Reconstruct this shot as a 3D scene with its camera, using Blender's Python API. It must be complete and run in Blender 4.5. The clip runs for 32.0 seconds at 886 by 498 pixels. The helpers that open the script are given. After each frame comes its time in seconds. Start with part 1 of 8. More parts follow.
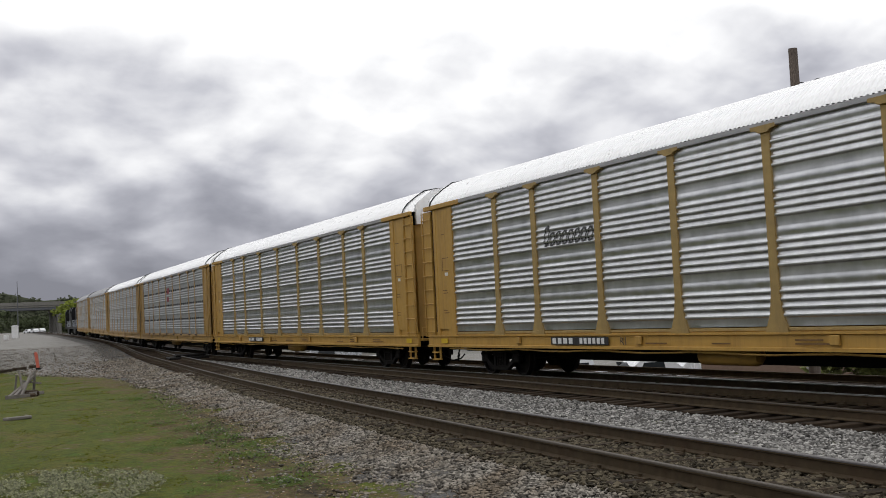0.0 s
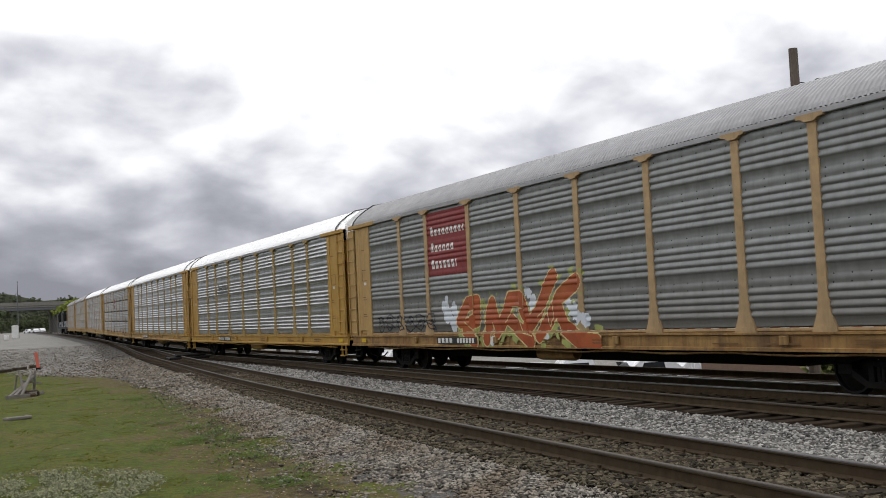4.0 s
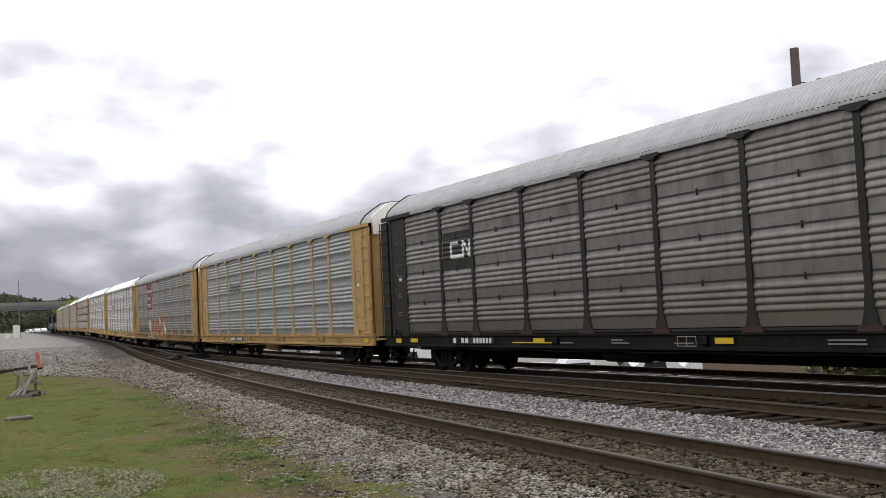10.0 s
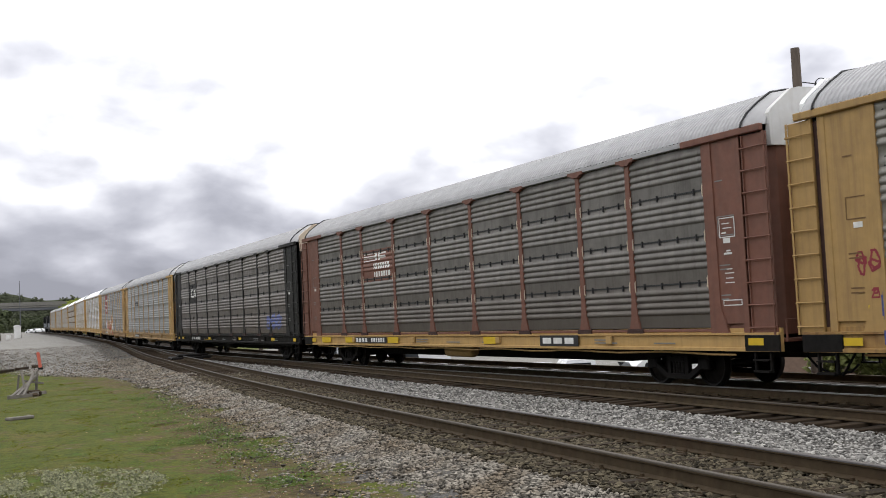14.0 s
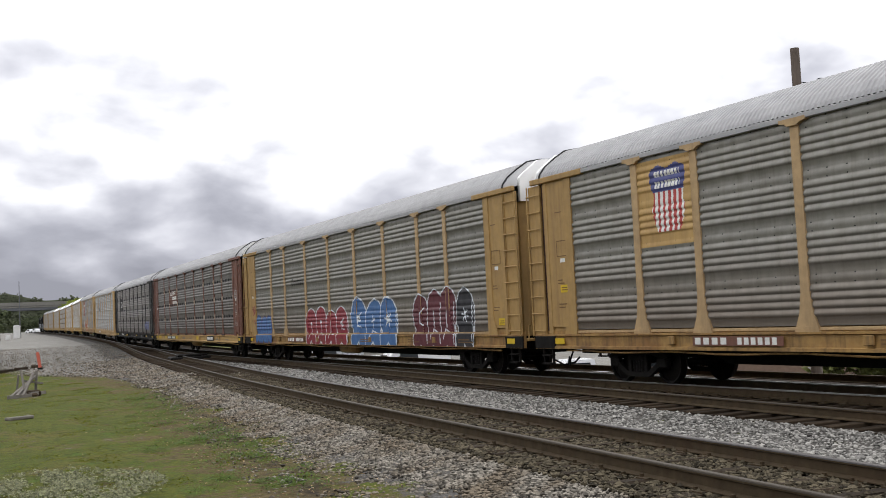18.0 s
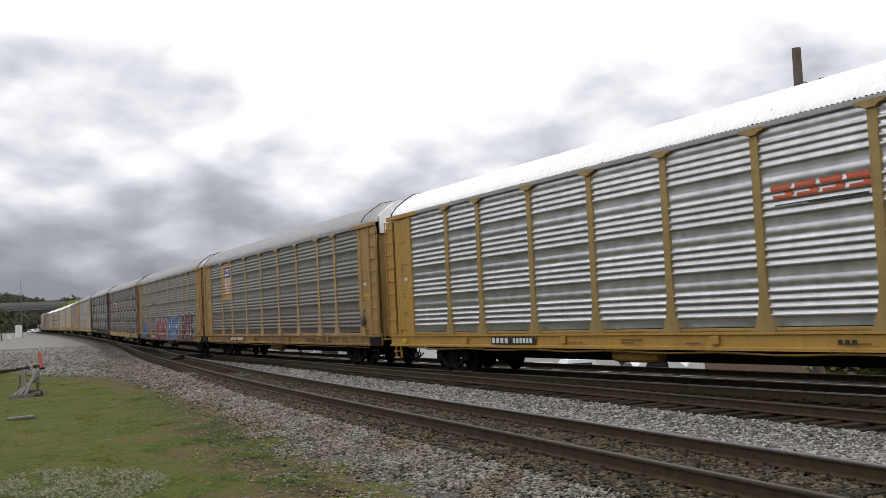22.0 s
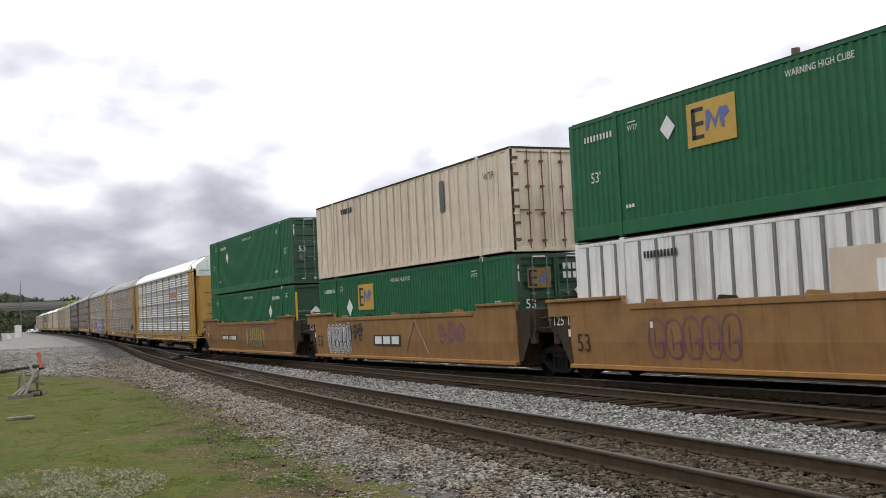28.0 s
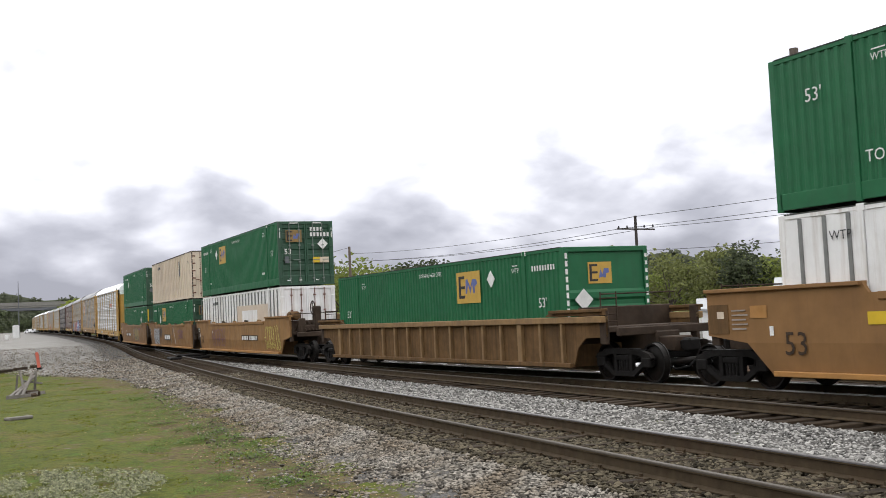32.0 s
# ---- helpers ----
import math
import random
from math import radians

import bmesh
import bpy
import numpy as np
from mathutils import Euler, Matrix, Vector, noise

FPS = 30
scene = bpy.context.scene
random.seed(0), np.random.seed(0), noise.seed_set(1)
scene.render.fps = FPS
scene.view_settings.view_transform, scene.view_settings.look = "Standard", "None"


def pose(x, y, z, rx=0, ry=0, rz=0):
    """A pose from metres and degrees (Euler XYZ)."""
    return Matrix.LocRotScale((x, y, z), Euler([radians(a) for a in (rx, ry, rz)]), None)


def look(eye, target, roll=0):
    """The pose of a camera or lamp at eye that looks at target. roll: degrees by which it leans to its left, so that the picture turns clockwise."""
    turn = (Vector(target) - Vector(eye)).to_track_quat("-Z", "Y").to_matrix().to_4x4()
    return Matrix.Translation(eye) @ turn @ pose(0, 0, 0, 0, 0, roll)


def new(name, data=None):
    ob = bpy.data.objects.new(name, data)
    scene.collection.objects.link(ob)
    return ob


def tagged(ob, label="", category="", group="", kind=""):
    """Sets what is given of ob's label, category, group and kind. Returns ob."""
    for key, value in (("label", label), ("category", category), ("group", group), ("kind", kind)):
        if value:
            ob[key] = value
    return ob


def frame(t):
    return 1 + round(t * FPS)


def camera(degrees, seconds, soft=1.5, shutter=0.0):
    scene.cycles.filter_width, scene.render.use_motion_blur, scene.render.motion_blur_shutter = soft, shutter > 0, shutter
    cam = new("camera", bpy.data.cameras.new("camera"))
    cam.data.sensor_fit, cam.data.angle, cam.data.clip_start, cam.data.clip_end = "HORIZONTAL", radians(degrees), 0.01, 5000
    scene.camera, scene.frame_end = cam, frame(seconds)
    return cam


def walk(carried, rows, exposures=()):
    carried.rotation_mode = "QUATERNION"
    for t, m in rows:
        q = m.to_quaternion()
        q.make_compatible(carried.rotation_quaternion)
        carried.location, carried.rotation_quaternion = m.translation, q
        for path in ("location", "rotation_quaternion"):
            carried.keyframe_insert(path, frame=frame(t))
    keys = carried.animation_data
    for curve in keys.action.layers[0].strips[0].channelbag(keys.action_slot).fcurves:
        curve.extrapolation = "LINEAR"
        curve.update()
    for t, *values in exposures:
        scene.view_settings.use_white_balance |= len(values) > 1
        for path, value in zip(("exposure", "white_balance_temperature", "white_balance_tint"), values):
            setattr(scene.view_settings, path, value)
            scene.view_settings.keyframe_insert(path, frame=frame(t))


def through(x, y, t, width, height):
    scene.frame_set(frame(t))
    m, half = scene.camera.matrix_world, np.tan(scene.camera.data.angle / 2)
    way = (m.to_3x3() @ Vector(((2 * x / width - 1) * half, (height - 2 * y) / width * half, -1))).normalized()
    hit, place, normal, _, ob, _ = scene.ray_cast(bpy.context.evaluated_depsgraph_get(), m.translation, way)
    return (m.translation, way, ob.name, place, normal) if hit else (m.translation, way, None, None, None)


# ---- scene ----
import itertools
from functools import lru_cache

# ---------------------------------------------------------------- camera
EYE = Vector((0, 0, 1.786))
YAW, PITCH, ROLL = 26.82, 3.54, -2.76      # degrees from the line of the track, above level, lean


def camera_pose(yaw):
    a, b = radians(yaw), radians(PITCH)
    way = Vector((math.sin(a) * math.cos(b), math.cos(a) * math.cos(b), math.sin(b)))
    return look(EYE, EYE + way, ROLL)


cam = camera(44.58, 32.0, soft=0.9, shutter=0.05)
DRIFT = ((0, 0.045), (3, 0.045), (6, 0.0), (9, -0.045), (11, 0.0), (14, -0.06), (17, -0.04), (19.5, -0.045),
         (21, -0.12), (25, -0.13), (27.5, -0.12), (29, -0.03), (32, 0.0))
walk(cam, [(t, camera_pose(YAW + a)) for t, a in DRIFT],
     exposures=[(0, -1.15), (2.5, -1.1), (4.5, -0.9), (6, -0.8), (9, -0.68), (13, -0.58), (19, -0.65), (20, -0.6), (21, -0.66), (22, -0.92), (23, -1.08), (24, -1.07), (25, -0.8), (26.5, -0.75),
                (28, -0.62), (29, -0.67), (30, -0.5), (31, -0.33), (32, -0.32)])

# ---------------------------------------------------------------- light
world = bpy.data.worlds.new("overcast_sky")
scene.world = world
world.use_nodes = True
SUN_ELEV, SUN_TURN = 58.0, 62.0


def build_world():
    nt = world.node_tree
    n, l = nt.nodes, nt.links
    n.clear()
    out = n.new("ShaderNodeOutputWorld")
    bg = n.new("ShaderNodeBackground")
    l.new(bg.outputs[0], out.inputs[0])
    sky = n.new("ShaderNodeTexSky")
    sky.sky_type = "NISHITA"
    sky.sun_disc = False
    sky.sun_elevation, sky.sun_rotation = radians(SUN_ELEV), radians(SUN_TURN)
    dim = n.new("ShaderNodeVectorMath")
    dim.operation = "SCALE"
    dim.inputs["Scale"].default_value = 0.06
    l.new(sky.outputs[0], dim.inputs[0])
    co = n.new("ShaderNodeTexCoord")
    sep = n.new("ShaderNodeSeparateXYZ")
    l.new(co.outputs["Generated"], sep.inputs[0])

    def math_node(op, a, b=None, clamp=False):
        m = n.new("ShaderNodeMath")
        m.operation, m.use_clamp = op, clamp
        for i, v in enumerate((a, b)):
            if v is None:
                continue
            if isinstance(v, (int, float)):
                m.inputs[i].default_value = v
            else:
                l.new(v, m.inputs[i])
        return m.outputs[0]

    # clouds lie on a flat layer overhead, so that they crowd towards the horizon
    h = math_node("MAXIMUM", math_node("ADD", sep.outputs[2], 0.42), 0.08)
    px, py = math_node("DIVIDE", sep.outputs[0], h), math_node("DIVIDE", sep.outputs[1], h)
    comb = n.new("ShaderNodeCombineXYZ")
    l.new(px, comb.inputs[0])
    l.new(py, comb.inputs[1])

    def cloud(scale, detail, off, rough=0.55, dist=0.3):
        mp = n.new("ShaderNodeMapping")
        mp.inputs["Location"].default_value = off
        l.new(comb.outputs[0], mp.inputs[0])
        t = n.new("ShaderNodeTexNoise")
        t.inputs["Scale"].default_value, t.inputs["Detail"].default_value = scale, detail
        t.inputs["Roughness"].default_value, t.inputs["Distortion"].default_value = rough, dist
        l.new(mp.outputs[0], t.inputs[0])
        return t.outputs[0]

    big, small = cloud(1.6, 6, (5.3, 1.7, 0), 0.5, 0.1), cloud(5.6, 6, (7.3, 2.2, 0), 0.46, 0.15)
    puff = math_node("ADD", math_node("MULTIPLY", math_node("SUBTRACT", big, 0.5), 0.85), math_node("MULTIPLY", math_node("SUBTRACT", small, 0.49), 1.15))
    # the layer is thick and grey low down, thin and bright high up, and thins out sooner to the east
    high = math_node("ADD", math_node("MULTIPLY", sep.outputs[2], 2.55), math_node("MULTIPLY", math_node("MULTIPLY", sep.outputs[2], sep.outputs[2]), 2.2))
    lift = math_node("ADD", high, math_node("MULTIPLY", math_node("SUBTRACT", sep.outputs[0], 0.35), 0.17))
    ramp = n.new("ShaderNodeValToRGB")
    e = ramp.color_ramp.elements
    e[0].position, e[0].color = 0.0, (0.57, 0.58, 0.68, 1)
    e[1].position, e[1].color = 0.76, (2.5, 2.5, 2.52, 1)
    for at, c in ((0.18, (0.79, 0.80, 0.915)), (0.34, (1.09, 1.10, 1.225)), (0.47, (1.47, 1.48, 1.6)), (0.60, (1.95, 1.955, 2.03))):
        k = e.new(at)
        k.color = (*c, 1)
    l.new(math_node("ADD", lift, puff), ramp.inputs[0])
    mix = n.new("ShaderNodeMix")
    mix.data_type = "RGBA"
    mix.inputs["Factor"].default_value = 0.9
    l.new(dim.outputs[0], mix.inputs["A"])
    l.new(ramp.outputs[0], mix.inputs["B"])
    l.new(mix.outputs["Result"], bg.inputs[0])
    bg.inputs[1].default_value = 1.0


build_world()
sun = new("sun", bpy.data.lights.new("sun", "SUN"))
sun.data.energy, sun.data.angle, sun.data.color = 0.9, radians(40), (1.0, 0.98, 0.95)
_el, _az = radians(SUN_ELEV), radians(SUN_TURN)
SUN_FROM = Vector((math.sin(_az) * math.cos(_el), math.cos(_az) * math.cos(_el), math.sin(_el)))
sun.matrix_world = look(SUN_FROM * 100, (0, 0, 0))

# ---------------------------------------------------------------- materials


def surface(name, base, rough=0.6, metal=0.0, vary=0.12, grain=6.0, stain=None, stain_amount=0.0, streak=0.0, streak_colour=(0.05, 0.04, 0.03),
            bump=0.1, bump_scale=60.0, island=0.0, each=0.0, stretch=(1, 1, 1), second=None, second_scale=0.8, spec=0.5, low=None, through=0.0):
    """A weathered surface: colour at two scales, stains, streaks that run down, fine relief. low: (colour, z0, z1)
    brown dust with painted shade towards the sill.
    """
    m = bpy.data.materials.new(name)
    m.use_nodes = True
    nt = m.node_tree
    n, l = nt.nodes, nt.links
    bs = n["Principled BSDF"]
    co = n.new("ShaderNodeTexCoord")
    mp = n.new("ShaderNodeMapping")
    mp.inputs["Scale"].default_value = stretch
    l.new(co.outputs["Object"], mp.inputs[0])
    src = mp.outputs[0]

    def tex(scale, detail=5, rough_=0.6, vec=None):
        t = n.new("ShaderNodeTexNoise")
        t.inputs["Scale"].default_value, t.inputs["Detail"].default_value, t.inputs["Roughness"].default_value = scale, detail, rough_
        l.new(vec or src, t.inputs[0])
        return t.outputs[0]

    def span(v, a, b, c=0.0, d=1.0):
        r = n.new("ShaderNodeMapRange")
        for i, q in zip((1, 2, 3, 4), (a, b, c, d)):
            r.inputs[i].default_value = q
        l.new(v, r.inputs[0])
        return r.outputs[0]

    def blend(fac, a, b, how="MIX"):
        x = n.new("ShaderNodeMix")
        x.data_type, x.blend_type = "RGBA", how
        for key, v in (("Factor", fac), ("A", a), ("B", b)):
            if isinstance(v, (int, float)):
                x.inputs[key].default_value = v
            elif isinstance(v, tuple):
                x.inputs[key].default_value = (*v, 1)
            else:
                l.new(v, x.inputs[key])
        return x.outputs["Result"]

    dark = tuple(c * (1 - vary) for c in base)
    light = tuple(min(1, c * (1 + vary)) for c in base)
    col = blend(span(tex(grain), 0.3, 0.7), dark, light)
    if second:
        col = blend(span(tex(second_scale, 4), 0.42, 0.62), col, second)
    if stain:
        col = blend(span(tex(grain * 0.22, 7, 0.68), 0.5, 0.72, 0.0, stain_amount), col, stain)
    if streak:
        sm = n.new("ShaderNodeMapping")
        sm.inputs["Scale"].default_value = (3.0, 3.0, 0.16)
        l.new(co.outputs["Object"], sm.inputs[0])
        col = blend(span(tex(2.2, 5, 0.65, sm.outputs[0]), 0.48, 0.75, 0.0, streak), col, streak_colour)
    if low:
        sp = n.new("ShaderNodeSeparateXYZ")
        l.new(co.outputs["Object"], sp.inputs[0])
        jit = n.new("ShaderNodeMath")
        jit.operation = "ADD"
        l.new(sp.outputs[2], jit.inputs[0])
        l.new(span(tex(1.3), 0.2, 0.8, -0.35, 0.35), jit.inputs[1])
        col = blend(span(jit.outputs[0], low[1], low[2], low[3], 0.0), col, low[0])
    if each:
        oi = n.new("ShaderNodeObjectInfo")
        col = blend(1.0, col, blend(oi.outputs["Random"], (1 - each,) * 3, (1 + each,) * 3), "MULTIPLY")
    if island:
        g = n.new("ShaderNodeNewGeometry")
        col = blend(1.0, col, blend(g.outputs["Random Per Island"], (1 - island,) * 3, (1 + island,) * 3), "MULTIPLY")
    l.new(col, bs.inputs["Base Color"])
    bs.inputs["Metallic"].default_value = metal
    bs.inputs["Specular IOR Level"].default_value = spec
    l.new(span(tex(grain * 1.7), 0.3, 0.7, max(0.02, rough - 0.1), min(1, rough + 0.1)), bs.inputs["Roughness"])
    if through:
        # thin leaves let light through
        tr = n.new("ShaderNodeBsdfTranslucent")
        l.new(col, tr.inputs[0])
        both = n.new("ShaderNodeMixShader")
        both.inputs[0].default_value = through
        l.new(bs.outputs[0], both.inputs[1])
        l.new(tr.outputs[0], both.inputs[2])
        l.new(both.outputs[0], n["Material Output"].inputs[0])
    if bump:
        b = n.new("ShaderNodeBump")
        b.inputs["Strength"].default_value, b.inputs["Distance"].default_value = bump, 0.01
        l.new(tex(bump_scale, 4), b.inputs["Height"])
        l.new(b.outputs[0], bs.inputs["Normal"])
    return m


MAT = {
    "silver": surface("galvanised_new", (0.67, 0.675, 0.69), 0.38, 1.0, 0.12, 2.4, (0.42, 0.43, 0.45), 0.5, 0.2, (0.4, 0.405, 0.415), 0.16, 2.5, each=0.05),
    "grey": surface("galvanised_dull", (0.362, 0.374, 0.372), 0.47, 0.5, 0.12, 3.5, (0.25, 0.26, 0.265), 0.5, 0.35, (0.19, 0.185, 0.175), 0.08, each=0.06, spec=0.25),
    # low: rail dust, plus the sides' darker foot shaded in the colour
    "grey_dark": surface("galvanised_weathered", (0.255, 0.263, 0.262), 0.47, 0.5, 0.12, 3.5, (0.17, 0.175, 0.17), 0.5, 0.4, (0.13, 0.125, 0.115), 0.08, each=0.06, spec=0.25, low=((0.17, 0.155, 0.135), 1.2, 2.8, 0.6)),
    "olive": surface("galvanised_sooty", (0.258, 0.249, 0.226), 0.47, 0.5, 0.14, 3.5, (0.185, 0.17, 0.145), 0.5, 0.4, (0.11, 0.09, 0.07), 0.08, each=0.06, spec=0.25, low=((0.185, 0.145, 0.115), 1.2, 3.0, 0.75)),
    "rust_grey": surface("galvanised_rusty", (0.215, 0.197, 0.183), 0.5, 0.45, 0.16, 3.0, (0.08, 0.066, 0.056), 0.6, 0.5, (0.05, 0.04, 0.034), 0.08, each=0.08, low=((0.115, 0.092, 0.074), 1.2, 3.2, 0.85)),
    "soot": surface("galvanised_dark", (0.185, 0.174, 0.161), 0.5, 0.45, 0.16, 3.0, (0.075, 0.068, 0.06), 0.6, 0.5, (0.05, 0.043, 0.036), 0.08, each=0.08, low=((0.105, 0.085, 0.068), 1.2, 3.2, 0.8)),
    "roof_white": surface("roof_bright", (0.95, 0.95, 0.955), 0.36, 0.55, 0.03, 2.0, (0.84, 0.85, 0.87), 0.25, bump=0.02),
    "roof_grey": surface("roof_dull", (0.385, 0.383, 0.395), 0.55, 0.35, 0.1, 2.0, (0.27, 0.275, 0.29), 0.5, bump=0.04),
    "white_end": surface("white_end_paint", (0.68, 0.68, 0.68), 0.6, 0, 0.06, 3, (0.45, 0.42, 0.38), 0.35, 0.2, (0.3, 0.26, 0.2)),
    "yellow": surface("yellow_paint", (0.38, 0.23, 0.06), 0.6, 0, 0.12, 4, (0.2, 0.125, 0.045), 0.6, 0.55, (0.11, 0.065, 0.03), 0.05),
    "yellow_new": surface("yellow_paint_fresh", (0.47, 0.277, 0.063), 0.5, 0, 0.06, 4, (0.33, 0.19, 0.04), 0.4, 0.35, (0.17, 0.09, 0.03), 0.04),
    "yellow_pale": surface("yellow_paint_faded", (0.47, 0.30, 0.11), 0.62, 0, 0.08, 4, (0.34, 0.205, 0.08), 0.5, 0.45, (0.24, 0.14, 0.06), 0.05),
    "yellow_drab": surface("yellow_paint_drab", (0.39, 0.245, 0.088), 0.62, 0, 0.1, 4, (0.27, 0.16, 0.065), 0.55, 0.5, (0.19, 0.11, 0.05), 0.05),
    "sill_dirty": surface("grimy_sill_paint", (0.36, 0.215, 0.07), 0.65, 0, 0.14, 5, (0.12, 0.07, 0.035), 0.8, 0.75, (0.06, 0.036, 0.02), second=(0.25, 0.13, 0.042), second_scale=1.6),
    "post_tan": surface("dirty_tan_paint", (0.44, 0.30, 0.155), 0.65, 0, 0.12, 5, (0.25, 0.17, 0.09), 0.5, 0.4, (0.15, 0.1, 0.055)),
    "post_gold": surface("dull_gold_paint", (0.36, 0.245, 0.085), 0.6, 0, 0.1, 5, (0.24, 0.165, 0.07), 0.5, 0.4, (0.13, 0.085, 0.04)),
    "charcoal": surface("charcoal_paint", (0.018, 0.018, 0.0175), 0.55, 0, 0.15, 4, (0.055, 0.05, 0.044), 0.4, 0.25, (0.06, 0.05, 0.042), spec=0.25),
    "brown": surface("brown_paint", (0.17, 0.07, 0.047), 0.6, 0, 0.12, 4, (0.1, 0.05, 0.035), 0.5, 0.35, (0.06, 0.04, 0.03)),
    "black": surface("black_steel", (0.011, 0.010, 0.0095), 0.65, 0.1, 0.3, 5, (0.03, 0.024, 0.019), 0.5, spec=0.12),
    "black_paint": surface("black_stencil", (0.02, 0.02, 0.022), 0.6, 0, 0.2, 8, bump=0),
    "white_paint": surface("white_stencil", (0.72, 0.72, 0.7), 0.6, 0, 0.1, 8, (0.45, 0.43, 0.4), 0.4, bump=0),
    "red_paint": surface("red_panel_paint", (0.23, 0.028, 0.03), 0.6, 0, 0.12, 5, (0.13, 0.03, 0.03), 0.4, 0.2, bump=0.03),
    "shield_red": surface("shield_red", (0.42, 0.05, 0.045), 0.6, 0, 0.1, 6, bump=0),
    "shield_blue": surface("shield_blue", (0.06, 0.07, 0.22), 0.6, 0, 0.1, 6, bump=0),
    "orange_paint": surface("orange_red_paint", (0.44, 0.075, 0.02), 0.55, 0, 0.12, 6, bump=0),
    "spray_orange": surface("spray_orange", (0.36, 0.075, 0.02), 0.55, 0, 0.2, 2.5, (0.45, 0.15, 0.03), 0.6, bump=0),
    "spray_lime": surface("spray_lime", (0.33, 0.36, 0.11), 0.6, 0, 0.2, 3, bump=0),
    "spray_cream": surface("spray_cream", (0.62, 0.52, 0.26), 0.6, 0, 0.12, 3, bump=0),
    "spray_blue": surface("spray_blue", (0.055, 0.14, 0.33), 0.55, 0, 0.15, 3, bump=0),
    "spray_crimson": surface("spray_crimson", (0.23, 0.022, 0.035), 0.55, 0, 0.15, 3, bump=0),
    "spray_maroon": surface("spray_maroon", (0.10, 0.018, 0.028), 0.55, 0, 0.15, 3, bump=0),
    "spray_black": surface("spray_black", (0.018, 0.018, 0.025), 0.55, 0, 0.2, 3, bump=0),
    "spray_white": surface("spray_white", (0.62, 0.66, 0.72), 0.55, 0, 0.08, 3, bump=0),
    "spray_violet": surface("spray_violet", (0.17, 0.075, 0.11), 0.6, 0, 0.2, 3, bump=0),
    "spray_olive": surface("spray_olive", (0.30, 0.22, 0.055), 0.6, 0, 0.15, 3, bump=0),
    "spray_yellow": surface("spray_yellow", (0.55, 0.48, 0.12), 0.6, 0, 0.1, 3, bump=0),
    "label_yellow": surface("label_yellow", (0.62, 0.42, 0.015), 0.55, 0, 0.06, 6, bump=0),
    "rust_well": surface("well_car_paint", (0.235, 0.127, 0.051), 0.62, 0, 0.14, 1.3, (0.235, 0.125, 0.058), 0.6, 0.32, (0.16, 0.085, 0.045), 0.06, spec=0.2,
                         low=((0.10, 0.062, 0.035), 0.3, 0.75, 0.0)),
    "rust_pale": surface("well_car_faded", (0.275, 0.152, 0.06), 0.62, 0, 0.16, 1.3, (0.19, 0.105, 0.052), 0.7, 0.5, (0.12, 0.065, 0.035), 0.06, spec=0.2,
                         low=((0.10, 0.062, 0.035), 0.3, 0.75, 0.0)),
    "rust_old": surface("well_car_rust", (0.135, 0.077, 0.034), 0.78, 0, 0.25, 2.5, (0.06, 0.038, 0.02), 0.8, 0.6, (0.04, 0.026, 0.016), 0.12, spec=0.15),
    "rib_tan": surface("rib_tan", (0.225, 0.135, 0.055), 0.75, 0, 0.18, 3, (0.15, 0.085, 0.045), 0.6, 0.4, (0.1, 0.06, 0.035)),
    "well_lip": surface("well_lip", (0.36, 0.175, 0.045), 0.65, 0, 0.15, 3, (0.2, 0.1, 0.04), 0.6),
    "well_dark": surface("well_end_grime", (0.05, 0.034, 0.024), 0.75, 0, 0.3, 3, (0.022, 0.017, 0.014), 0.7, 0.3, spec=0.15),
    "spray_drab": surface("spray_drab", (0.30, 0.255, 0.22), 0.6, 0, 0.2, 2.5, (0.22, 0.17, 0.13), 0.6, bump=0),
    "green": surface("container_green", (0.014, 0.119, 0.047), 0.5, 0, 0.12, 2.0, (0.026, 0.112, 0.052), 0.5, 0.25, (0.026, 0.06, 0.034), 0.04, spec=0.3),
    # a darker green than the sides, for end walls and doors
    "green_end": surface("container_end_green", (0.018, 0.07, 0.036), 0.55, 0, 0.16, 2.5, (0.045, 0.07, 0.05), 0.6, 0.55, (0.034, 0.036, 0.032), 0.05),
    "cream": surface("container_cream", (0.70, 0.60, 0.475), 0.55, 0, 0.06, 2.0, (0.46, 0.37, 0.28), 0.6, 0.55, (0.25, 0.16, 0.10), 0.04),
    "white_box": surface("container_white", (0.80, 0.795, 0.79), 0.5, 0, 0.05, 2.0, (0.48, 0.46, 0.44), 0.5, 0.55, (0.34, 0.26, 0.19), 0.04),
    "patch": surface("primer_patch", (0.58, 0.48, 0.38), 0.6, 0, 0.08, 2.0, (0.64, 0.6, 0.56), 0.7, 0.3, (0.5, 0.4, 0.3)),
    "bar_steel": surface("locking_bar_steel", (0.17, 0.20, 0.18), 0.5, 0.3, 0.15, 8, (0.1, 0.09, 0.07), 0.5),
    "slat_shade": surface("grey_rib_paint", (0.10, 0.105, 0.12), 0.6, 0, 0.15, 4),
    "rib_grey": surface("grey_seam_paint", (0.19, 0.195, 0.19), 0.6, 0, 0.15, 4, (0.12, 0.11, 0.1), 0.4, 0.3),
    "grime": surface("soot_film", (0.03, 0.032, 0.028), 0.8, 0, 0.3, 4, (0.06, 0.055, 0.045), 0.5),
    "gold_sign": surface("gold_sign", (0.50, 0.31, 0.055), 0.55, 0, 0.08, 5, (0.36, 0.23, 0.06), 0.3, bump=0),
    "sign_blue": surface("sign_blue", (0.10, 0.13, 0.33), 0.55, 0, 0.1, 5, bump=0),
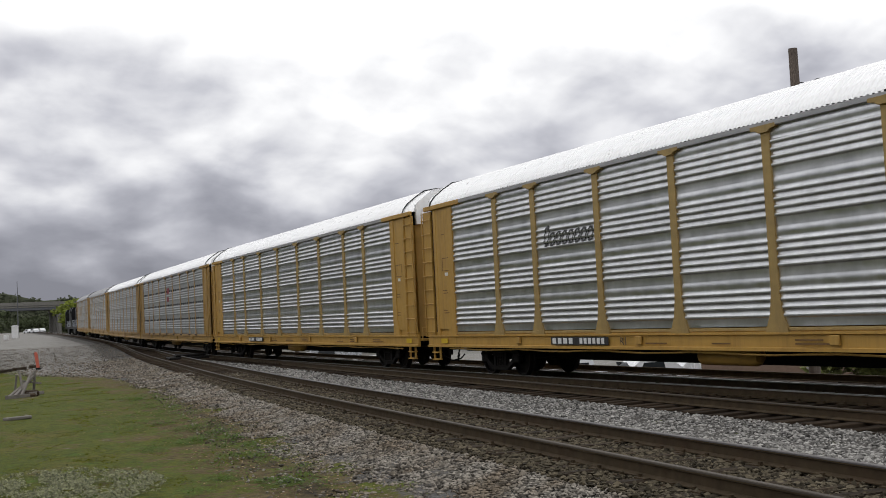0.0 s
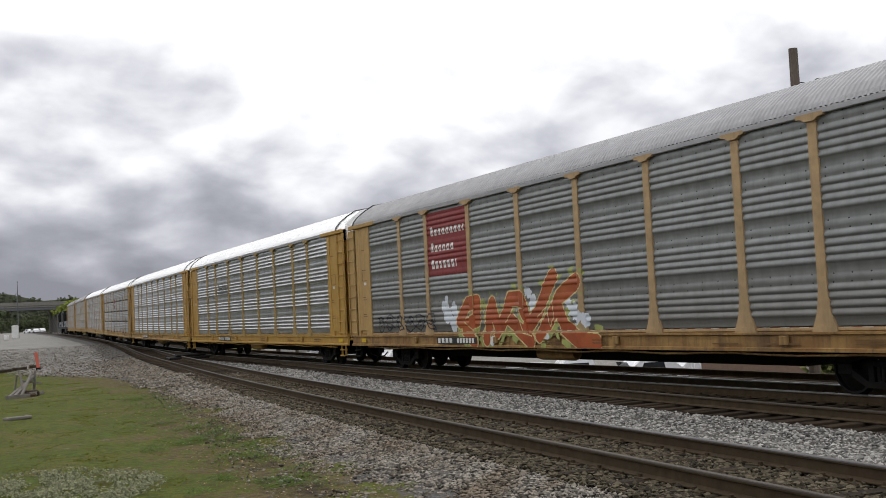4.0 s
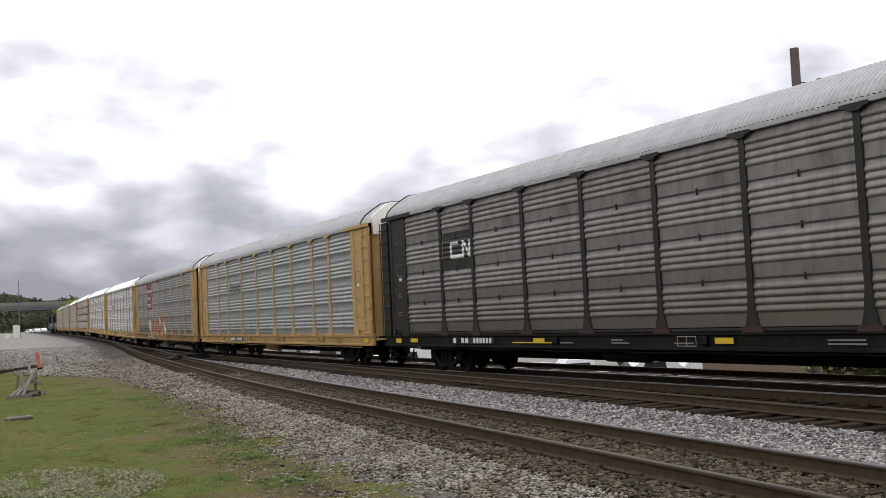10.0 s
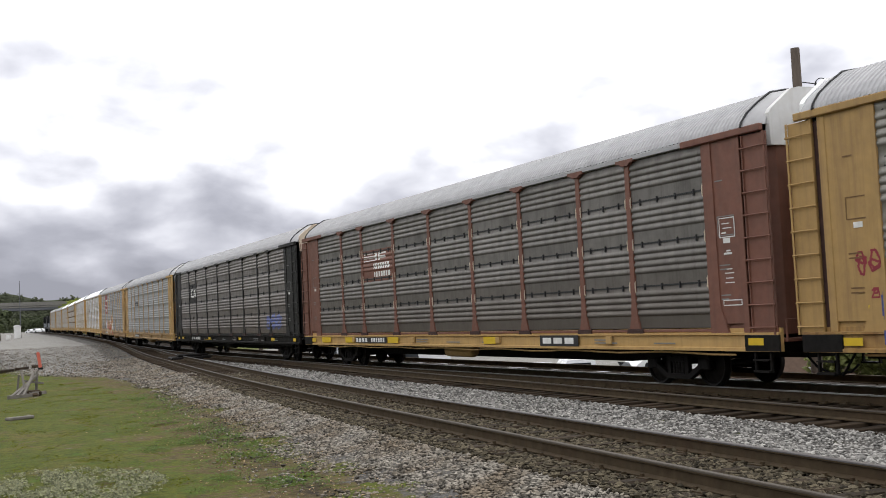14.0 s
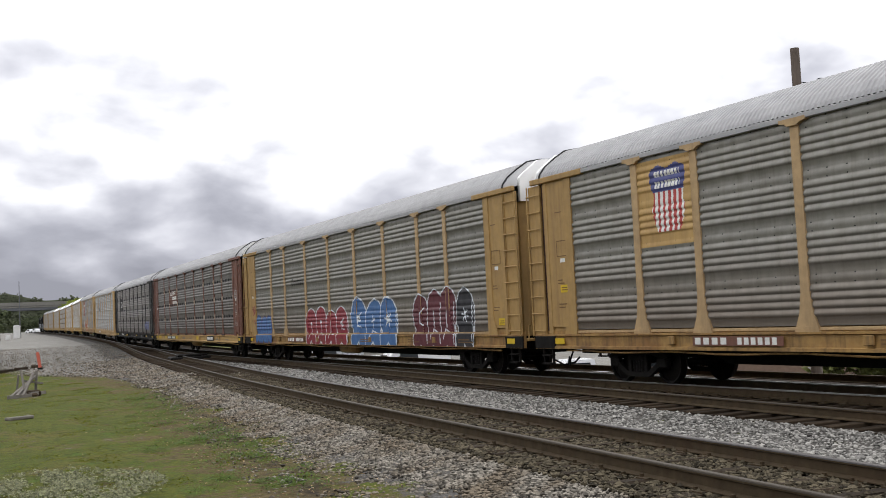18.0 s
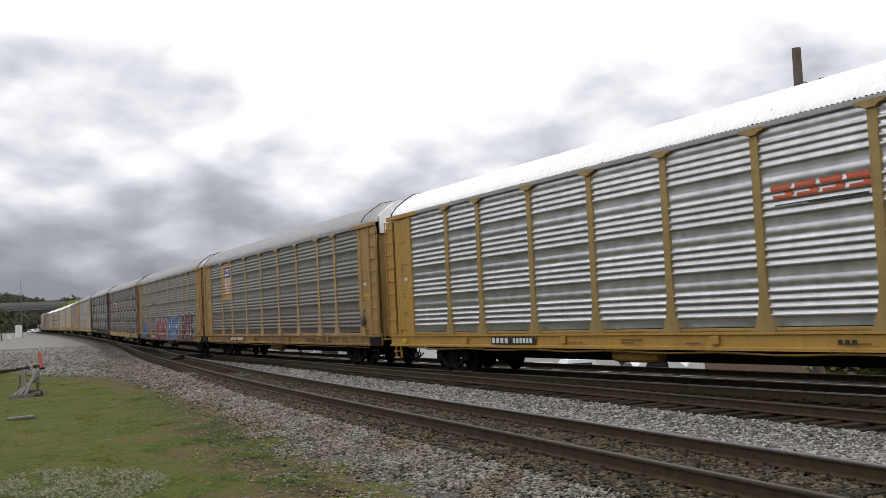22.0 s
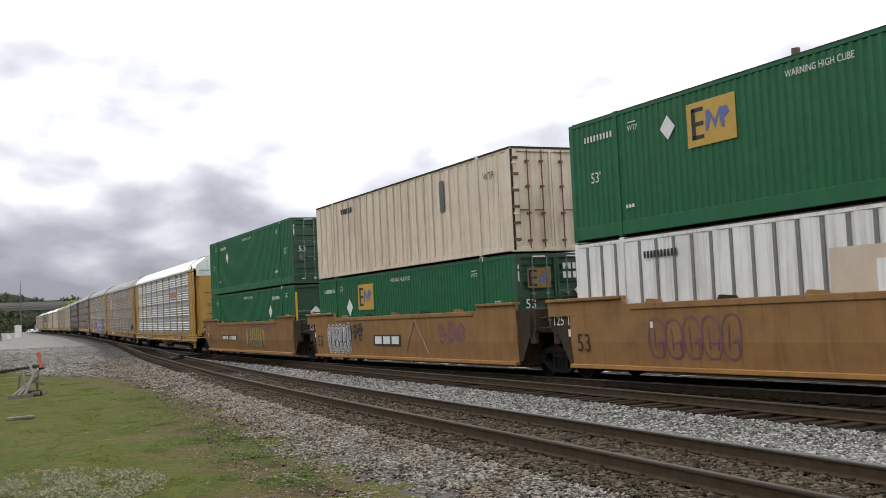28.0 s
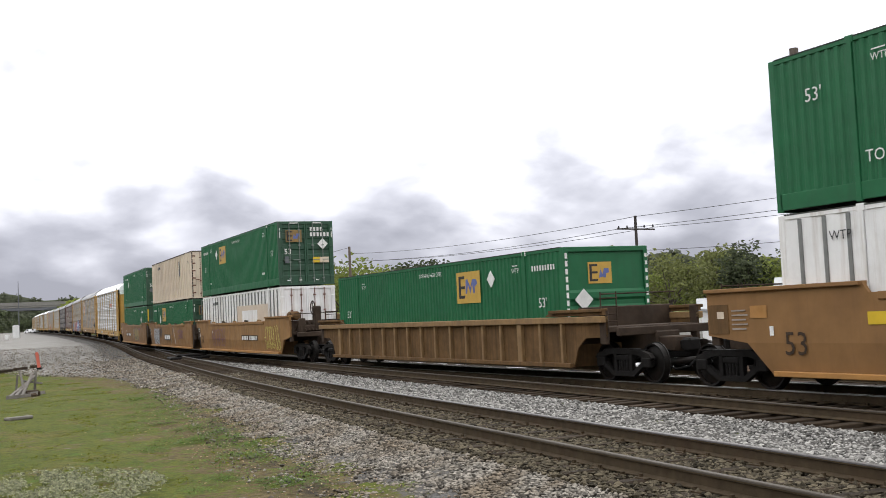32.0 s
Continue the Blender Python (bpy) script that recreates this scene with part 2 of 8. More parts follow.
    "wheel": surface("wheel_steel", (0.012, 0.0105, 0.0095), 0.55, 0.4, 0.3, 8, (0.05, 0.032, 0.022), 0.5, spec=0.2),
    "seal": surface("dark_maroon_coat", (0.035, 0.012, 0.010), 0.7, 0, 0.3, 5, (0.06, 0.03, 0.02), 0.5),
    "hose": surface("rubber_hose", (0.012, 0.012, 0.012), 0.8, 0, 0.2, 8, spec=0.15),
    "rail": surface("rail_rust", (0.062, 0.045, 0.027), 0.75, 0.1, 0.25, 5, (0.06, 0.036, 0.022), 0.6, bump=0.2, spec=0.15),
    "rail_head": surface("rail_worn_head", (0.30, 0.29, 0.285), 0.36, 0.9, 0.12, 2, bump=0.03, stretch=(1, 0.1, 1)),
    "rail_half": surface("rail_half_worn_head", (0.15, 0.14, 0.14), 0.45, 0.8, 0.15, 2, bump=0.04, stretch=(1, 0.1, 1)),
    "rail_dull": surface("rail_dull_head", (0.062, 0.049, 0.037), 0.68, 0.25, 0.15, 2, bump=0.05, stretch=(1, 0.1, 1)),
    "tie": surface("tie_wood", (0.034, 0.024, 0.016), 0.9, 0, 0.35, 4, (0.07, 0.052, 0.036), 0.5, bump=0.5, bump_scale=25, each=0.35, stretch=(0.2, 2, 1), spec=0.15),
    "stencil_brown": surface("faded_stencil", (0.16, 0.085, 0.03), 0.6, 0, 0.2, 8, bump=0),
    # a darker gold, for signs on container ends
    "gold_dim": surface("gold_sign_dim", (0.26, 0.16, 0.05), 0.6, 0, 0.2, 5, (0.09, 0.07, 0.035), 0.7, 0.6, (0.05, 0.045, 0.03), bump=0),
    "stone": surface("ballast_stone", (0.20, 0.182, 0.157), 0.9, 0, 0.2, 30, island=0.78, bump=0.3, spec=0.2, second=(0.145, 0.118, 0.088), second_scale=1.1),
    "stone_clean": surface("ballast_stone_clean", (0.262, 0.253, 0.238), 0.9, 0, 0.2, 30, island=0.7, bump=0.3, spec=0.2),
    "stone_oil_shade": surface("ballast_stone_oil_shade", (0.022, 0.018, 0.014), 0.85, 0, 0.2, 30, island=0.6, bump=0.3, spec=0.12),
    "stone_rusty": surface("ballast_stone_rusty", (0.08, 0.067, 0.046), 0.9, 0, 0.2, 30, island=0.75, bump=0.3, spec=0.12),
    "wood_grey": surface("weathered_wood", (0.17, 0.155, 0.14), 0.9, 0, 0.25, 6, (0.07, 0.062, 0.055), 0.6, bump=0.5, bump_scale=30),
    "orange_post": surface("orange_plastic", (0.55, 0.13, 0.085), 0.5, 0, 0.06, 6),
    "concrete": surface("concrete", (0.18, 0.174, 0.16), 0.85, 0, 0.1, 1.5, (0.11, 0.104, 0.094), 0.5, 0.3, (0.11, 0.1, 0.09), 0.2),
    "pole_wood": surface("pole_wood", (0.125, 0.098, 0.08), 0.85, 0, 0.18, 4, (0.075, 0.06, 0.05), 0.5, bump=0.4, bump_scale=14, stretch=(4, 4, 0.3)),
    "pole_dark": surface("creosoted_pole", (0.04, 0.033, 0.03), 0.85, 0, 0.2, 4, (0.06, 0.05, 0.045), 0.5, bump=0.3, bump_scale=14, stretch=(4, 4, 0.3)),
    "wire": surface("wire", (0.03, 0.03, 0.032), 0.6, 0.3, 0.1, 5, bump=0),
    "asphalt": surface("asphalt", (0.06, 0.06, 0.06), 0.9, 0, 0.15, 8, bump=0.3),
    "car_white": surface("car_white", (0.75, 0.76, 0.78), 0.25, 0, 0.03, 2, bump=0),
    "car_silver": surface("car_silver", (0.45, 0.47, 0.5), 0.28, 0.5, 0.03, 2, bump=0),
    "glass": surface("tinted_glass", (0.02, 0.024, 0.028), 0.08, 0, 0.05, 2, bump=0),
    "tyre": surface("tyre", (0.02, 0.02, 0.02), 0.8, 0, 0.1, 8),
    "brick": surface("brick_far", (0.20, 0.135, 0.10), 0.85, 0, 0.12, 6, (0.14, 0.095, 0.072), 0.4),
    "roof_far": surface("grey_metal_roof", (0.34, 0.35, 0.36), 0.6, 0.2, 0.08, 2),
    "leaf_light": surface("leaf_light", (0.22, 0.26, 0.05), 0.6, 0, 0.2, 3, island=0.45, bump=0, through=0.45, spec=0.2),
    "leaf": surface("leaf", (0.17, 0.205, 0.045), 0.6, 0, 0.2, 3, island=0.45, bump=0, through=0.45, spec=0.2),
    "leaf_olive": surface("leaf_olive", (0.15, 0.165, 0.055), 0.6, 0, 0.2, 3, island=0.45, bump=0, through=0.45, spec=0.2),
    "weed": surface("weed_leaf", (0.085, 0.15, 0.02), 0.6, 0, 0.2, 3, island=0.4, bump=0, through=0.45, spec=0.2),
    "leaf_dark": surface("leaf_dark", (0.058, 0.072, 0.034), 0.65, 0, 0.2, 3, island=0.45, bump=0, through=0.3, spec=0.2),
    # far woods: haze greys and lifts the leaf colour itself
    "leaf_haze": surface("leaf_haze", (0.10, 0.112, 0.072), 0.7, 0, 0.2, 3, island=0.4, bump=0, through=0.3, spec=0.2),
    "bark": surface("bark", (0.085, 0.07, 0.055), 0.9, 0, 0.2, 5, bump=0.4),
    "grass_blade": surface("grass_blade", (0.125, 0.135, 0.01), 0.65, 0, 0.2, 0.5, (0.14, 0.14, 0.024), 0.5, island=0.25, bump=0, through=0.5, spec=0.1),
    "clover": surface("clover_flower", (0.175, 0.18, 0.10), 0.8, 0, 0.1, 8, island=0.6, bump=0),
    "loco": surface("loco_black", (0.012, 0.012, 0.013), 0.5, 0, 0.2, 3, (0.03, 0.027, 0.025), 0.4, spec=0.2),
}


def ground_material():
    """Grass, bare earth with painted shade by the train, a gravel service road and ballast dust, by place."""
    m = bpy.data.materials.new("ground_cover")
    m.use_nodes = True
    n, l = m.node_tree.nodes, m.node_tree.links
    bs = n["Principled BSDF"]
    geo = n.new("ShaderNodeTexCoord")
    at = n.new("ShaderNodeAttribute")
    at.attribute_name = "cover"

    def tex(scale, detail=6, rough=0.65):
        t = n.new("ShaderNodeTexNoise")
        t.inputs["Scale"].default_value, t.inputs["Detail"].default_value, t.inputs["Roughness"].default_value = scale, detail, rough
        l.new(geo.outputs["Object"], t.inputs[0])
        return t.outputs[0]

    def span(v, a, b, c=0.0, d=1.0):
        r = n.new("ShaderNodeMapRange")
        for i, q in zip((1, 2, 3, 4), (a, b, c, d)):
            r.inputs[i].default_value = q
        l.new(v, r.inputs[0])
        return r.outputs[0]

    def blend(fac, a, b):
        x = n.new("ShaderNodeMix")
        x.data_type = "RGBA"
        for key, v in (("Factor", fac), ("A", a), ("B", b)):
            if isinstance(v, tuple):
                x.inputs[key].default_value = (*v, 1)
            else:
                l.new(v, x.inputs[key])
        return x.outputs["Result"]

    def edge(channel, amount):
        a = n.new("ShaderNodeMath")
        a.operation = "ADD"
        l.new(channel, a.inputs[0])
        l.new(span(tex(0.9), 0.3, 0.7, -amount, amount), a.inputs[1])
        b = n.new("ShaderNodeMath")
        b.operation = "ADD"
        l.new(a.outputs[0], b.inputs[0])
        l.new(span(tex(5.0), 0.3, 0.7, -amount * 0.6, amount * 0.6), b.inputs[1])
        return span(b.outputs[0], 0.4, 0.6)

    sep = n.new("ShaderNodeSeparateColor")
    l.new(at.outputs["Color"], sep.inputs[0])
    grass = blend(span(tex(0.7), 0.35, 0.65), (0.066, 0.080, 0.005), (0.125, 0.112, 0.012))
    grass = blend(span(tex(9.0), 0.35, 0.7), grass, (0.056, 0.086, 0.009))
    grass = blend(span(tex(0.45), 0.5, 0.66), grass, (0.125, 0.10, 0.026))
    grass = blend(span(tex(1.9), 0.54, 0.66), grass, (0.058, 0.105, 0.010))
    grass = blend(span(tex(5.0, 6), 0.47, 0.62), grass, (0.037, 0.05, 0.007))
    grass = blend(span(tex(34.0, 3), 0.45, 0.75), grass, (0.045, 0.055, 0.010))
    grass = blend(span(tex(21.0, 3), 0.55, 0.75), grass, (0.15, 0.145, 0.02))
    gravel = blend(span(tex(26.0, 4), 0.3, 0.7), (0.028, 0.026, 0.024), (0.16, 0.152, 0.147))
    gravel = blend(span(tex(0.6), 0.4, 0.7), gravel, (0.09, 0.083, 0.076))
    road = blend(span(tex(14.0), 0.3, 0.7), (0.11, 0.106, 0.10), (0.38, 0.37, 0.35))
    road = blend(span(tex(0.25), 0.4, 0.65), road, (0.20, 0.19, 0.175))
    dirt_shade = blend(span(tex(3.0), 0.3, 0.7), (0.016, 0.0125, 0.010), (0.04, 0.031, 0.024))
    lot = blend(span(tex(2.0), 0.3, 0.7), (0.17, 0.16, 0.15), (0.25, 0.235, 0.22))
    verge = blend(span(tex(7.0), 0.35, 0.65), (0.05, 0.038, 0.014), (0.135, 0.10, 0.045))
    grass = blend(edge(at.outputs["Alpha"], 0.75), grass, verge)
    col = blend(edge(sep.outputs[0], 0.5), grass, gravel)
    col = blend(edge(sep.outputs[1], 0.45), col, road)
    col = blend(edge(sep.outputs[2], 0.2), col, dirt_shade)
    l.new(col, bs.inputs["Base Color"])
    bs.inputs["Roughness"].default_value = 0.95
    bs.inputs["Specular IOR Level"].default_value = 0.2
    b = n.new("ShaderNodeBump")
    b.inputs["Strength"].default_value, b.inputs["Distance"].default_value = 0.8, 0.03
    l.new(tex(24.0, 4), b.inputs["Height"])
    l.new(b.outputs[0], bs.inputs["Normal"])
    return m


MAT["ground"] = ground_material()

# ---------------------------------------------------------------- mesh helpers


class Geo:
    """Vertices and faces that become one mesh."""

    def __init__(self):
        self.v, self.f = [], []

    def add(self, verts, faces):
        k = len(self.v)
        self.v += [tuple(p) for p in verts]
        self.f += [tuple(i + k for i in q) for q in faces]
        return self

    def box(self, x0, x1, y0, y1, z0, z1, c=0.0):
        x0, x1 = sorted((x0, x1))
        y0, y1 = sorted((y0, y1))
        z0, z1 = sorted((z0, z1))
        if c <= 0:
            return self.add([(x, y, z) for x in (x0, x1) for y in (y0, y1) for z in (z0, z1)],
                            [(0, 1, 3, 2), (4, 6, 7, 5), (0, 4, 5, 1), (2, 3, 7, 6), (0, 2, 6, 4), (1, 5, 7, 3)])
        c = min(c, (x1 - x0) / 2.2, (y1 - y0) / 2.2, (z1 - z0) / 2.2)
        v, idx = [], {}
        for sx, sy, sz in itertools.product((0, 1), repeat=3):
            p = ((x0, x1)[sx], (y0, y1)[sy], (z0, z1)[sz])
            q = ((x0 + c, x1 - c)[sx], (y0 + c, y1 - c)[sy], (z0 + c, z1 - c)[sz])
            for a in range(3):
                idx[sx, sy, sz, a] = len(v)
                v.append(tuple(p[i] if i == a else q[i] for i in range(3)))
        f = []
        for a in range(3):
            b, d = [i for i in range(3) if i != a]
            for s in (0, 1):
                ring = []
                for u, w in ((0, 0), (1, 0), (1, 1), (0, 1)):
                    k = [0, 0, 0]
                    k[a], k[b], k[d] = s, u, w
                    ring.append(idx[(*k, a)])
                f.append(ring)
            for u, w in itertools.product((0, 1), repeat=2):
                k0, k1 = [0, 0, 0], [0, 0, 0]
                k0[a], k1[a] = 0, 1
                k0[b] = k1[b] = u
                k0[d] = k1[d] = w
                f.append([idx[(*k0, b)], idx[(*k1, b)], idx[(*k1, d)], idx[(*k0, d)]])
        for s in itertools.product((0, 1), repeat=3):
            f.append([idx[(*s, a)] for a in range(3)])
        return self.add(v, f)

    def prism(self, profile, axis, a, b, cap=True):
        """A closed outline in the two other axes, drawn out along an axis from a to b."""
        n = len(profile)

        def put(p, t):
            return {"x": (t, p[0], p[1]), "y": (p[0], t, p[1]), "z": (p[0], p[1], t)}[axis]
        v = [put(p, a) for p in profile] + [put(p, b) for p in profile]
        f = [(i, (i + 1) % n, n + (i + 1) % n, n + i) for i in range(n)]
        if cap:
            f += [tuple(range(n)), tuple(range(2 * n - 1, n - 1, -1))]
        return self.add(v, f)

    def sheet(self, profile, axis, a, b):
        """An open outline drawn out along an axis."""
        n = len(profile)

        def put(p, t):
            return {"x": (t, p[0], p[1]), "y": (p[0], t, p[1]), "z": (p[0], p[1], t)}[axis]
        return self.add([put(p, a) for p in profile] + [put(p, b) for p in profile], [(i, i + 1, n + i + 1, n + i) for i in range(n - 1)])

    def tube(self, p, q, r, n=8, r2=None):
        p, q = Vector(p), Vector(q)
        d = (q - p).normalized()
        a = d.orthogonal().normalized()
        b = d.cross(a)
        r2 = r if r2 is None else r2
        v = []
        for o, s in ((p, r), (q, r2)):
            v += [o + s * (math.cos(6.28319 * i / n) * a + math.sin(6.28319 * i / n) * b) for i in range(n)]
        f = [(i, (i + 1) % n, n + (i + 1) % n, n + i) for i in range(n)] + [tuple(range(n)), tuple(range(2 * n - 1, n - 1, -1))]
        return self.add(v, f)

    def path(self, pts, r, n=6):
        """One bent rod through the points."""
        pts = [Vector(p) for p in pts]
        shut = (pts[0] - pts[-1]).length < 1e-4
        if shut:
            pts = pts[:-1]
        v, f, m, a = [], [], len(pts), None
        for i, p in enumerate(pts):
            d = (pts[(i + 1) % m] - pts[i - 1]) if shut else (pts[min(i + 1, m - 1)] - pts[max(i - 1, 0)])
            d = d.normalized()
            a = d.orthogonal().normalized() if a is None else (a - d * a.dot(d)).normalized()
            b = d.cross(a)
            v += [p + r * (math.cos(6.28319 * k / n) * a + math.sin(6.28319 * k / n) * b) for k in range(n)]
        for i in range(m if shut else m - 1):
            j = (i + 1) % m
            f += [(i * n + k, i * n + (k + 1) % n, j * n + (k + 1) % n, j * n + k) for k in range(n)]
        if not shut:
            f += [tuple(range(n)), tuple(range(m * n - 1, m * n - n - 1, -1))]
        return self.add(v, f)

    def lathe(self, ring, centre, axis="x", n=20):
        """ring: (offset along the axis, radius) pairs, turned round the axis."""
        v, f, k = [], [], len(ring)
        for i in range(n):
            a = 6.28319 * i / n
            for o, r in ring:
                q = (o, r * math.cos(a), r * math.sin(a))
                q = {"x": q, "y": (q[1], q[0], q[2]), "z": (q[1], q[2], q[0])}[axis]
                v.append(tuple(c + d for c, d in zip(centre, q)))
        for i in range(n):
            j = (i + 1) % n
            for s in range(k - 1):
                f.append((i * k + s, j * k + s, j * k + s + 1, i * k + s + 1))
        return self.add(v, f)

    def mesh(self, name, material, smooth=False):
        me = bpy.data.meshes.new(name)
        me.from_pydata(self.v, [], self.f)
        me.materials.append(material)
        bm = bmesh.new()
        bm.from_mesh(me)
        bmesh.ops.recalc_face_normals(bm, faces=bm.faces)
        bm.to_mesh(me)
        bm.free()
        if smooth:
            me.polygons.foreach_set("use_smooth", [True] * len(me.polygons))
            me.set_sharp_from_angle(angle=radians(40))
        return me


KEPT = {}


def part(name, geo, material, parent=None, label="", smooth=False, key=None):
    """One mesh object under a thing or a part; pieces of one key share their mesh."""
    if isinstance(material, str):
        material = MAT[material]
    k = (key, material.name) if key else None
    if k and k in KEPT:
        me = KEPT[k]
    else:
        me = (geo() if callable(geo) else geo).mesh(name, material, smooth)
        if k:
            KEPT[k] = me
    ob = new(name, me)
    if parent:
        ob.parent = parent
    if label:
        tagged(ob, label)
    return ob


def thing(name, label, category, group="", kind=""):
    return tagged(new(name), label, category, group, kind)


def strip(outline, x):
    """A thin plate that lies on the side that faces the camera: outline in (y, z), at that x."""
    return Geo().prism([(y, z) for y, z in outline], "x", x, x + 0.004)


def bar(y0, y1, z0, z1, x):
    return Geo().box(x, x + 0.004, y0, y1, z0, z1)


@lru_cache(maxsize=None)
def letters(text, size):
    """Outline of a word in the built-in font: flat vertices and faces, and its width."""
    cu = bpy.data.curves.new("word", "FONT")
    cu.body, cu.size, cu.resolution_u = text, size, 2
    ob = bpy.data.objects.new("word", cu)
    scene.collection.objects.link(ob)
    me = ob.to_mesh()
    v = [tuple(p.co) for p in me.vertices]
    f = [tuple(p.vertices) for p in me.polygons]
    ob.to_mesh_clear()
    bpy.data.objects.remove(ob)
    bpy.data.curves.remove(cu)
    return v, f, max(p[0] for p in v) - min(p[0] for p in v)


def word_side(text, size, y, z, x, stretch=1.0):
    """A word on the near side; it starts at y, and reads against the train's run."""
    v, f, _ = letters(text, size)
    return Geo().add([(x, y - p[0] * stretch, z + p[1]) for p in v], f)


def word_end(text, size, x, z, y, stretch=1.0):
    """A word on the rear end."""
    v, f, _ = letters(text, size)
    return Geo().add([(x + p[0] * stretch, y, z + p[1]) for p in v], f)


# ---------------------------------------------------------------- line of the track
TRACK_X = 16.19
BEND_AT = (-400, 0, 60, 120, 180, 240, 320, 420, 900)
BEND = (0, 0, 0.001346, 0.000103, 0.000135, -0.000389, 0.000091, 0.000166, 0.0)
GRADE_AT = (-400, -5, 60, 120, 180, 240, 320, 420, 900)
GRADE = (0, 0, 0.00462, 0.01577, 0.00658, 0.00656, 0.00829, 0.00639, 0.002)
RUN = np.arange(-400, 900, 1.0)
_turn = np.cumsum(np.interp(RUN, BEND_AT, BEND))
LINE = {"a": _turn, "x": np.cumsum(np.sin(_turn)), "y": np.cumsum(np.cos(_turn)), "z": np.cumsum(np.interp(RUN, GRADE_AT, GRADE))}
for _k in "axyz":
    LINE[_k] = LINE[_k] - LINE[_k][400]
LINE["x"] = LINE["x"] + TRACK_X


def on_line(s, lat=0.0, z=0.0):
    a, x, y, h = (float(np.interp(s, RUN, LINE[k])) for k in "axyz")
    return Vector((x + lat * math.cos(a), y - lat * math.sin(a), h + z))


def line_x(y):
    return np.interp(y, LINE["y"], LINE["x"])


def line_z(y):
    return np.interp(y, LINE["y"], LINE["z"])


def car_pose(s, half=10.0):
    p, q = on_line(s - half), on_line(s + half)
    d = q - p
    return Matrix.Translation((p + q) / 2) @ Euler((math.atan2(d.z, math.hypot(d.x, d.y)), 0, -math.atan2(d.x, d.y))).to_matrix().to_4x4()


def run_of_train(t):
    """Metres that the train has gone since 25 s."""
    u = (t - 25) / 10
    return 97.23 * u + 2.8889 * u ** 2 + 0.9195 * u ** 3 + 0.252 * u ** 4


MOVING = []      # (thing, its place along the train, half its wheelbase)
AXLES = []       # (wheelset, its pose in its thing)

# ---------------------------------------------------------------- ground and tracks
SIDING_AT = (-60, 0, 9, 17, 25, 36, 47, 57, 69, 80, 95, 110, 125, 700)
SIDING_OFF = (-13.6, -9.1, -8.25, -7.58, -6.78, -5.72, -4.55, -3.6, -2.75, -1.95, -0.95, -0.3, 0, 0)


def siding(s):
    off = float(np.interp(s, SIDING_AT, SIDING_OFF))
    lift = float(np.interp(s, (0, 10, 30, 60), (0.12, 0.12, 0.05, 0.0)))
    return off, lift


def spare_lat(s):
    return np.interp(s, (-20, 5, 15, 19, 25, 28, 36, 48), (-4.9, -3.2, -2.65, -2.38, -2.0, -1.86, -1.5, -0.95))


def smooth_siding(s):
    k = [siding(s + d) for d in (-6, -3, 0, 3, 6)]
    return sum(a for a, _ in k) / 5, sum(b for _, b in k) / 5


def ground_height(x, y):
    """Height of the ground sheet: the ballast bed, its shoulder, the verge and the land beyond."""
    lat = x - line_x(y)
    off = np.interp(y, SIDING_AT, SIDING_OFF)
    lift = np.interp(y, (0, 10, 30, 60), (0.12, 0.12, 0.05, 0.0)) * np.clip(1 - (np.abs(lat - off) - 1.6) / 1.2, 0, 1)
    bed = np.interp(lat - off, (-9, -4.2, -3.0, -2.0, -1.5, -1.25, 1.25, 1.5), (-0.43, -0.43, -0.40, -0.32, -0.246, -0.242, -0.242, -0.225)) + lift
    bed = np.where(lat > spare_lat(y) - 0.8, np.minimum(bed, -0.242 + lift), bed)
    right = np.interp(lat, (1.3, 3.6, 7.5, 60, 100, 200), (-0.242, -0.24, -2.5, -2.5, -1.0, -0.5))
    z = np.where(lat > 0, right, bed)
    return line_z(y) + z


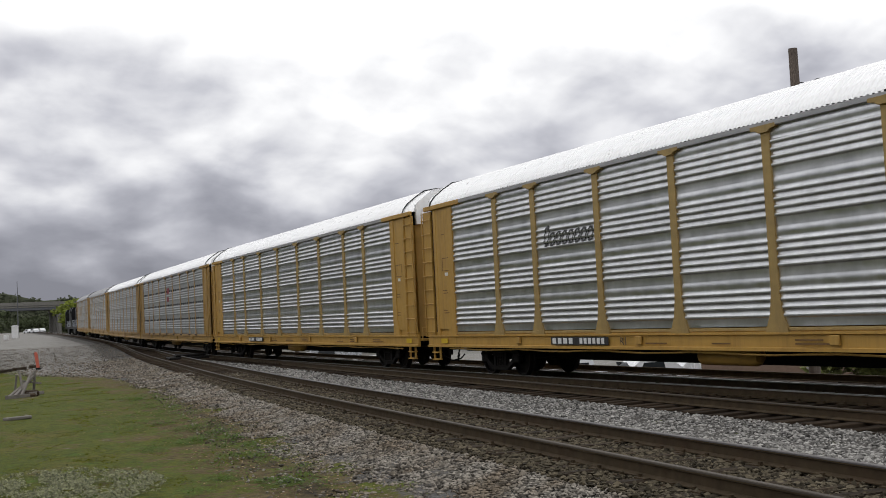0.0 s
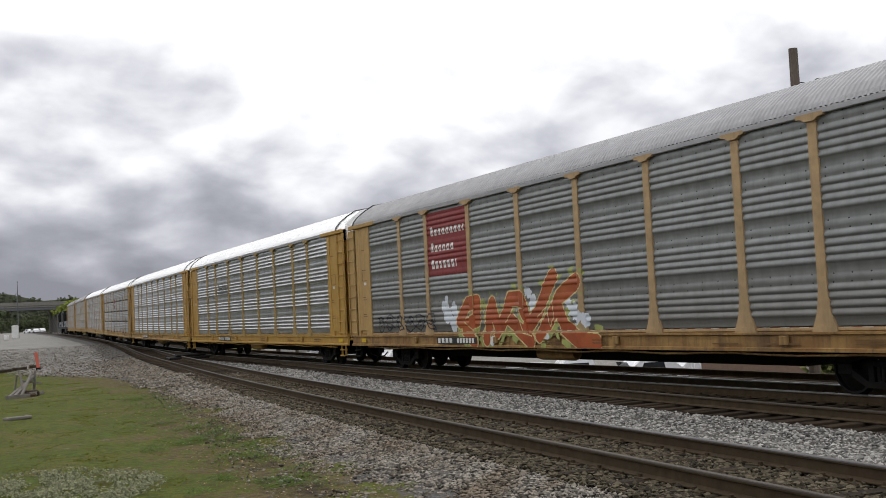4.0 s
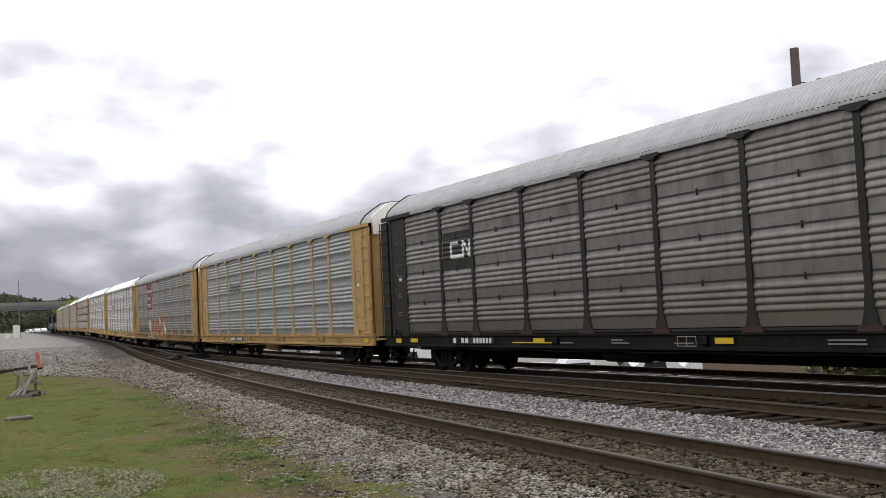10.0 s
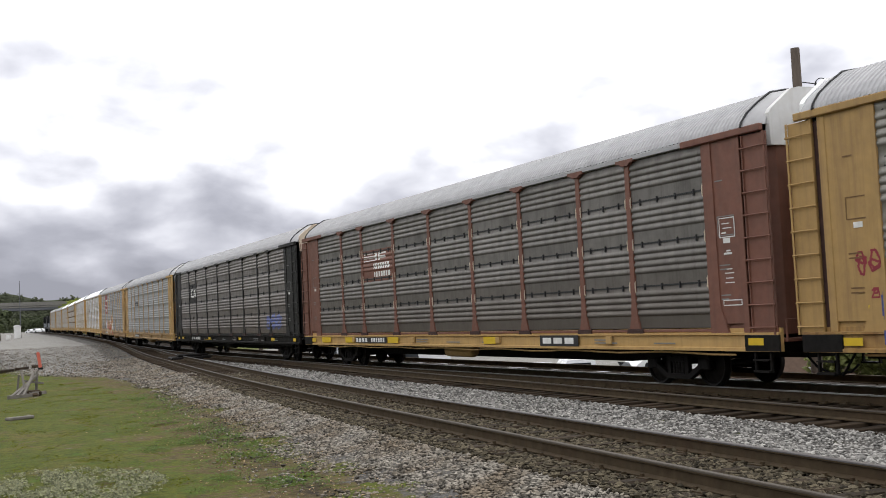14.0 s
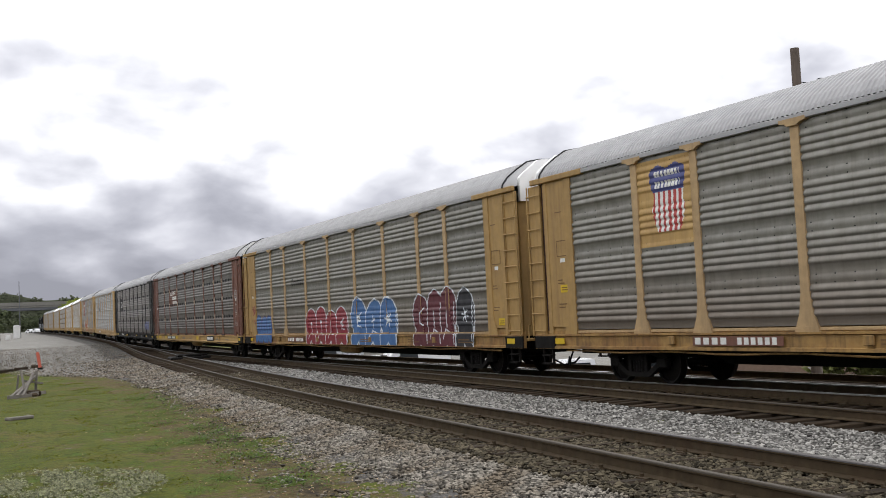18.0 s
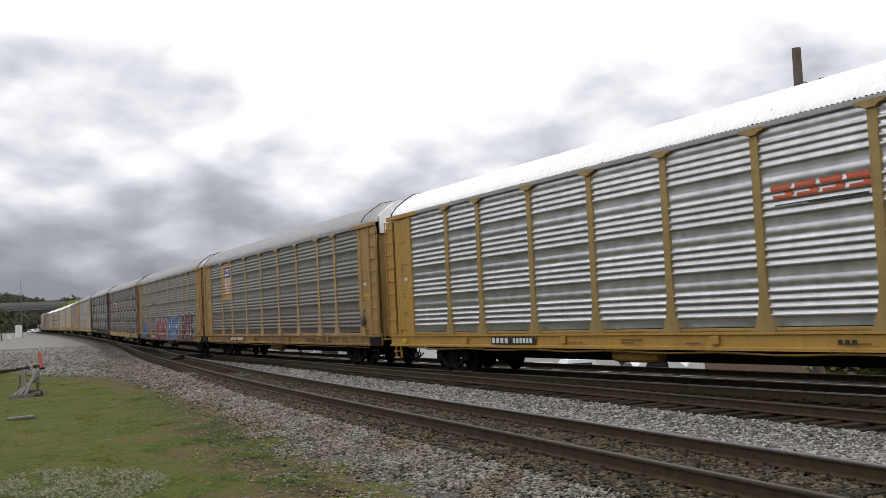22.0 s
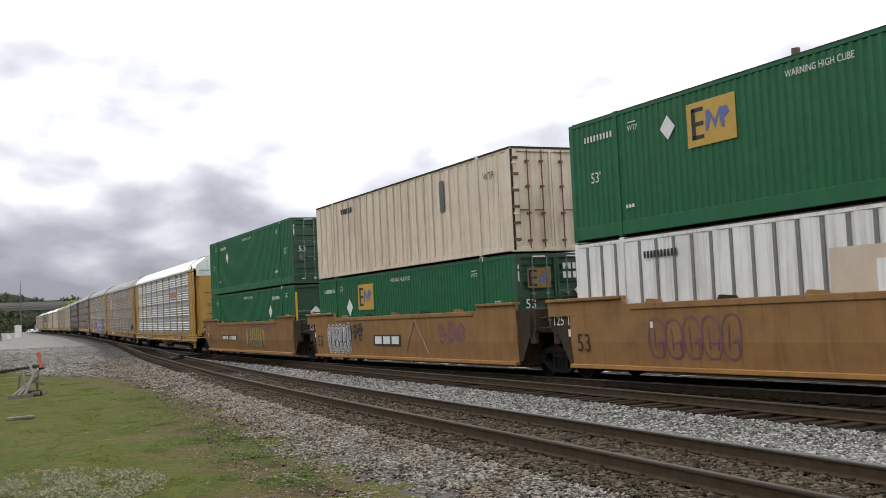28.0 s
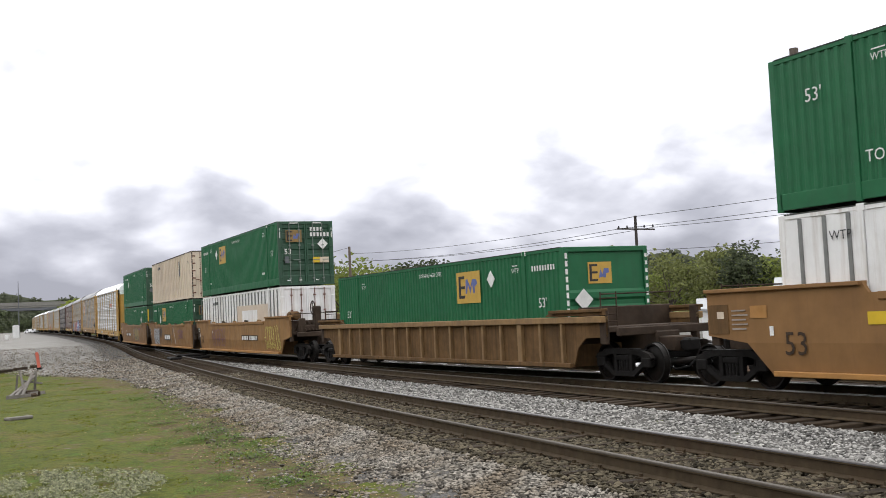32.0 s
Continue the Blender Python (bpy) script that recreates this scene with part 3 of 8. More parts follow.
def build_ground():
    xs = np.concatenate([np.array([-2500, -900, -350, -150, -70, -35, -20]), np.arange(-12, 24, 0.4), np.array([26, 30, 36, 45, 60, 90, 150, 300, 700, 2500])])
    ys = np.concatenate([np.array([-1500, -500, -150, -60, -30, -12]), np.arange(-6, 60, 0.6), np.arange(60, 140, 2.5), np.arange(140, 420, 10), np.array([450, 500, 600, 800, 1300, 3000])])
    rng = np.random.RandomState(3)
    gx, gy = np.meshgrid(xs, ys)
    gx = gx + (line_x(gy) - TRACK_X) * (np.abs(gx) < 40)
    z = ground_height(gx, gy)
    near = (np.abs(gx) < 30) & (gy > -20) & (gy < 140)
    z = z + near * rng.uniform(-0.02, 0.02, z.shape)
    nx = len(xs)
    v = np.stack([gx.ravel(), gy.ravel(), z.ravel()], 1)
    f = [(j * nx + i, j * nx + i + 1, (j + 1) * nx + i + 1, (j + 1) * nx + i) for j in range(len(ys) - 1) for i in range(nx - 1)]
    me = bpy.data.meshes.new("ground")
    me.from_pydata(v.tolist(), [], f)
    me.materials.append(MAT["ground"])
    me.polygons.foreach_set("use_smooth", [True] * len(me.polygons))
    lat = (gx - line_x(gy)).ravel()
    off = np.interp(gy.ravel(), SIDING_AT, SIDING_OFF)
    y = gy.ravel()
    # red: ballast; green: the pale gravel road; blue: bare earth, and shade painted under the train
    edge = np.interp(y, (0, 14, 20, 26, 38, 46, 64, 110), (-3.4, -3.2, -3.0, -2.7, -2.75, -3.4, -5.5, -6))
    red = np.clip((lat - off - edge - 0.45 * (y < 40)) / 1.2 + 0.5, 0, 1) * (lat < 4)
    road0 = np.interp(y, (0, 30, 48, 60, 80, 130, 400), (-4, -4.5, -7.0, -11.5, -13.5, -16, -30))
    green = np.clip((lat - road0) / 1.5, 0, 1) * np.clip((off - 2.6 - lat) / 1.0, 0, 1) * np.clip((y - 36) / 12, 0, 1)
    green = np.maximum(green, (lat > 6.5) * 0.85 * (y < 140) * np.clip((y - 34) / 14 + (lat - 14) / 20, 0, 1))
    blue = np.exp(-((lat - off - edge + 0.3) / 0.7) ** 2) * 0.47 * (y < 45)
    blue = np.maximum(blue, (np.abs(lat - off) < 1.5) * 0.62)
    # beneath and beyond the train: dark earth, darkened further for its shade
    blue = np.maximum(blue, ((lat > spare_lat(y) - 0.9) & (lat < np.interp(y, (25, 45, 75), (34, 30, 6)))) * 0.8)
    col = me.color_attributes.new("cover", "FLOAT_COLOR", "POINT")
    # alpha: worn earth where the grass thins out towards the ballast
    worn = np.exp(-((lat - off - edge + 0.4) / 1.5) ** 2) * 0.74 * (y < 62)
    data = np.stack([red, green, blue, worn], 1).astype(np.float32)
    col.data.foreach_set("color", data.ravel())
    tagged(new("ground", me), "grassy verge, grey gravel and ballast beside the tracks", "ground", kind="structure")


build_ground()

RAIL_SECTION = [(-0.075, -0.18), (0.075, -0.18), (0.075, -0.168), (0.012, -0.145), (0.010, -0.045), (0.036, -0.035), (0.036, -0.006), (0.030, 0.0),
                (-0.030, 0.0), (-0.036, -0.006), (-0.036, -0.035), (-0.010, -0.045), (-0.012, -0.145), (-0.075, -0.168)]


def rail_geo(points, section):
    g = Geo()
    n = len(section)
    v, f = [], []
    for i, (p, side) in enumerate(points):
        v += [(p.x + side.x * a, p.y + side.y * a, p.z + b) for a, b in section]
        if i:
            f += [((i - 1) * n + k, (i - 1) * n + (k + 1) % n, i * n + (k + 1) % n, i * n + k) for k in range(n)]
    f += [tuple(range(n)), tuple(range((len(points) - 1) * n, len(points) * n))]
    return g.add(v, f)


def rail_line(place, s_list):
    pts = []
    for s in s_list:
        p = place(s)
        d = (place(s + 0.5) - place(s - 0.5)).normalized()
        pts.append((p, Vector((d.y, -d.x, 0)).normalized()))
    return pts


def main_rail(lat):
    return lambda s: on_line(s, lat)


def siding_rail(lat):
    def place(s):
        off, lift = smooth_siding(s)
        return on_line(s, off + lat, lift)
    return place


HEAD = [(-0.030, 0.002), (0.030, 0.002), (0.036, -0.006), (0.0375, -0.02), (-0.0375, -0.02), (-0.036, -0.006)]


def tie_mesh(seed):
    r = random.Random(seed)
    g = Geo().box(-1.28, 1.28, -0.115, 0.115, -0.18, 0.0, 0.012)
    g.v = [(x + r.uniform(-0.03, 0.03), y + r.uniform(-0.012, 0.012), z + r.uniform(-0.008, 0.008)) for x, y, z in g.v]
    return g


def build_track(name, label, place_of, near_run, far_run, head, far_rail_end=None):
    track = thing(name, label, "railway track", kind="structure")
    for lat in (-0.7535, 0.7535):
        end = far_run[1] if not (far_rail_end and lat > 0) else far_rail_end
        runs = [s for s in np.concatenate([np.arange(far_run[0], 0, 8.0), np.arange(0, 100, 1.5), np.arange(100, far_run[1], 5.0)]) if s <= end]
        line = rail_line(place_of(lat), runs)
        rail = part("rail", rail_geo(line, RAIL_SECTION), "rail", track, smooth=True)
        tone = head if head == "rail_head" else "rail_half" if lat > 0 else head
        part("rail_head", rail_geo(line, HEAD), tone, rail, "worn running surface" if tone == "rail_head" else "dull running surface")
    rng = random.Random(7)
    mids, rest, plates = place_of(0.0), Geo(), Geo()
    for i, s in enumerate(np.arange(far_run[0], min(far_run[1], 260), 0.5)):
        p = mids(s)
        d = (mids(s + 0.5) - mids(s - 0.5)).normalized()
        a = -math.atan2(d.x, d.y) + rng.uniform(-0.02, 0.02)
        m = Matrix.Translation(p + Vector((0, 0, -0.192 + rng.uniform(-0.012, 0.012)))) @ Euler((0, rng.uniform(-0.006, 0.006), a)).to_matrix().to_4x4()
        if near_run[0] <= s <= near_run[1]:
            k = i % 5
            t = part("tie", lambda: tie_mesh(k), "tie", track, key="tie%d" % k)
            t.matrix_local = m
            for lat in (-0.7535, 0.7535):
                for dx in (-0.09, 0.09):
                    q = m @ Vector((lat + dx, rng.choice((-0.06, 0.06)), 0.012))
                    plates.box(q.x - 0.018, q.x + 0.018, q.y - 0.018, q.y + 0.018, q.z - 0.01, q.z + 0.035)
                q = m @ Vector((lat, 0, 0.002))
                plates.box(q.x - 0.15, q.x + 0.15, q.y - 0.09, q.y + 0.09, q.z - 0.01, q.z + 0.012)
        elif s > 0:
            g = tie_mesh(i % 5)
            rest.add([tuple(m @ Vector(q)) for q in g.v], g.f)
    tagged(part("tie_plates", plates, "rail", track), "rusty tie plates and spikes", kind="stuff")
    if rest.v:
        tagged(part("distant_ties", rest, "tie", track), kind="stuff")
    return track


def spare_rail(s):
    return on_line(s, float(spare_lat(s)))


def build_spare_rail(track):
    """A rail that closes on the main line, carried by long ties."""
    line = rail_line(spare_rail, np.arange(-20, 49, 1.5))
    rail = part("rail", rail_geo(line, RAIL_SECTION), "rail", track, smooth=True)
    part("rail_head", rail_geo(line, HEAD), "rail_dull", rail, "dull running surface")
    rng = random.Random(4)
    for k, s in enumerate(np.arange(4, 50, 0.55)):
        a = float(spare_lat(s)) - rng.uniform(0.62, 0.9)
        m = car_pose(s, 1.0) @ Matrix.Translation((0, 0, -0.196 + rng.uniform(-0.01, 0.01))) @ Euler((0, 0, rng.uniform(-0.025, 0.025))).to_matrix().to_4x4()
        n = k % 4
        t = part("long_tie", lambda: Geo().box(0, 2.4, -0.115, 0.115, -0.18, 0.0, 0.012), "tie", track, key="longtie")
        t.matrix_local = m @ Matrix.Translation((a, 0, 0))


def gravel():
    """Loose stones of the ballast, thick near the camera and thinner farther off."""
    rng = np.random.RandomState(11)
    ico = [(0, 0, 1), (0.894, 0, 0.447), (0.276, 0.851, 0.447), (-0.724, 0.526, 0.447), (-0.724, -0.526, 0.447), (0.276, -0.851, 0.447),
           (0.3, 0.5, -0.5), (-0.6, 0.1, -0.5), (0.3, -0.5, -0.5)]
    ico = np.array(ico)
    faces = np.array([(0, 1, 2), (0, 2, 3), (0, 3, 4), (0, 4, 5), (0, 5, 1), (1, 6, 2), (2, 6, 3), (3, 6, 7), (3, 7, 4), (4, 7, 8), (4, 8, 5), (5, 8, 1), (1, 8, 6)])

    def heap(name, label, mat, zones):
        allv, allf, k = [], [], 0
        for count, y0, y1, lat0, lat1, rel, size, skip in zones:
            y = y0 + (y1 - y0) * rng.rand(count) ** 1.35
            u = rng.rand(count)
            base = line_x(y) + (np.interp(y, SIDING_AT, SIDING_OFF) if rel else 0)
            lo = np.interp(y, (40, 48, 60, 80, 130), (-3, -7.0, -11.5, -13.5, -16)) - np.interp(y, SIDING_AT, SIDING_OFF) if lat0 == "road" else np.interp(y, (0, 14, 20, 26, 38, 46, 64, 80), (-4.4, -4.2, -3.9, -3.5, -3.4, -3.8, -4.8, -5.2)) if lat0 is None else lat0
            x = base + lo + (lat1 - lo) * u
            if lat0 is None:
                rag = np.array([noise.noise((p * 0.8, q * 0.5, 7)) + 0.6 * noise.noise((p * 2.4, q * 1.6, 2)) for p, q in zip(x, y)])
                keep = rng.rand(count) < np.clip(u * 2.6 - np.interp(y, (30, 42), (0.85, 0.2)) + 0.7 * rag, 0.035, 1)
                x, y = x[keep], y[keep]
            if skip:
                gap = x - line_x(y) - np.interp(y, SIDING_AT, SIDING_OFF)
                keep = (gap > 1.32) & (x - line_x(y) < spare_lat(y) - 0.72)
                x, y = x[keep], y[keep]
            n = len(x)
            z = ground_height(x, y) + (0.022 if mat == "stone_rusty" else 0.0)
            s = size * np.minimum(rng.lognormal(0, 0.34, n), 1.9)
            a = rng.rand(n) * 6.283
            sh = ico[None] * (1 + rng.uniform(-0.3, 0.3, (n, 9, 1))) * np.stack([s * rng.uniform(0.75, 1.2, n), s * rng.uniform(0.65, 1.05, n), s * rng.uniform(0.45, 1.0, n)], 1)[:, None]
            c, d = np.cos(a)[:, None], np.sin(a)[:, None]
            v = np.stack([sh[..., 0] * c - sh[..., 1] * d + x[:, None], sh[..., 0] * d + sh[..., 1] * c + y[:, None], sh[..., 2] + (z + s * 0.25)[:, None]], -1)
            allv.append(v.reshape(-1, 3))
            allf.append((faces[None] + (k + 9 * np.arange(n))[:, None, None]).reshape(-1, 3))
            k += 9 * n
        v, f = np.concatenate(allv), np.concatenate(allf)
        me = bpy.data.meshes.new(name)
        me.from_pydata(v.tolist(), [], f.tolist())
        me.materials.append(MAT[mat])
        tagged(new(name, me), label, "gravel", kind="stuff")

    heap("ballast_stones", "loose grey crushed-stone ballast beside the rails", "stone",
         [(84000, 6, 34, None, -1.42, True, 0.023, False), (16000, 32, 75, None, -1.42, True, 0.036, False),
          (15000, 40, 125, "road", -1.5, True, 0.034, False)])
    heap("clean_ballast_stones", "fresh grey crushed stone between the tracks", "stone_clean",
         [(46000, 8, 40, -7.3, -1.5, False, 0.025, True), (9000, 38, 75, -5.0, -1.5, False, 0.04, True)])
    heap("crib_stones", "rust-stained stones between the ties", "stone_rusty",
         [(44000, 6, 42, -1.5, 1.4, True, 0.027, False)])
    # near-black stones: the shade under the train is in their colour
    heap("oily_stones", "oil-dark stones under the main line, with painted shade", "stone_oil_shade", [(18000, 9, 60, -2.6, 1.5, False, 0.021, False)])


def grass():
    """Short blades on the verge, in tufts, and a patch of white clover."""
    rng = np.random.RandomState(5)
    n = 130000
    y = 9 + 60 * rng.rand(n) ** 2.2
    lat = np.interp(y, (0, 14, 20, 26, 38, 46, 64, 110), (-3.3, -3.1, -2.9, -2.6, -2.7, -3.3, -5.5, -6))
    off = np.interp(y, SIDING_AT, SIDING_OFF)
    x = line_x(y) + off + lat - 9 * rng.rand(n) ** 1.2 + rng.normal(0, 0.25, n)
    tuft = np.array([noise.noise((a * 0.9, b * 0.45, 0)) * 2.4 + noise.noise((a * 3.1, b * 1.6, 4)) * 1.4 for a, b in zip(x, y)]) + rng.normal(0, 0.45, n)
    keep = (tuft > -0.6 + 1.5 * np.exp(-((x - line_x(y) - off - lat + 0.7) / 1.1) ** 2)) & ~((y > 44) & (x > line_x(y) - np.interp(y, (44, 48, 60, 80), (6, 7, 11.5, 13.5))))
    x, y, tuft = x[keep], y[keep], tuft[keep]
    n = len(x)
    z = ground_height(x, y) - 0.01
    h = rng.uniform(0.004, 0.011, n) * (1 + 0.35 * np.clip(tuft, 0, 2)) * (1 + y / 80)
    w = rng.uniform(0.006, 0.012, n) * (1 + y / 25)
    a = rng.rand(n) * 6.283
    lean = rng.normal(0, 2.6, (n, 2)) * h[:, None]
    v = np.zeros((n, 4, 3))
    for k, (side, up) in enumerate(((-1, 0), (1, 0), (0.5, 0.6), (0, 1))):
        v[:, k, 0] = x + side * w * np.cos(a) + lean[:, 0] * up ** 1.5
        v[:, k, 1] = y + side * w * np.sin(a) + lean[:, 1] * up ** 1.5
        v[:, k, 2] = z + h * up
    f = (np.array([(0, 1, 2), (0, 2, 3)])[None] + (4 * np.arange(n))[:, None, None]).reshape(-1, 3)
    me = bpy.data.meshes.new("grass")
    me.from_pydata(v.reshape(-1, 3).tolist(), [], f.tolist())
    me.materials.append(MAT["grass_blade"])
    tagged(new("grass", me), "short patchy green and yellowed grass on the verge", "grass", kind="stuff")
    g = Geo()
    r = random.Random(9)
    for _ in range(4200):
        a, q = r.uniform(0, 6.283), r.random() ** 0.6
        px, py = 2.15 + 1.25 * q * math.cos(a), 16.3 + 2.1 * q * math.sin(a)
        if noise.noise((px * 2.6, py * 1.5, 3)) < r.uniform(-0.35, 0.25) or py > 18.4 - 0.5 * (px - 1.5) ** 2 + r.gauss(0, 0.2):
            continue
        pz = float(ground_height(px, py)) + r.uniform(0.03, 0.11)
        for _k in range(3):
            u = Vector((r.gauss(0, 1), r.gauss(0, 1), r.uniform(0.1, 0.9))).normalized() * r.uniform(0.016, 0.036)
            w = u.orthogonal().normalized() * r.uniform(0.007, 0.014)
            o = Vector((px + r.gauss(0, 0.02), py + r.gauss(0, 0.02), pz))
            g.add([o - u, o + w, o + u, o - w], [(0, 1, 2, 3)])
    tagged(part("clover_flowers", g, "clover"), "patch of small white clover flowers in the grass", "clover", kind="stuff")
    # low weeds along the edge of the ballast
    g = Geo()
    for _ in range(120):
        py = r.uniform(13.5, 36)
        px = float(line_x(py) + np.interp(py, SIDING_AT, SIDING_OFF)) - 3.1 - abs(r.gauss(0, 0.8))
        pz, wide, tall = float(ground_height(px, py)), r.uniform(0.2, 0.6), r.uniform(0.06, 0.15)
        for _k in range(90):
            a, b = r.uniform(0, 6.283), r.uniform(0.2, 1.0)
            q = Vector((px + wide * b * math.cos(a), py + wide * b * math.sin(a), pz + tall * (1.1 - b) * r.uniform(0.5, 1.2)))
            u = Vector((math.cos(a), math.sin(a), r.uniform(-0.3, 0.5))) * r.uniform(0.015, 0.045)
            w = Vector((-math.sin(a), math.cos(a), 0)) * r.uniform(0.006, 0.013)
            g.add([q - u, q + w, q + u, q - w], [(0, 1, 2, 3)])
    tagged(part("weeds", g, "weed"), "low green weeds along the edge of the ballast", "weeds", kind="stuff")
    g = Geo()
    for _ in range(800):
        py = r.uniform(12, 30)
        px = float(line_x(py) + np.interp(py, SIDING_AT, SIDING_OFF)) - 2.5 - abs(r.gauss(0, 1.0))
        pz, a, s = float(ground_height(px, py)) + 0.012, r.uniform(0, 3.14), r.uniform(0.012, 0.04)
        g.add([(px - s * math.cos(a), py - s * math.sin(a), pz), (px + 0.4 * s * math.sin(a), py - 0.4 * s * math.cos(a), pz + 0.008), (px + s * math.cos(a), py + s * math.sin(a), pz + 0.004), (px - 0.4 * s * math.sin(a), py + 0.4 * s * math.cos(a), pz + 0.01)], [(0, 1, 2, 3)])
    tagged(part("dead_leaves", g, "post_tan"), "scattered dry brown leaves and chips on bare earth", "leaf litter", kind="stuff")

# ---------------------------------------------------------------- rolling stock: trucks
WHEEL_R = 0.46


def wheel_ring(side):
    """Tread, flange and dished plate of one wheel, seen along its axle."""
    s = side
    return [(0.0 * s, 0.09), (0.05 * s, 0.13), (0.03 * s, 0.33), (-0.01 * s, 0.40), (0.06 * s, 0.41), (0.065 * s, WHEEL_R - 0.012), (-0.05 * s, WHEEL_R),
            (-0.06 * s, WHEEL_R + 0.026), (-0.085 * s, WHEEL_R + 0.02), (-0.085 * s, 0.40), (-0.05 * s, 0.33), (-0.04 * s, 0.12)]


def wheelset_geo():
    g = Geo()
    for side in (-1, 1):
        g.lathe(wheel_ring(side), (side * 0.755, 0, 0), "x", 24)
        g.lathe([(side * 0.80, 0.0), (side * 0.80, 0.10), (side * 1.0, 0.09), (side * 1.02, 0.0)], (0, 0, 0), "x", 10)
        for k in range(3):
            a = 2.094 * k
            g.box(side * 1.01, side * 1.04, 0.05 * math.cos(a) - 0.014, 0.05 * math.cos(a) + 0.014, 0.05 * math.sin(a) - 0.014, 0.05 * math.sin(a) + 0.014)
    g.tube((-0.8, 0, 0), (0.8, 0, 0), 0.085, 10)
    return g


def side_frame_geo():
    """A cast three-piece side frame with its window, spring nest and journal jaws."""
    g = Geo()
    x0, x1 = -1.02, -0.90
    g.prism([(-1.12, 0.58), (-1.02, 0.68), (-0.55, 0.80), (0.55, 0.80), (1.02, 0.68), (1.12, 0.58), (1.0, 0.53), (0.5, 0.66), (-0.5, 0.66), (-1.0, 0.53)], "x", x0, x1)
    g.prism([(-0.98, 0.56), (-0.80, 0.52), (-0.36, 0.26), (0.36, 0.26), (0.80, 0.52), (0.98, 0.56), (0.86, 0.42), (0.40, 0.15), (-0.40, 0.15), (-0.86, 0.42)], "x", x0, x1)
    for s in (-1, 1):
        g.box(x0, x1, s * 0.24, s * 0.36, 0.24, 0.70, 0.01)
        g.box(x0 - 0.02, x1 + 0.02, s * 0.72, s * 1.06, 0.36, 0.60, 0.03)
    for k in (-0.15, -0.05, 0.05, 0.15):
        g.tube((x0 + 0.05, k, 0.27), (x0 + 0.05, k, 0.52), 0.045, 8)
    g.box(x0 - 0.01, x1 + 0.03, -0.24, 0.24, 0.52, 0.64, 0.02)
    return g


def side_frame_far():
    g = side_frame_geo()
    g.v = [(-x, y, z) for x, y, z in g.v]
    return g


def bolster_geo():
    return Geo().box(-0.95, 0.95, -0.2, 0.2, 0.5, 0.7, 0.03).box(-0.6, 0.6, -0.75, -0.62, 0.42, 0.52, 0.02).box(-0.6, 0.6, 0.62, 0.75, 0.42, 0.52, 0.02)


def truck(parent, y, base=0.89):
    t = part("truck", bolster_geo, "black", parent, key="bolster")
    t.location = (0, y, 0)
    for g, k in ((side_frame_geo, "frame_near"), (side_frame_far, "frame_far")):
        part("side_frame", g, "black", t, key=k)
    for s in (-1, 1):
        w = part("wheelset", wheelset_geo, "wheel", t, smooth=True, key="wheelset")
        AXLES.append((w, Vector((0, s * base, WHEEL_R))))
        w.location = (0, s * base, WHEEL_R)
    return t


def coupler(parent, y, way, z=0.85):
    g = Geo().box(-0.10, 0.10, y, y + way * 0.62, z - 0.10, z + 0.10, 0.03).box(-0.2, 0.14, y + way * 0.55, y + way * 0.86, z - 0.16, z + 0.16, 0.05)
    c = part("coupler", g, "black", parent)
    h = [(-0.55, y, 0.72), (-0.5, y + way * 0.25, 0.45), (-0.35, y + way * 0.5, 0.30), (-0.2, y + way * 0.8, 0.36), (-0.1, y + way * 0.9, 0.5)]
    part("air_hose", Geo().path(h, 0.025), "hose", c)
    part("uncoupling_lever", Geo().path([(-1.35, y + way * 0.12, 0.80), (-0.5, y + way * 0.12, 0.74), (-0.15, y + way * 0.3, 0.72)], 0.015), "black", c)


# ---------------------------------------------------------------- rolling stock: auto racks
POSTS = (9.2, 7.15, 4.27, 1.43, -1.43, -4.27, -7.15, -9.2)
HALF, PANEL_END, SIDE = 13.72, 11.88, 1.47
SHEETS = 4


def rib_profile(dense, fine=False):
    """Depth of the corrugated side against height, as (x outwards, z) pairs from the sill to the eaves."""
    pts, z0, h = [], 1.27, 3.78 / SHEETS
    for k in range(SHEETS):
        b = z0 + k * h
        pts += [(0.0, b), (0.0, b + 0.03)]
        foot, n, span_ = (0.15, 4, 0.60) if not dense else (0.26, 4, 0.58)
        for j in range(n):
            c = b + foot + span_ * (j + 0.5) / n
            w = span_ / n
            d = 0.03 if dense else 0.042 if fine else 0.028
            if fine:
                pts += [(d * q, c + w * at) for at, q in ((-0.46, 0.0), (-0.41, 0.06), (-0.30, 0.62), (-0.24, 0.72), (-0.04, 0.73), (0.03, 0.66), (0.15, 0.16), (0.22, 0.03), (0.48, 0.0))]
                continue
            pts += [(d * q, c + w * at) for at, q in ((-0.45, 0.03), (-0.36, 0.4), (-0.25, 0.88), (-0.1, 1.0), (0.06, 0.92), (0.22, 0.62), (0.36, 0.27), (0.48, 0.03))]
        if not dense:
            pts += [(0.0, b + 0.765), (0.009, b + 0.80), (0.012, b + 0.85), (0.006, b + 0.90)]
        pts += [(0.0, b + h - 0.02)]
        if dense:
            pts += [(-0.035, b + h - 0.018), (-0.035, b + h - 0.002)]
    pts.append((0.0, z0 + 3.78))
    return pts


RIBS = {False: rib_profile(False), True: rib_profile(True), "fine": rib_profile(False, True)}


def side_depth(z, dense=False):
    pts = RIBS[dense]
    return float(np.interp(z, [p[1] for p in pts], [p[0] for p in pts]))


def panel_geo(width, dense, sign):
    w = width / 2 - 0.088
    return Geo().sheet([(sign * (SIDE - 0.04 + a), b) for a, b in RIBS[dense]], "y", -w, w)


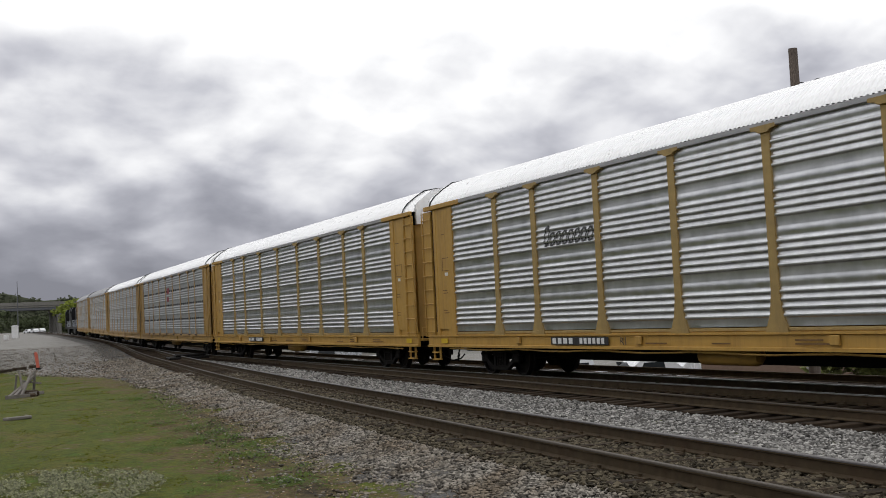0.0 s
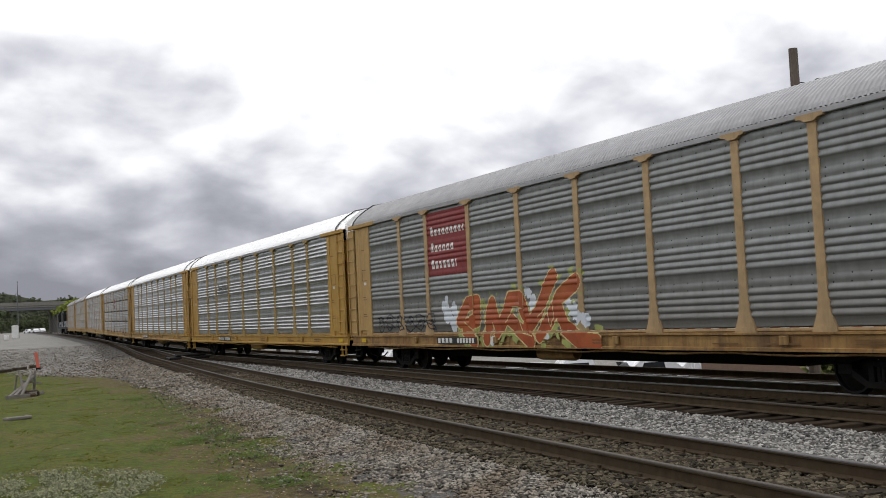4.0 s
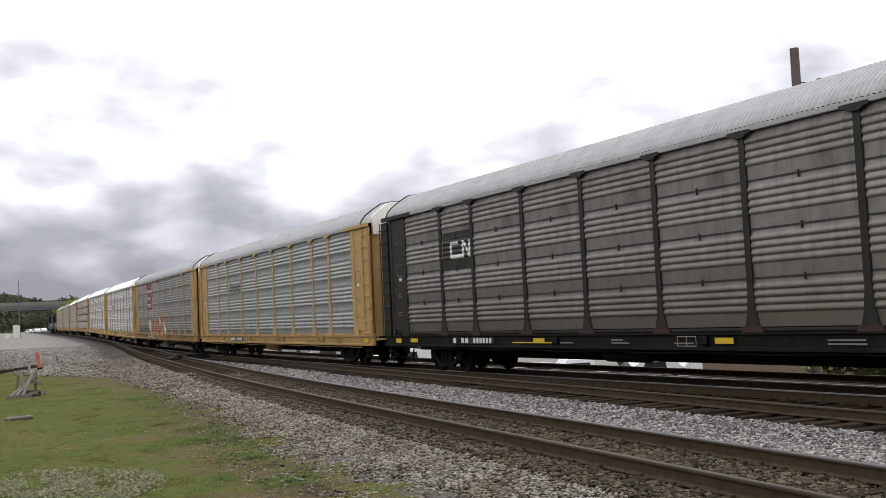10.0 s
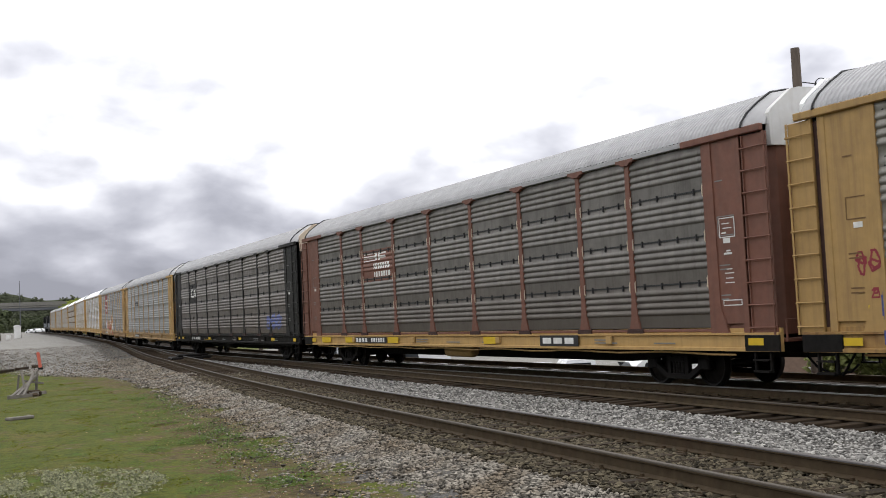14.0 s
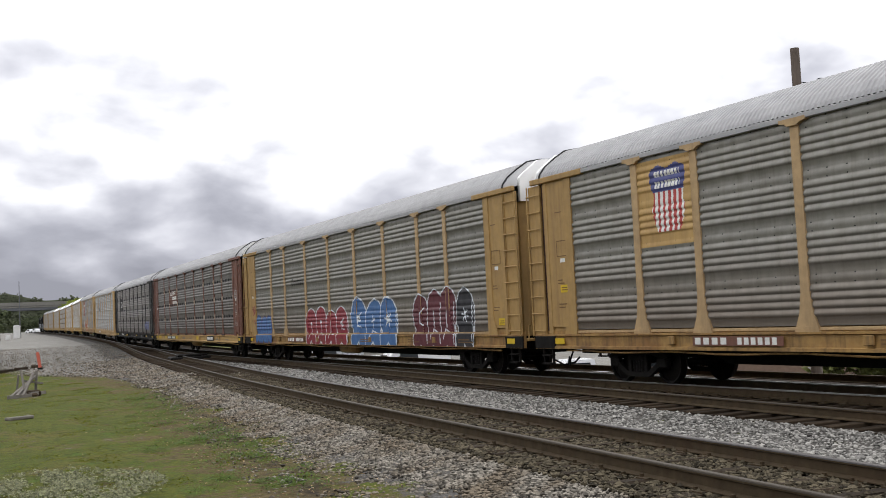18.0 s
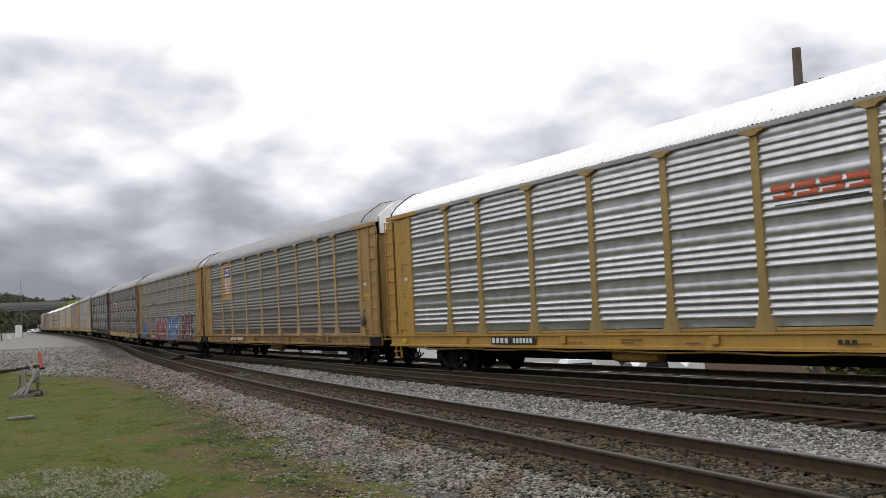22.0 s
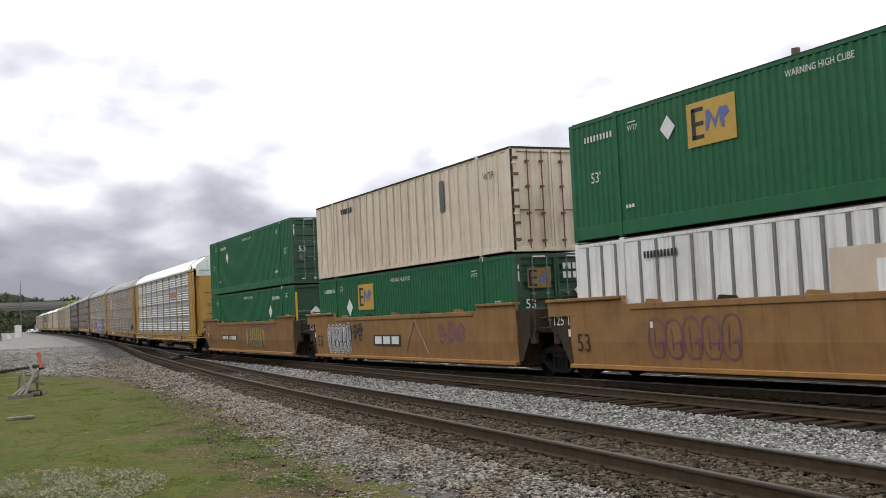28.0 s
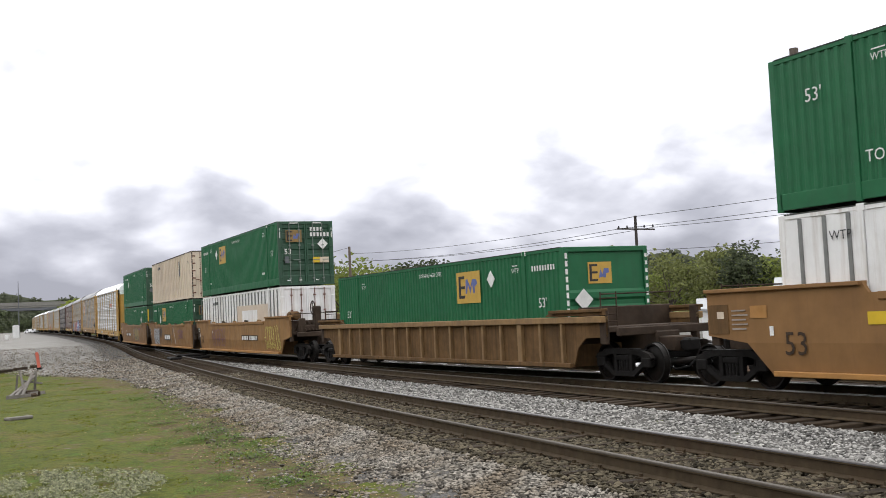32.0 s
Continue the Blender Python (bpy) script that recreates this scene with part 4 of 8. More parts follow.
def seam_geo(width, sign, clips):
    """Dark lap between two sheets, with its clips."""
    g = Geo()
    w = width / 2 - 0.1
    g.box(sign * (SIDE - 0.042), sign * (SIDE - 0.026), -w, w, -0.02, 0.016)
    for k in range(max(1, round(width / clips))):
        y = -w + 2 * w * (k + 0.5) / max(1, round(width / clips))
        g.box(sign * (SIDE - 0.04), sign * (SIDE - 0.004), y - 0.014, y + 0.014, -0.085, 0.05)
    return g


def rivet_geo(width):
    """Small dark rivet heads along the laps of the sheets."""
    g = Geo()
    n = max(2, round(width / 0.48))
    for k in range(SHEETS):
        for z in (1.27 + 0.945 * k + 0.775, 1.27 + 0.945 * k + 0.925):
            x = -(SIDE - 0.04 + side_depth(z))
            for j in range(n):
                y = -width / 2 + width * (j + 0.5) / n + 0.04 * math.sin(7.0 * j + 3.0 * z)
                g.add([(x, y - 0.024, z), (x, y, z - 0.022), (x, y + 0.024, z), (x, y, z + 0.022), (x - 0.012, y, z)], [(0, 1, 4), (1, 2, 4), (2, 3, 4), (3, 0, 4)])
    return g


def hook_geo():
    """Small bent rod that holds the lap of two sheets beside a post."""
    return Geo().prism([(0.0, -0.15), (0.034, -0.10), (0.034, 0.07), (0.0, 0.12), (0.016, 0.05), (0.016, -0.08)], "x", -0.022, 0.0)


def post_geo(sign, slim=False):
    """A tapered post that flares out towards the sill, with a cap under the eaves."""
    g = Geo()
    a, b = sign * (SIDE - 0.10), sign * (SIDE + 0.002)
    f, w = (0.2, 0.082) if slim else (0.27, 0.108)
    g.prism([(-f, 1.255), (f, 1.255), (f * 0.63, 1.5), (w, 1.9), (w, 5.0), (-w, 5.0), (-w, 1.9), (-f * 0.63, 1.5)], "x", a, b)
    g.prism([(-0.33, 5.09), (-0.33, 5.02), (-0.20, 5.005), (-0.12, 4.95), (0.12, 4.95), (0.20, 5.005), (0.33, 5.02), (0.33, 5.09)], "x", a, sign * (SIDE + 0.055))
    return g


def post_foot_geo(sign):
    """Rust-stained block on the sill that carries a post."""
    return Geo().prism([(-0.30, 1.14), (0.30, 1.14), (0.275, 1.26), (-0.275, 1.26)], "x", sign * (SIDE - 0.10), sign * (SIDE + 0.012))


EAVE, ROOF_END = 5.15, 13.104
ROOF_PROFILE = [(-1.50, EAVE), (-1.465, 5.25), (-1.32, 5.43), (-1.02, 5.66), (-0.70, 5.86), (-0.3, 5.93), (0, 5.945), (0.3, 5.93), (0.70, 5.86), (1.02, 5.66), (1.32, 5.43), (1.465, 5.25), (1.50, EAVE)]


def roof_geo(lap=0.0):
    """Arched sheet with fine cross corrugation; lap: height of the joints between sheets."""
    g = Geo()
    v, f, n = [], [], len(ROOF_PROFILE)
    ys = []
    y = -ROOF_END
    for k in range(208):
        up = 0.018 + (lap if k % 10 == 9 else 0.0)
        ys += [(y, 0.0), (y + 0.045, 0.0), (y + 0.065, up), (y + 0.11, up)]
        y += 0.126
    ys.append((ROOF_END, 0.0))
    for k, (yy, up) in enumerate(ys):
        v += [(x * (1 + up * 0.6), yy, z + up) for x, z in ROOF_PROFILE]
        if k:
            f += [((k - 1) * n + i, (k - 1) * n + i + 1, k * n + i + 1, k * n + i) for i in range(n - 1)]
    return g.add(v, f)


def end_hood_geo(s):
    """Smooth roof piece over the end doors, with a rounded rim."""
    g = Geo()
    shrink = [(ROOF_END, 1.01), (ROOF_END + 0.03, 1.015), (13.3, 0.985), (13.45, 0.95), (13.56, 0.90)]
    v, f, n = [], [], len(ROOF_PROFILE)
    for k, (yy, q) in enumerate(shrink):
        v += [(x * q, s * yy, EAVE + (z - EAVE) * q) for x, z in ROOF_PROFILE]
        if k:
            f += [((k - 1) * n + i, (k - 1) * n + i + 1, k * n + i + 1, k * n + i) for i in range(n - 1)]
    f.append(tuple((len(shrink) - 1) * n + i for i in range(n)))
    return g.add(v, f)


def hood_rim_geo(s):
    g = Geo()
    pts = [Vector((x * 1.03, s * (ROOF_END - 0.02), EAVE + (z - EAVE) * 1.04)) for x, z in ROOF_PROFILE]
    return g.path(pts, 0.022, 5)


def end_door_geo(s, half, z0, z1):
    """One clamshell leaf, rounded at its outer edge."""
    pts = [(half * 0.015, 13.60), (half * 0.7, 13.60), (half * 1.1, 13.55), (half * 1.26, 13.44), (half * 1.30, 13.3), (half * 1.30, 13.1), (half * 1.24, 13.1), (half * 0.015, 13.5)]
    return Geo().prism([(x, s * y) for x, y in pts], "z", z0, z1)


def end_gable_geo(s):
    pts = [(-1.28, 4.74), (1.28, 4.74), (1.285, 5.36), (1.22, 5.45), (0.68, 5.86), (0.5, 5.9), (0, 5.92), (-0.5, 5.9), (-0.68, 5.86), (-1.22, 5.45), (-1.285, 5.36)]
    return Geo().prism(pts, "y", s * 13.50, s * 13.62)


BAY_END, LADDER = {1: 13.07, -1: 12.92}, {1: (13.2, 13.8), -1: (13.0, 13.66)}


def side_end_geo(s, sign):
    """Plain end bay of the side with its edge stiles."""
    g = Geo()
    a, b = sign * (SIDE - 0.07), sign * (SIDE - 0.02)
    g.box(a, b, s * PANEL_END, s * BAY_END[s], 1.34, 5.06, 0.005)
    g.box(a - sign * 0.05, a, s * PANEL_END, s * BAY_END[s], 1.16, 1.34)
    g.box(a, sign * (SIDE - 0.004), s * (BAY_END[s] - 0.17), s * BAY_END[s], 1.16, 5.06, 0.008)
    g.prism([(s * (PANEL_END - 0.09), 1.14), (s * (PANEL_END + 0.45), 1.14), (s * (PANEL_END + 0.24), 1.7), (s * (PANEL_END + 0.2), 5.06), (s * (PANEL_END - 0.09), 5.06)], "x", a, sign * (SIDE + 0.004))
    return g


def side_stile_geo(s, sign):
    a, b = LADDER[s]
    return Geo().box(sign * (SIDE - 0.05), sign * (SIDE - 0.02), s * a, s * b, 1.12, 5.0, 0.008).box(sign * (SIDE - 0.05), sign * (SIDE + 0.012), s * a, s * (a + 0.025), 1.12, 5.0)


def ladder_geo(s, sign):
    g = Geo()
    x = sign * (SIDE + 0.035)
    a, b = LADDER[s]
    for k in range(9):
        z = 1.26 + 0.435 * k
        g.tube((x, s * (a - 0.03), z), (x, s * (b + 0.02), z), 0.016, 6)
        for y in (a, b - 0.04):
            g.box(x, x - sign * 0.05, s * y - 0.018, s * y + 0.018, z - 0.02, z + 0.02)
    g.box(x - sign * 0.012, x + sign * 0.006, s * (b - 0.04), s * b, 1.12, 5.0)
    return g


def sill_geo(sign):
    g = Geo()
    prof = [(SIDE - 0.10, 0.80), (SIDE + 0.03, 0.80), (SIDE + 0.03, 0.86), (SIDE - 0.02, 0.88), (SIDE - 0.02, 1.10), (SIDE + 0.03, 1.12), (SIDE + 0.03, 1.16), (SIDE - 0.045, 1.165), (SIDE - 0.045, 1.25), (SIDE - 0.10, 1.25)]
    g.prism([(sign * a, b) for a, b in prof], "y", -HALF, HALF)
    return g


def underframe_geo():
    g = Geo().box(-0.35, 0.35, -13.3, 13.3, 0.62, 1.06).box(-1.36, 1.36, -13.4, 13.4, 1.05, 1.15)
    g.prism([(-9.0, 0.98), (-7.6, 0.45), (7.6, 0.45), (9.0, 0.98)], "x", -0.42, 0.42)
    for y in range(-12, 13, 3):
        g.box(-1.36, 1.36, y - 0.06, y + 0.06, 0.82, 1.05)
    return g


def eave_geo(sign):
    return Geo().box(sign * 1.36, sign * 1.52, -13.3, 13.3, 5.045, 5.150, 0.01)


def eave_cap_geo(s, sign):
    return Geo().box(sign * (SIDE - 0.05), sign * (SIDE + 0.06), s * 11.2, s * 13.58, 5.02, 5.16, 0.015)


def hand_brake_geo(s):
    g = Geo()
    c = Vector((0.25, s * 13.85, 2.2))
    ring = [c + Vector((0.28 * math.cos(0.5236 * i), 0, 0.28 * math.sin(0.5236 * i))) for i in range(13)]
    g.path(ring, 0.02)
    for i in (0, 3, 6, 9):
        g.tube(c, ring[i], 0.012)
    g.tube((0.25, s * 13.62, 2.2), c, 0.03)
    return g


def platform_geo(s):
    g = Geo().box(-1.35, 1.35, s * 13.3, s * 13.78, 0.98, 1.05, 0.01)
    for x in (-1.3, -0.55, 0.0):
        g.tube((x, s * 13.74, 1.0), (x, s * 13.74, 2.1 if x > -1 else 1.4), 0.022)
    g.tube((-0.55, s * 13.74, 1.4), (0.0, s * 13.74, 1.4), 0.018).tube((-1.3, s * 13.74, 1.4), (-0.55, s * 13.74, 1.4), 0.018)
    return g


def step_geo(s, sign):
    g = Geo()
    x = sign * 1.42
    g.box(x - 0.03, x + 0.03, s * 13.0 - 0.02, s * 13.0 + 0.02, 0.42, 0.84).box(x - 0.03, x + 0.03, s * 13.42 - 0.02, s * 13.42 + 0.02, 0.42, 0.84)
    return g.box(x - 0.09, x + 0.06, s * 13.0, s * 13.42, 0.40, 0.44).box(x - 0.09, x + 0.06, s * 13.0, s * 13.42, 0.62, 0.65)


BAYS = []
_edges = (PANEL_END,) + POSTS + (-PANEL_END,)
for _a, _b in zip(_edges, _edges[1:]):
    BAYS.append(((_a + _b) / 2, _a - _b))


def auto_rack(place, label, steel, frame, roof, dense=False, sill=None, hood="roof_white", door=None, post=None, clips=0.75, rear_rim=True):
    car = thing("auto_rack_car", label, "freight car", "auto rack cars of the train")
    sill = sill or frame
    door = door or frame
    ribs = "fine" if steel == "silver" else dense
    for sign in (-1, 1):
        for mid, width in BAYS:
            p = part("side_panel", lambda: panel_geo(width, ribs, sign), steel, car, smooth=True, key=("panel", round(width, 2), ribs, sign))
            p.location = (0, mid, 0)
            if ribs is False and sign < 0:
                tagged(part("rivets", lambda: rivet_geo(width), "grime", p, key=("rivets", round(width, 2))), kind="stuff")
            if dense:
                for k in (1, 2, 3):
                    q = part("seam", lambda: seam_geo(width, sign, clips), "black_paint", car, key=("seam", round(width, 2), sign, clips))
                    q.location = (0, mid, 1.27 + 0.945 * k - 0.01)
        for y in POSTS:
            p = part("post", lambda: post_geo(sign, dense), post or frame, car, key=("post", sign, dense))
            p.location = (0, y, 0)
            part("post_foot", lambda: post_foot_geo(sign), "seal" if dense else post or frame, p, "foot of the post", key=("foot", sign))
        part("base_rail", lambda: Geo().box(sign * (SIDE - 0.05), sign * (SIDE - 0.022), -11.8, 11.8, 1.185, 1.245, 0.006), post or frame, car, key=("baserail", sign))
        part("side_sill", lambda: sill_geo(sign), sill, car, key=("sill", sign))
        part("eave_rail", lambda: eave_geo(sign), "roof_grey", car, key=("eave", sign))
        for s in (-1, 1):
            part("end_bay", lambda: side_end_geo(s, sign), frame, car, key=("bay", s, sign))
            part("corner_stile", lambda: side_stile_geo(s, sign), frame, car, key=("stile", s, sign))
            part("eave_cap", lambda: eave_cap_geo(s, sign), frame, car, key=("cap", s, sign))
            part("ladder", lambda: ladder_geo(s, sign), frame, car, key=("ladder", s, sign))
            # dark strip put in the door gap, its shade and dull red as colour
            part("seal", lambda: Geo().box(sign * (SIDE - 0.10), sign * (SIDE - 0.055), s * (BAY_END[s] - 0.02), s * (LADDER[s][0] + 0.02), 1.14, 4.95), "seal", car, "dark red-brown strip in the door gap, shade in its colour", key=("seal", s, sign))
            part("step", lambda: step_geo(s, sign), "black" if frame != "yellow_new" else frame, car, key=("step", s, sign))
    if frame == "brown":
        for mid, width in BAYS:
            for k, e in itertools.product((1, 2, 3), (-1, 1)):
                hook = part("panel_hook", hook_geo, "cream", car, key="hook")
                hook.location = (-(SIDE - 0.02), mid + e * (width / 2 - 0.10), 1.27 + 0.945 * k)
    part("roof", lambda: roof_geo(0.009 if roof == "roof_white" else 0.0), roof, car, key=("roof", roof == "roof_white"))
    for s in (-1, 1):
        h = part("roof_end", lambda: end_hood_geo(s), roof, car, smooth=True, key=("hood", s))
        if rear_rim or s > 0:
            part("rim", lambda: hood_rim_geo(s), "black_paint", h, key=("rim", s))
        part("gable", lambda: end_gable_geo(s), hood, car, "white upper end panel", key=("gable", s))
        for half in (-1, 1):
            part("end_door", lambda: end_door_geo(s, half, 1.12, 4.74), door, car, key=("door", s, half))
        part("door_post", lambda: Geo().box(-0.03, 0.03, s * 13.58, s * 13.66, 1.2, 5.85).box(-0.055, 0.055, s * 13.58, s * 13.68, 4.38, 4.76).box(-0.055, 0.055, s * 13.58, s * 13.68, 2.45, 2.83),
             "black_paint", car, "black locking gear", key=("lock", s))
        part("end_platform", lambda: platform_geo(s), frame, car, key=("platform", s))
        truck(car, s * 10.05)
        coupler(car, s * 13.4, s)
    for sign in (-1, 1):
        part("brake_pipe", lambda: Geo().path([(sign * 1.40, y, 0.74 + 0.02 * math.sin(1.7 * y)) for y in np.arange(-12.4, 12.5, 0.8)], 0.022, 5), sill, car, key=("pipe", sign))
        for y in (8.15, 2.85, -2.85, -8.2):
            part("tie_down_box", lambda: Geo().box(sign * (SIDE + 0.0), sign * (SIDE + 0.06), -0.11, 0.11, 0.92, 1.10, 0.012), sill, car, key=("tiedown", sign)).location = (0, y, 0)
    part("hand_brake", lambda: hand_brake_geo(-1), frame, car, key="brake")
    part("underframe", underframe_geo, "black", car, key="underframe")
    part("brake_reservoir", lambda: Geo().lathe([(-0.9, 0), (-0.88, 0.14), (-0.8, 0.2), (0.8, 0.2), (0.88, 0.14), (0.9, 0)], (-0.95, 0.5, 0.66), "y", 12), sill, car, smooth=True, key="reservoir")
    MOVING.append((car, place, 10.05))
    return car


def near_surface(y, z, dense=False):
    """x of the outermost near face of an auto rack at that place."""
    if z < 1.19:
        return -(SIDE + 0.034)
    for p in POSTS:
        half = 0.085 if z > 1.95 else np.interp(z, (1.19, 1.55, 1.95), (0.29, 0.17, 0.085))
        if abs(y - p) < half + 0.01:
            return -(SIDE + 0.008)
    if abs(y) > PANEL_END - 0.03:
        return -(SIDE + 0.009) if abs(y) < PANEL_END + 0.25 else -(SIDE - 0.015)
    return -(SIDE - 0.04 + side_depth(z, dense) + 0.005)


def coat(parent, name, label, y0, y1, z0, z1, tone, surface_of=near_surface, step=0.03, dense=False):
    """A coat of paint that follows the side's relief. tone(u, v) names the colour at (y, z) or None; one part a colour."""
    y0, y1 = max(y0, y1), min(y0, y1)
    ny, nz = int((y0 - y1) / step), int((z1 - z0) / step)
    grids = {}
    xs = np.empty((ny + 1, nz + 1))
    for i in range(ny + 1):
        for j in range(nz + 1):
            xs[i, j] = surface_of(y0 - i * step, z0 + j * step, dense)
    for i in range(ny):
        for j in range(nz):
            c = tone(y0 - (i + 0.5) * step, z0 + (j + 0.5) * step)
            if c:
                grids.setdefault(c, []).append((i, j))
    for c, cells in grids.items():
        ids, v, f = {}, [], []
        for i, j in cells:
            q = []
            for a, b in ((0, 0), (1, 0), (1, 1), (0, 1)):
                k = (i + a, j + b)
                if k not in ids:
                    ids[k] = len(v)
                    v.append((float(xs[k]), y0 - k[0] * step, z0 + k[1] * step))
                q.append(ids[k])
            f.append(tuple(q))
        ob = part(name, Geo().add(v, f), c, parent, label)
        if name in ("word_mark", "graffiti"):
            tagged(ob, kind="stuff")


def strokes(letter_list, radius, rim, fill, line, extra=()):
    """Swollen spray-can shapes: fat strokes with a bright outline. letter_list: polylines in (y, z)."""
    segs = [(np.array(a), np.array(b)) for poly in letter_list for a, b in zip(poly, poly[1:])]
    A, B = np.array([s[0] for s in segs]), np.array([s[1] for s in segs])
    D = B - A
    L = np.maximum((D ** 2).sum(1), 1e-6)

    def tone(y, z):
        p = np.array((y, z))
        t = np.clip(((p - A) * D).sum(1) / L, 0, 1)
        d = float(np.sqrt(((A + t[:, None] * D - p) ** 2).sum(1).min()))
        if d < radius:
            return fill if not callable(fill) else fill(y, z, d)
        if d < radius + rim:
            return line
        return None
    return tone


def tag_lines(rng, y0, y1, z0, z1, n):
    """A scrawl: loops and strokes with no letters in them."""
    out = []
    for k in range(n):
        a = y0 + (y1 - y0) * (k + 0.5) / n
        w = (y1 - y0) / n * 0.42
        pts = []
        for j in range(14):
            ang = 1.15 * j + rng.uniform(-0.4, 0.4)
            drop = 0.35 * math.sin(0.5 * j + k)
            pts.append((a + 1.3 * w * math.cos(ang) * rng.uniform(0.4, 1.0), (z0 + z1) / 2 + (z1 - z0) * (0.30 * math.sin(ang) * rng.uniform(0.6, 1.0) + 0.5 * drop)))
        out.append(pts)
    return out

# ---------------------------------------------------------------- rolling stock: containers
BOX_L, BOX_W, BOX_H = 16.154, 2.591, 2.896
HL, HW = BOX_L / 2, BOX_W / 2
LIFT = HL - 1.98


def wave(a, b, pitch, depth):
    """Trapezoid corrugation between a and b: (along, depth) pairs."""
    n = max(1, round((b - a) / pitch))
    w = (b - a) / n
    pts = []
    for k in range(n):
        c = a + k * w
        pts += [(c, 0), (c + 0.30 * w, 0), (c + 0.45 * w, -depth), (c + 0.80 * w, -depth), (c + 0.95 * w, 0)]
    return pts + [(b, 0)]


def box_side_geo(sign, a, b, pitch, depth, foot):
    return Geo().sheet([(sign * (HW - 0.012 + d), y) for y, d in wave(a, b, pitch, depth)], "z", foot - 0.01, BOX_H - 0.08)


def container(place, z, steel, end_steel, label, kind="ribbed", front_out=True, sign_at=None, words=True, rear="doors", name="shipping_container"):
    c = thing(name, label, "container", "containers on the train")
    pitch, depth = (0.21, 0.03) if kind == "ribbed" else (0.62, 0.02)
    foot = 0.34 if kind == "ribbed" else 0.17
    for sign in (-1, 1):
        for a, b in ((-HL + 0.16, -LIFT - 0.07), (-LIFT + 0.07, LIFT - 0.07), (LIFT + 0.07, HL - 0.16)):
            part("side_panel", lambda: box_side_geo(sign, a, b, pitch, depth, foot), steel, c, key=("boxside", sign, round(a, 2), kind))
        part("top_rail", lambda: Geo().box(sign * (HW - 0.07), sign * (HW - 0.004), -HL + 0.1, HL - 0.1, BOX_H - 0.09, BOX_H, 0.008), steel, c, key=("boxtop", sign))
        part("roof_lip", lambda: Geo().box(sign * (HW - 0.05), sign * (HW + 0.003), -HL + 0.16, HL - 0.16, BOX_H - 0.012, BOX_H + 0.012, 0.004), "grime", c, "dark grimy roof edge", key=("boxlip", sign))
        part("bottom_rail", lambda: Geo().box(sign * (HW - 0.07), sign * (HW + 0.0), -HL + 0.1, HL - 0.1, 0.03, foot, 0.008), steel, c, key=("boxbot", sign, foot))
        for y in (-LIFT, LIFT):
            part("lifting_post", lambda: Geo().box(sign * (HW - 0.08), sign * (HW + 0.02), -0.058, 0.058, 0.0, BOX_H + 0.02, 0.008), steel, c, key=("boxpost", sign)).location = (0, y, 0)
            part("lifting_casting", lambda: Geo().box(sign * (HW - 0.12), sign * (HW + 0.012), -0.09, 0.09, BOX_H - 0.11, BOX_H + 0.03, 0.01), "white_paint" if steel == "green" and y < 0 else steel, c, key=("boxcast", sign)).location = (0, y, 0)
        for y in (-1, 1):
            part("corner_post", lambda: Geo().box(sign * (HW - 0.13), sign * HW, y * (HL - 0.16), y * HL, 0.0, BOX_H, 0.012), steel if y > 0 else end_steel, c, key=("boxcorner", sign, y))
    part("roof", lambda: Geo().box(-HW + 0.06, HW - 0.06, -HL + 0.1, HL - 0.1, BOX_H - 0.06, BOX_H - 0.02), steel, c, key="boxroof")
    part("floor", lambda: Geo().box(-HW + 0.06, HW - 0.06, -HL + 0.1, HL - 0.1, 0.06, 0.16), "black", c, key="boxfloor")

    def end_wall(s):
        prof = [(BOX_H - 0.12, 0)]
        zz = 1.78 if rear != "doors" or s > 0 else 2.6
        for k in range(4):
            t = zz - 0.40 * k
            prof += [(t + 0.02, 0), (t - 0.05, 0.05), (t - 0.20, 0.05), (t - 0.27, 0)]
        prof.append((0.14, 0))
        g = Geo().sheet([(s * (HL - 0.07 + d), zz_) for zz_, d in prof], "x", -HW + 0.13, HW - 0.13)
        g.box(-HW + 0.1, HW - 0.1, s * (HL - 0.12), s * (HL - 0.01), BOX_H - 0.13, BOX_H, 0.01)
        return g.box(-HW + 0.1, HW - 0.1, s * (HL - 0.12), s * (HL - 0.01), 0, 0.15, 0.01)

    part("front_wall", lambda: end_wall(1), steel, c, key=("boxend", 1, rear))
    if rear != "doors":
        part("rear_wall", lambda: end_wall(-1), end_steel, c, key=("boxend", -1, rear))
    else:
        for side in (-1, 1):
            def leaf():
                prof = [(BOX_H - 0.12, 0)]
                for k in range(5):
                    t = BOX_H - 0.30 - 0.48 * k
                    prof += [(t, 0), (t - 0.05, 0.035), (t - 0.22, 0.035), (t - 0.27, 0)]
                prof.append((0.14, 0))
                g = Geo().sheet([(-(HL - 0.055 + d * 0), zz_) if kind != "ribbed" else (-(HL - 0.055 - d), zz_) for zz_, d in prof], "x", side * 0.012, side * (HW - 0.135))
                return g
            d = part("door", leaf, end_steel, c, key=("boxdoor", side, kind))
            part("door_edge", lambda: Geo().box(side * 0.008, side * 0.075, -(HL - 0.0), -(HL - 0.07), 0.12, BOX_H - 0.11, 0.008).box(side * (HW - 0.19), side * (HW - 0.13), -(HL - 0.004), -(HL - 0.07), 0.12, BOX_H - 0.11, 0.008), end_steel, d, key=("dooredge", side))
            for q in (0.35, 1.05, 1.75, 2.45):
                part("hinge", lambda: Geo().box(side * (HW - 0.2), side * (HW - 0.02), -(HL + 0.014), -(HL - 0.03), -0.035, 0.035, 0.008), end_steel, d, key=("hinge", side)).location = (0, 0, q)
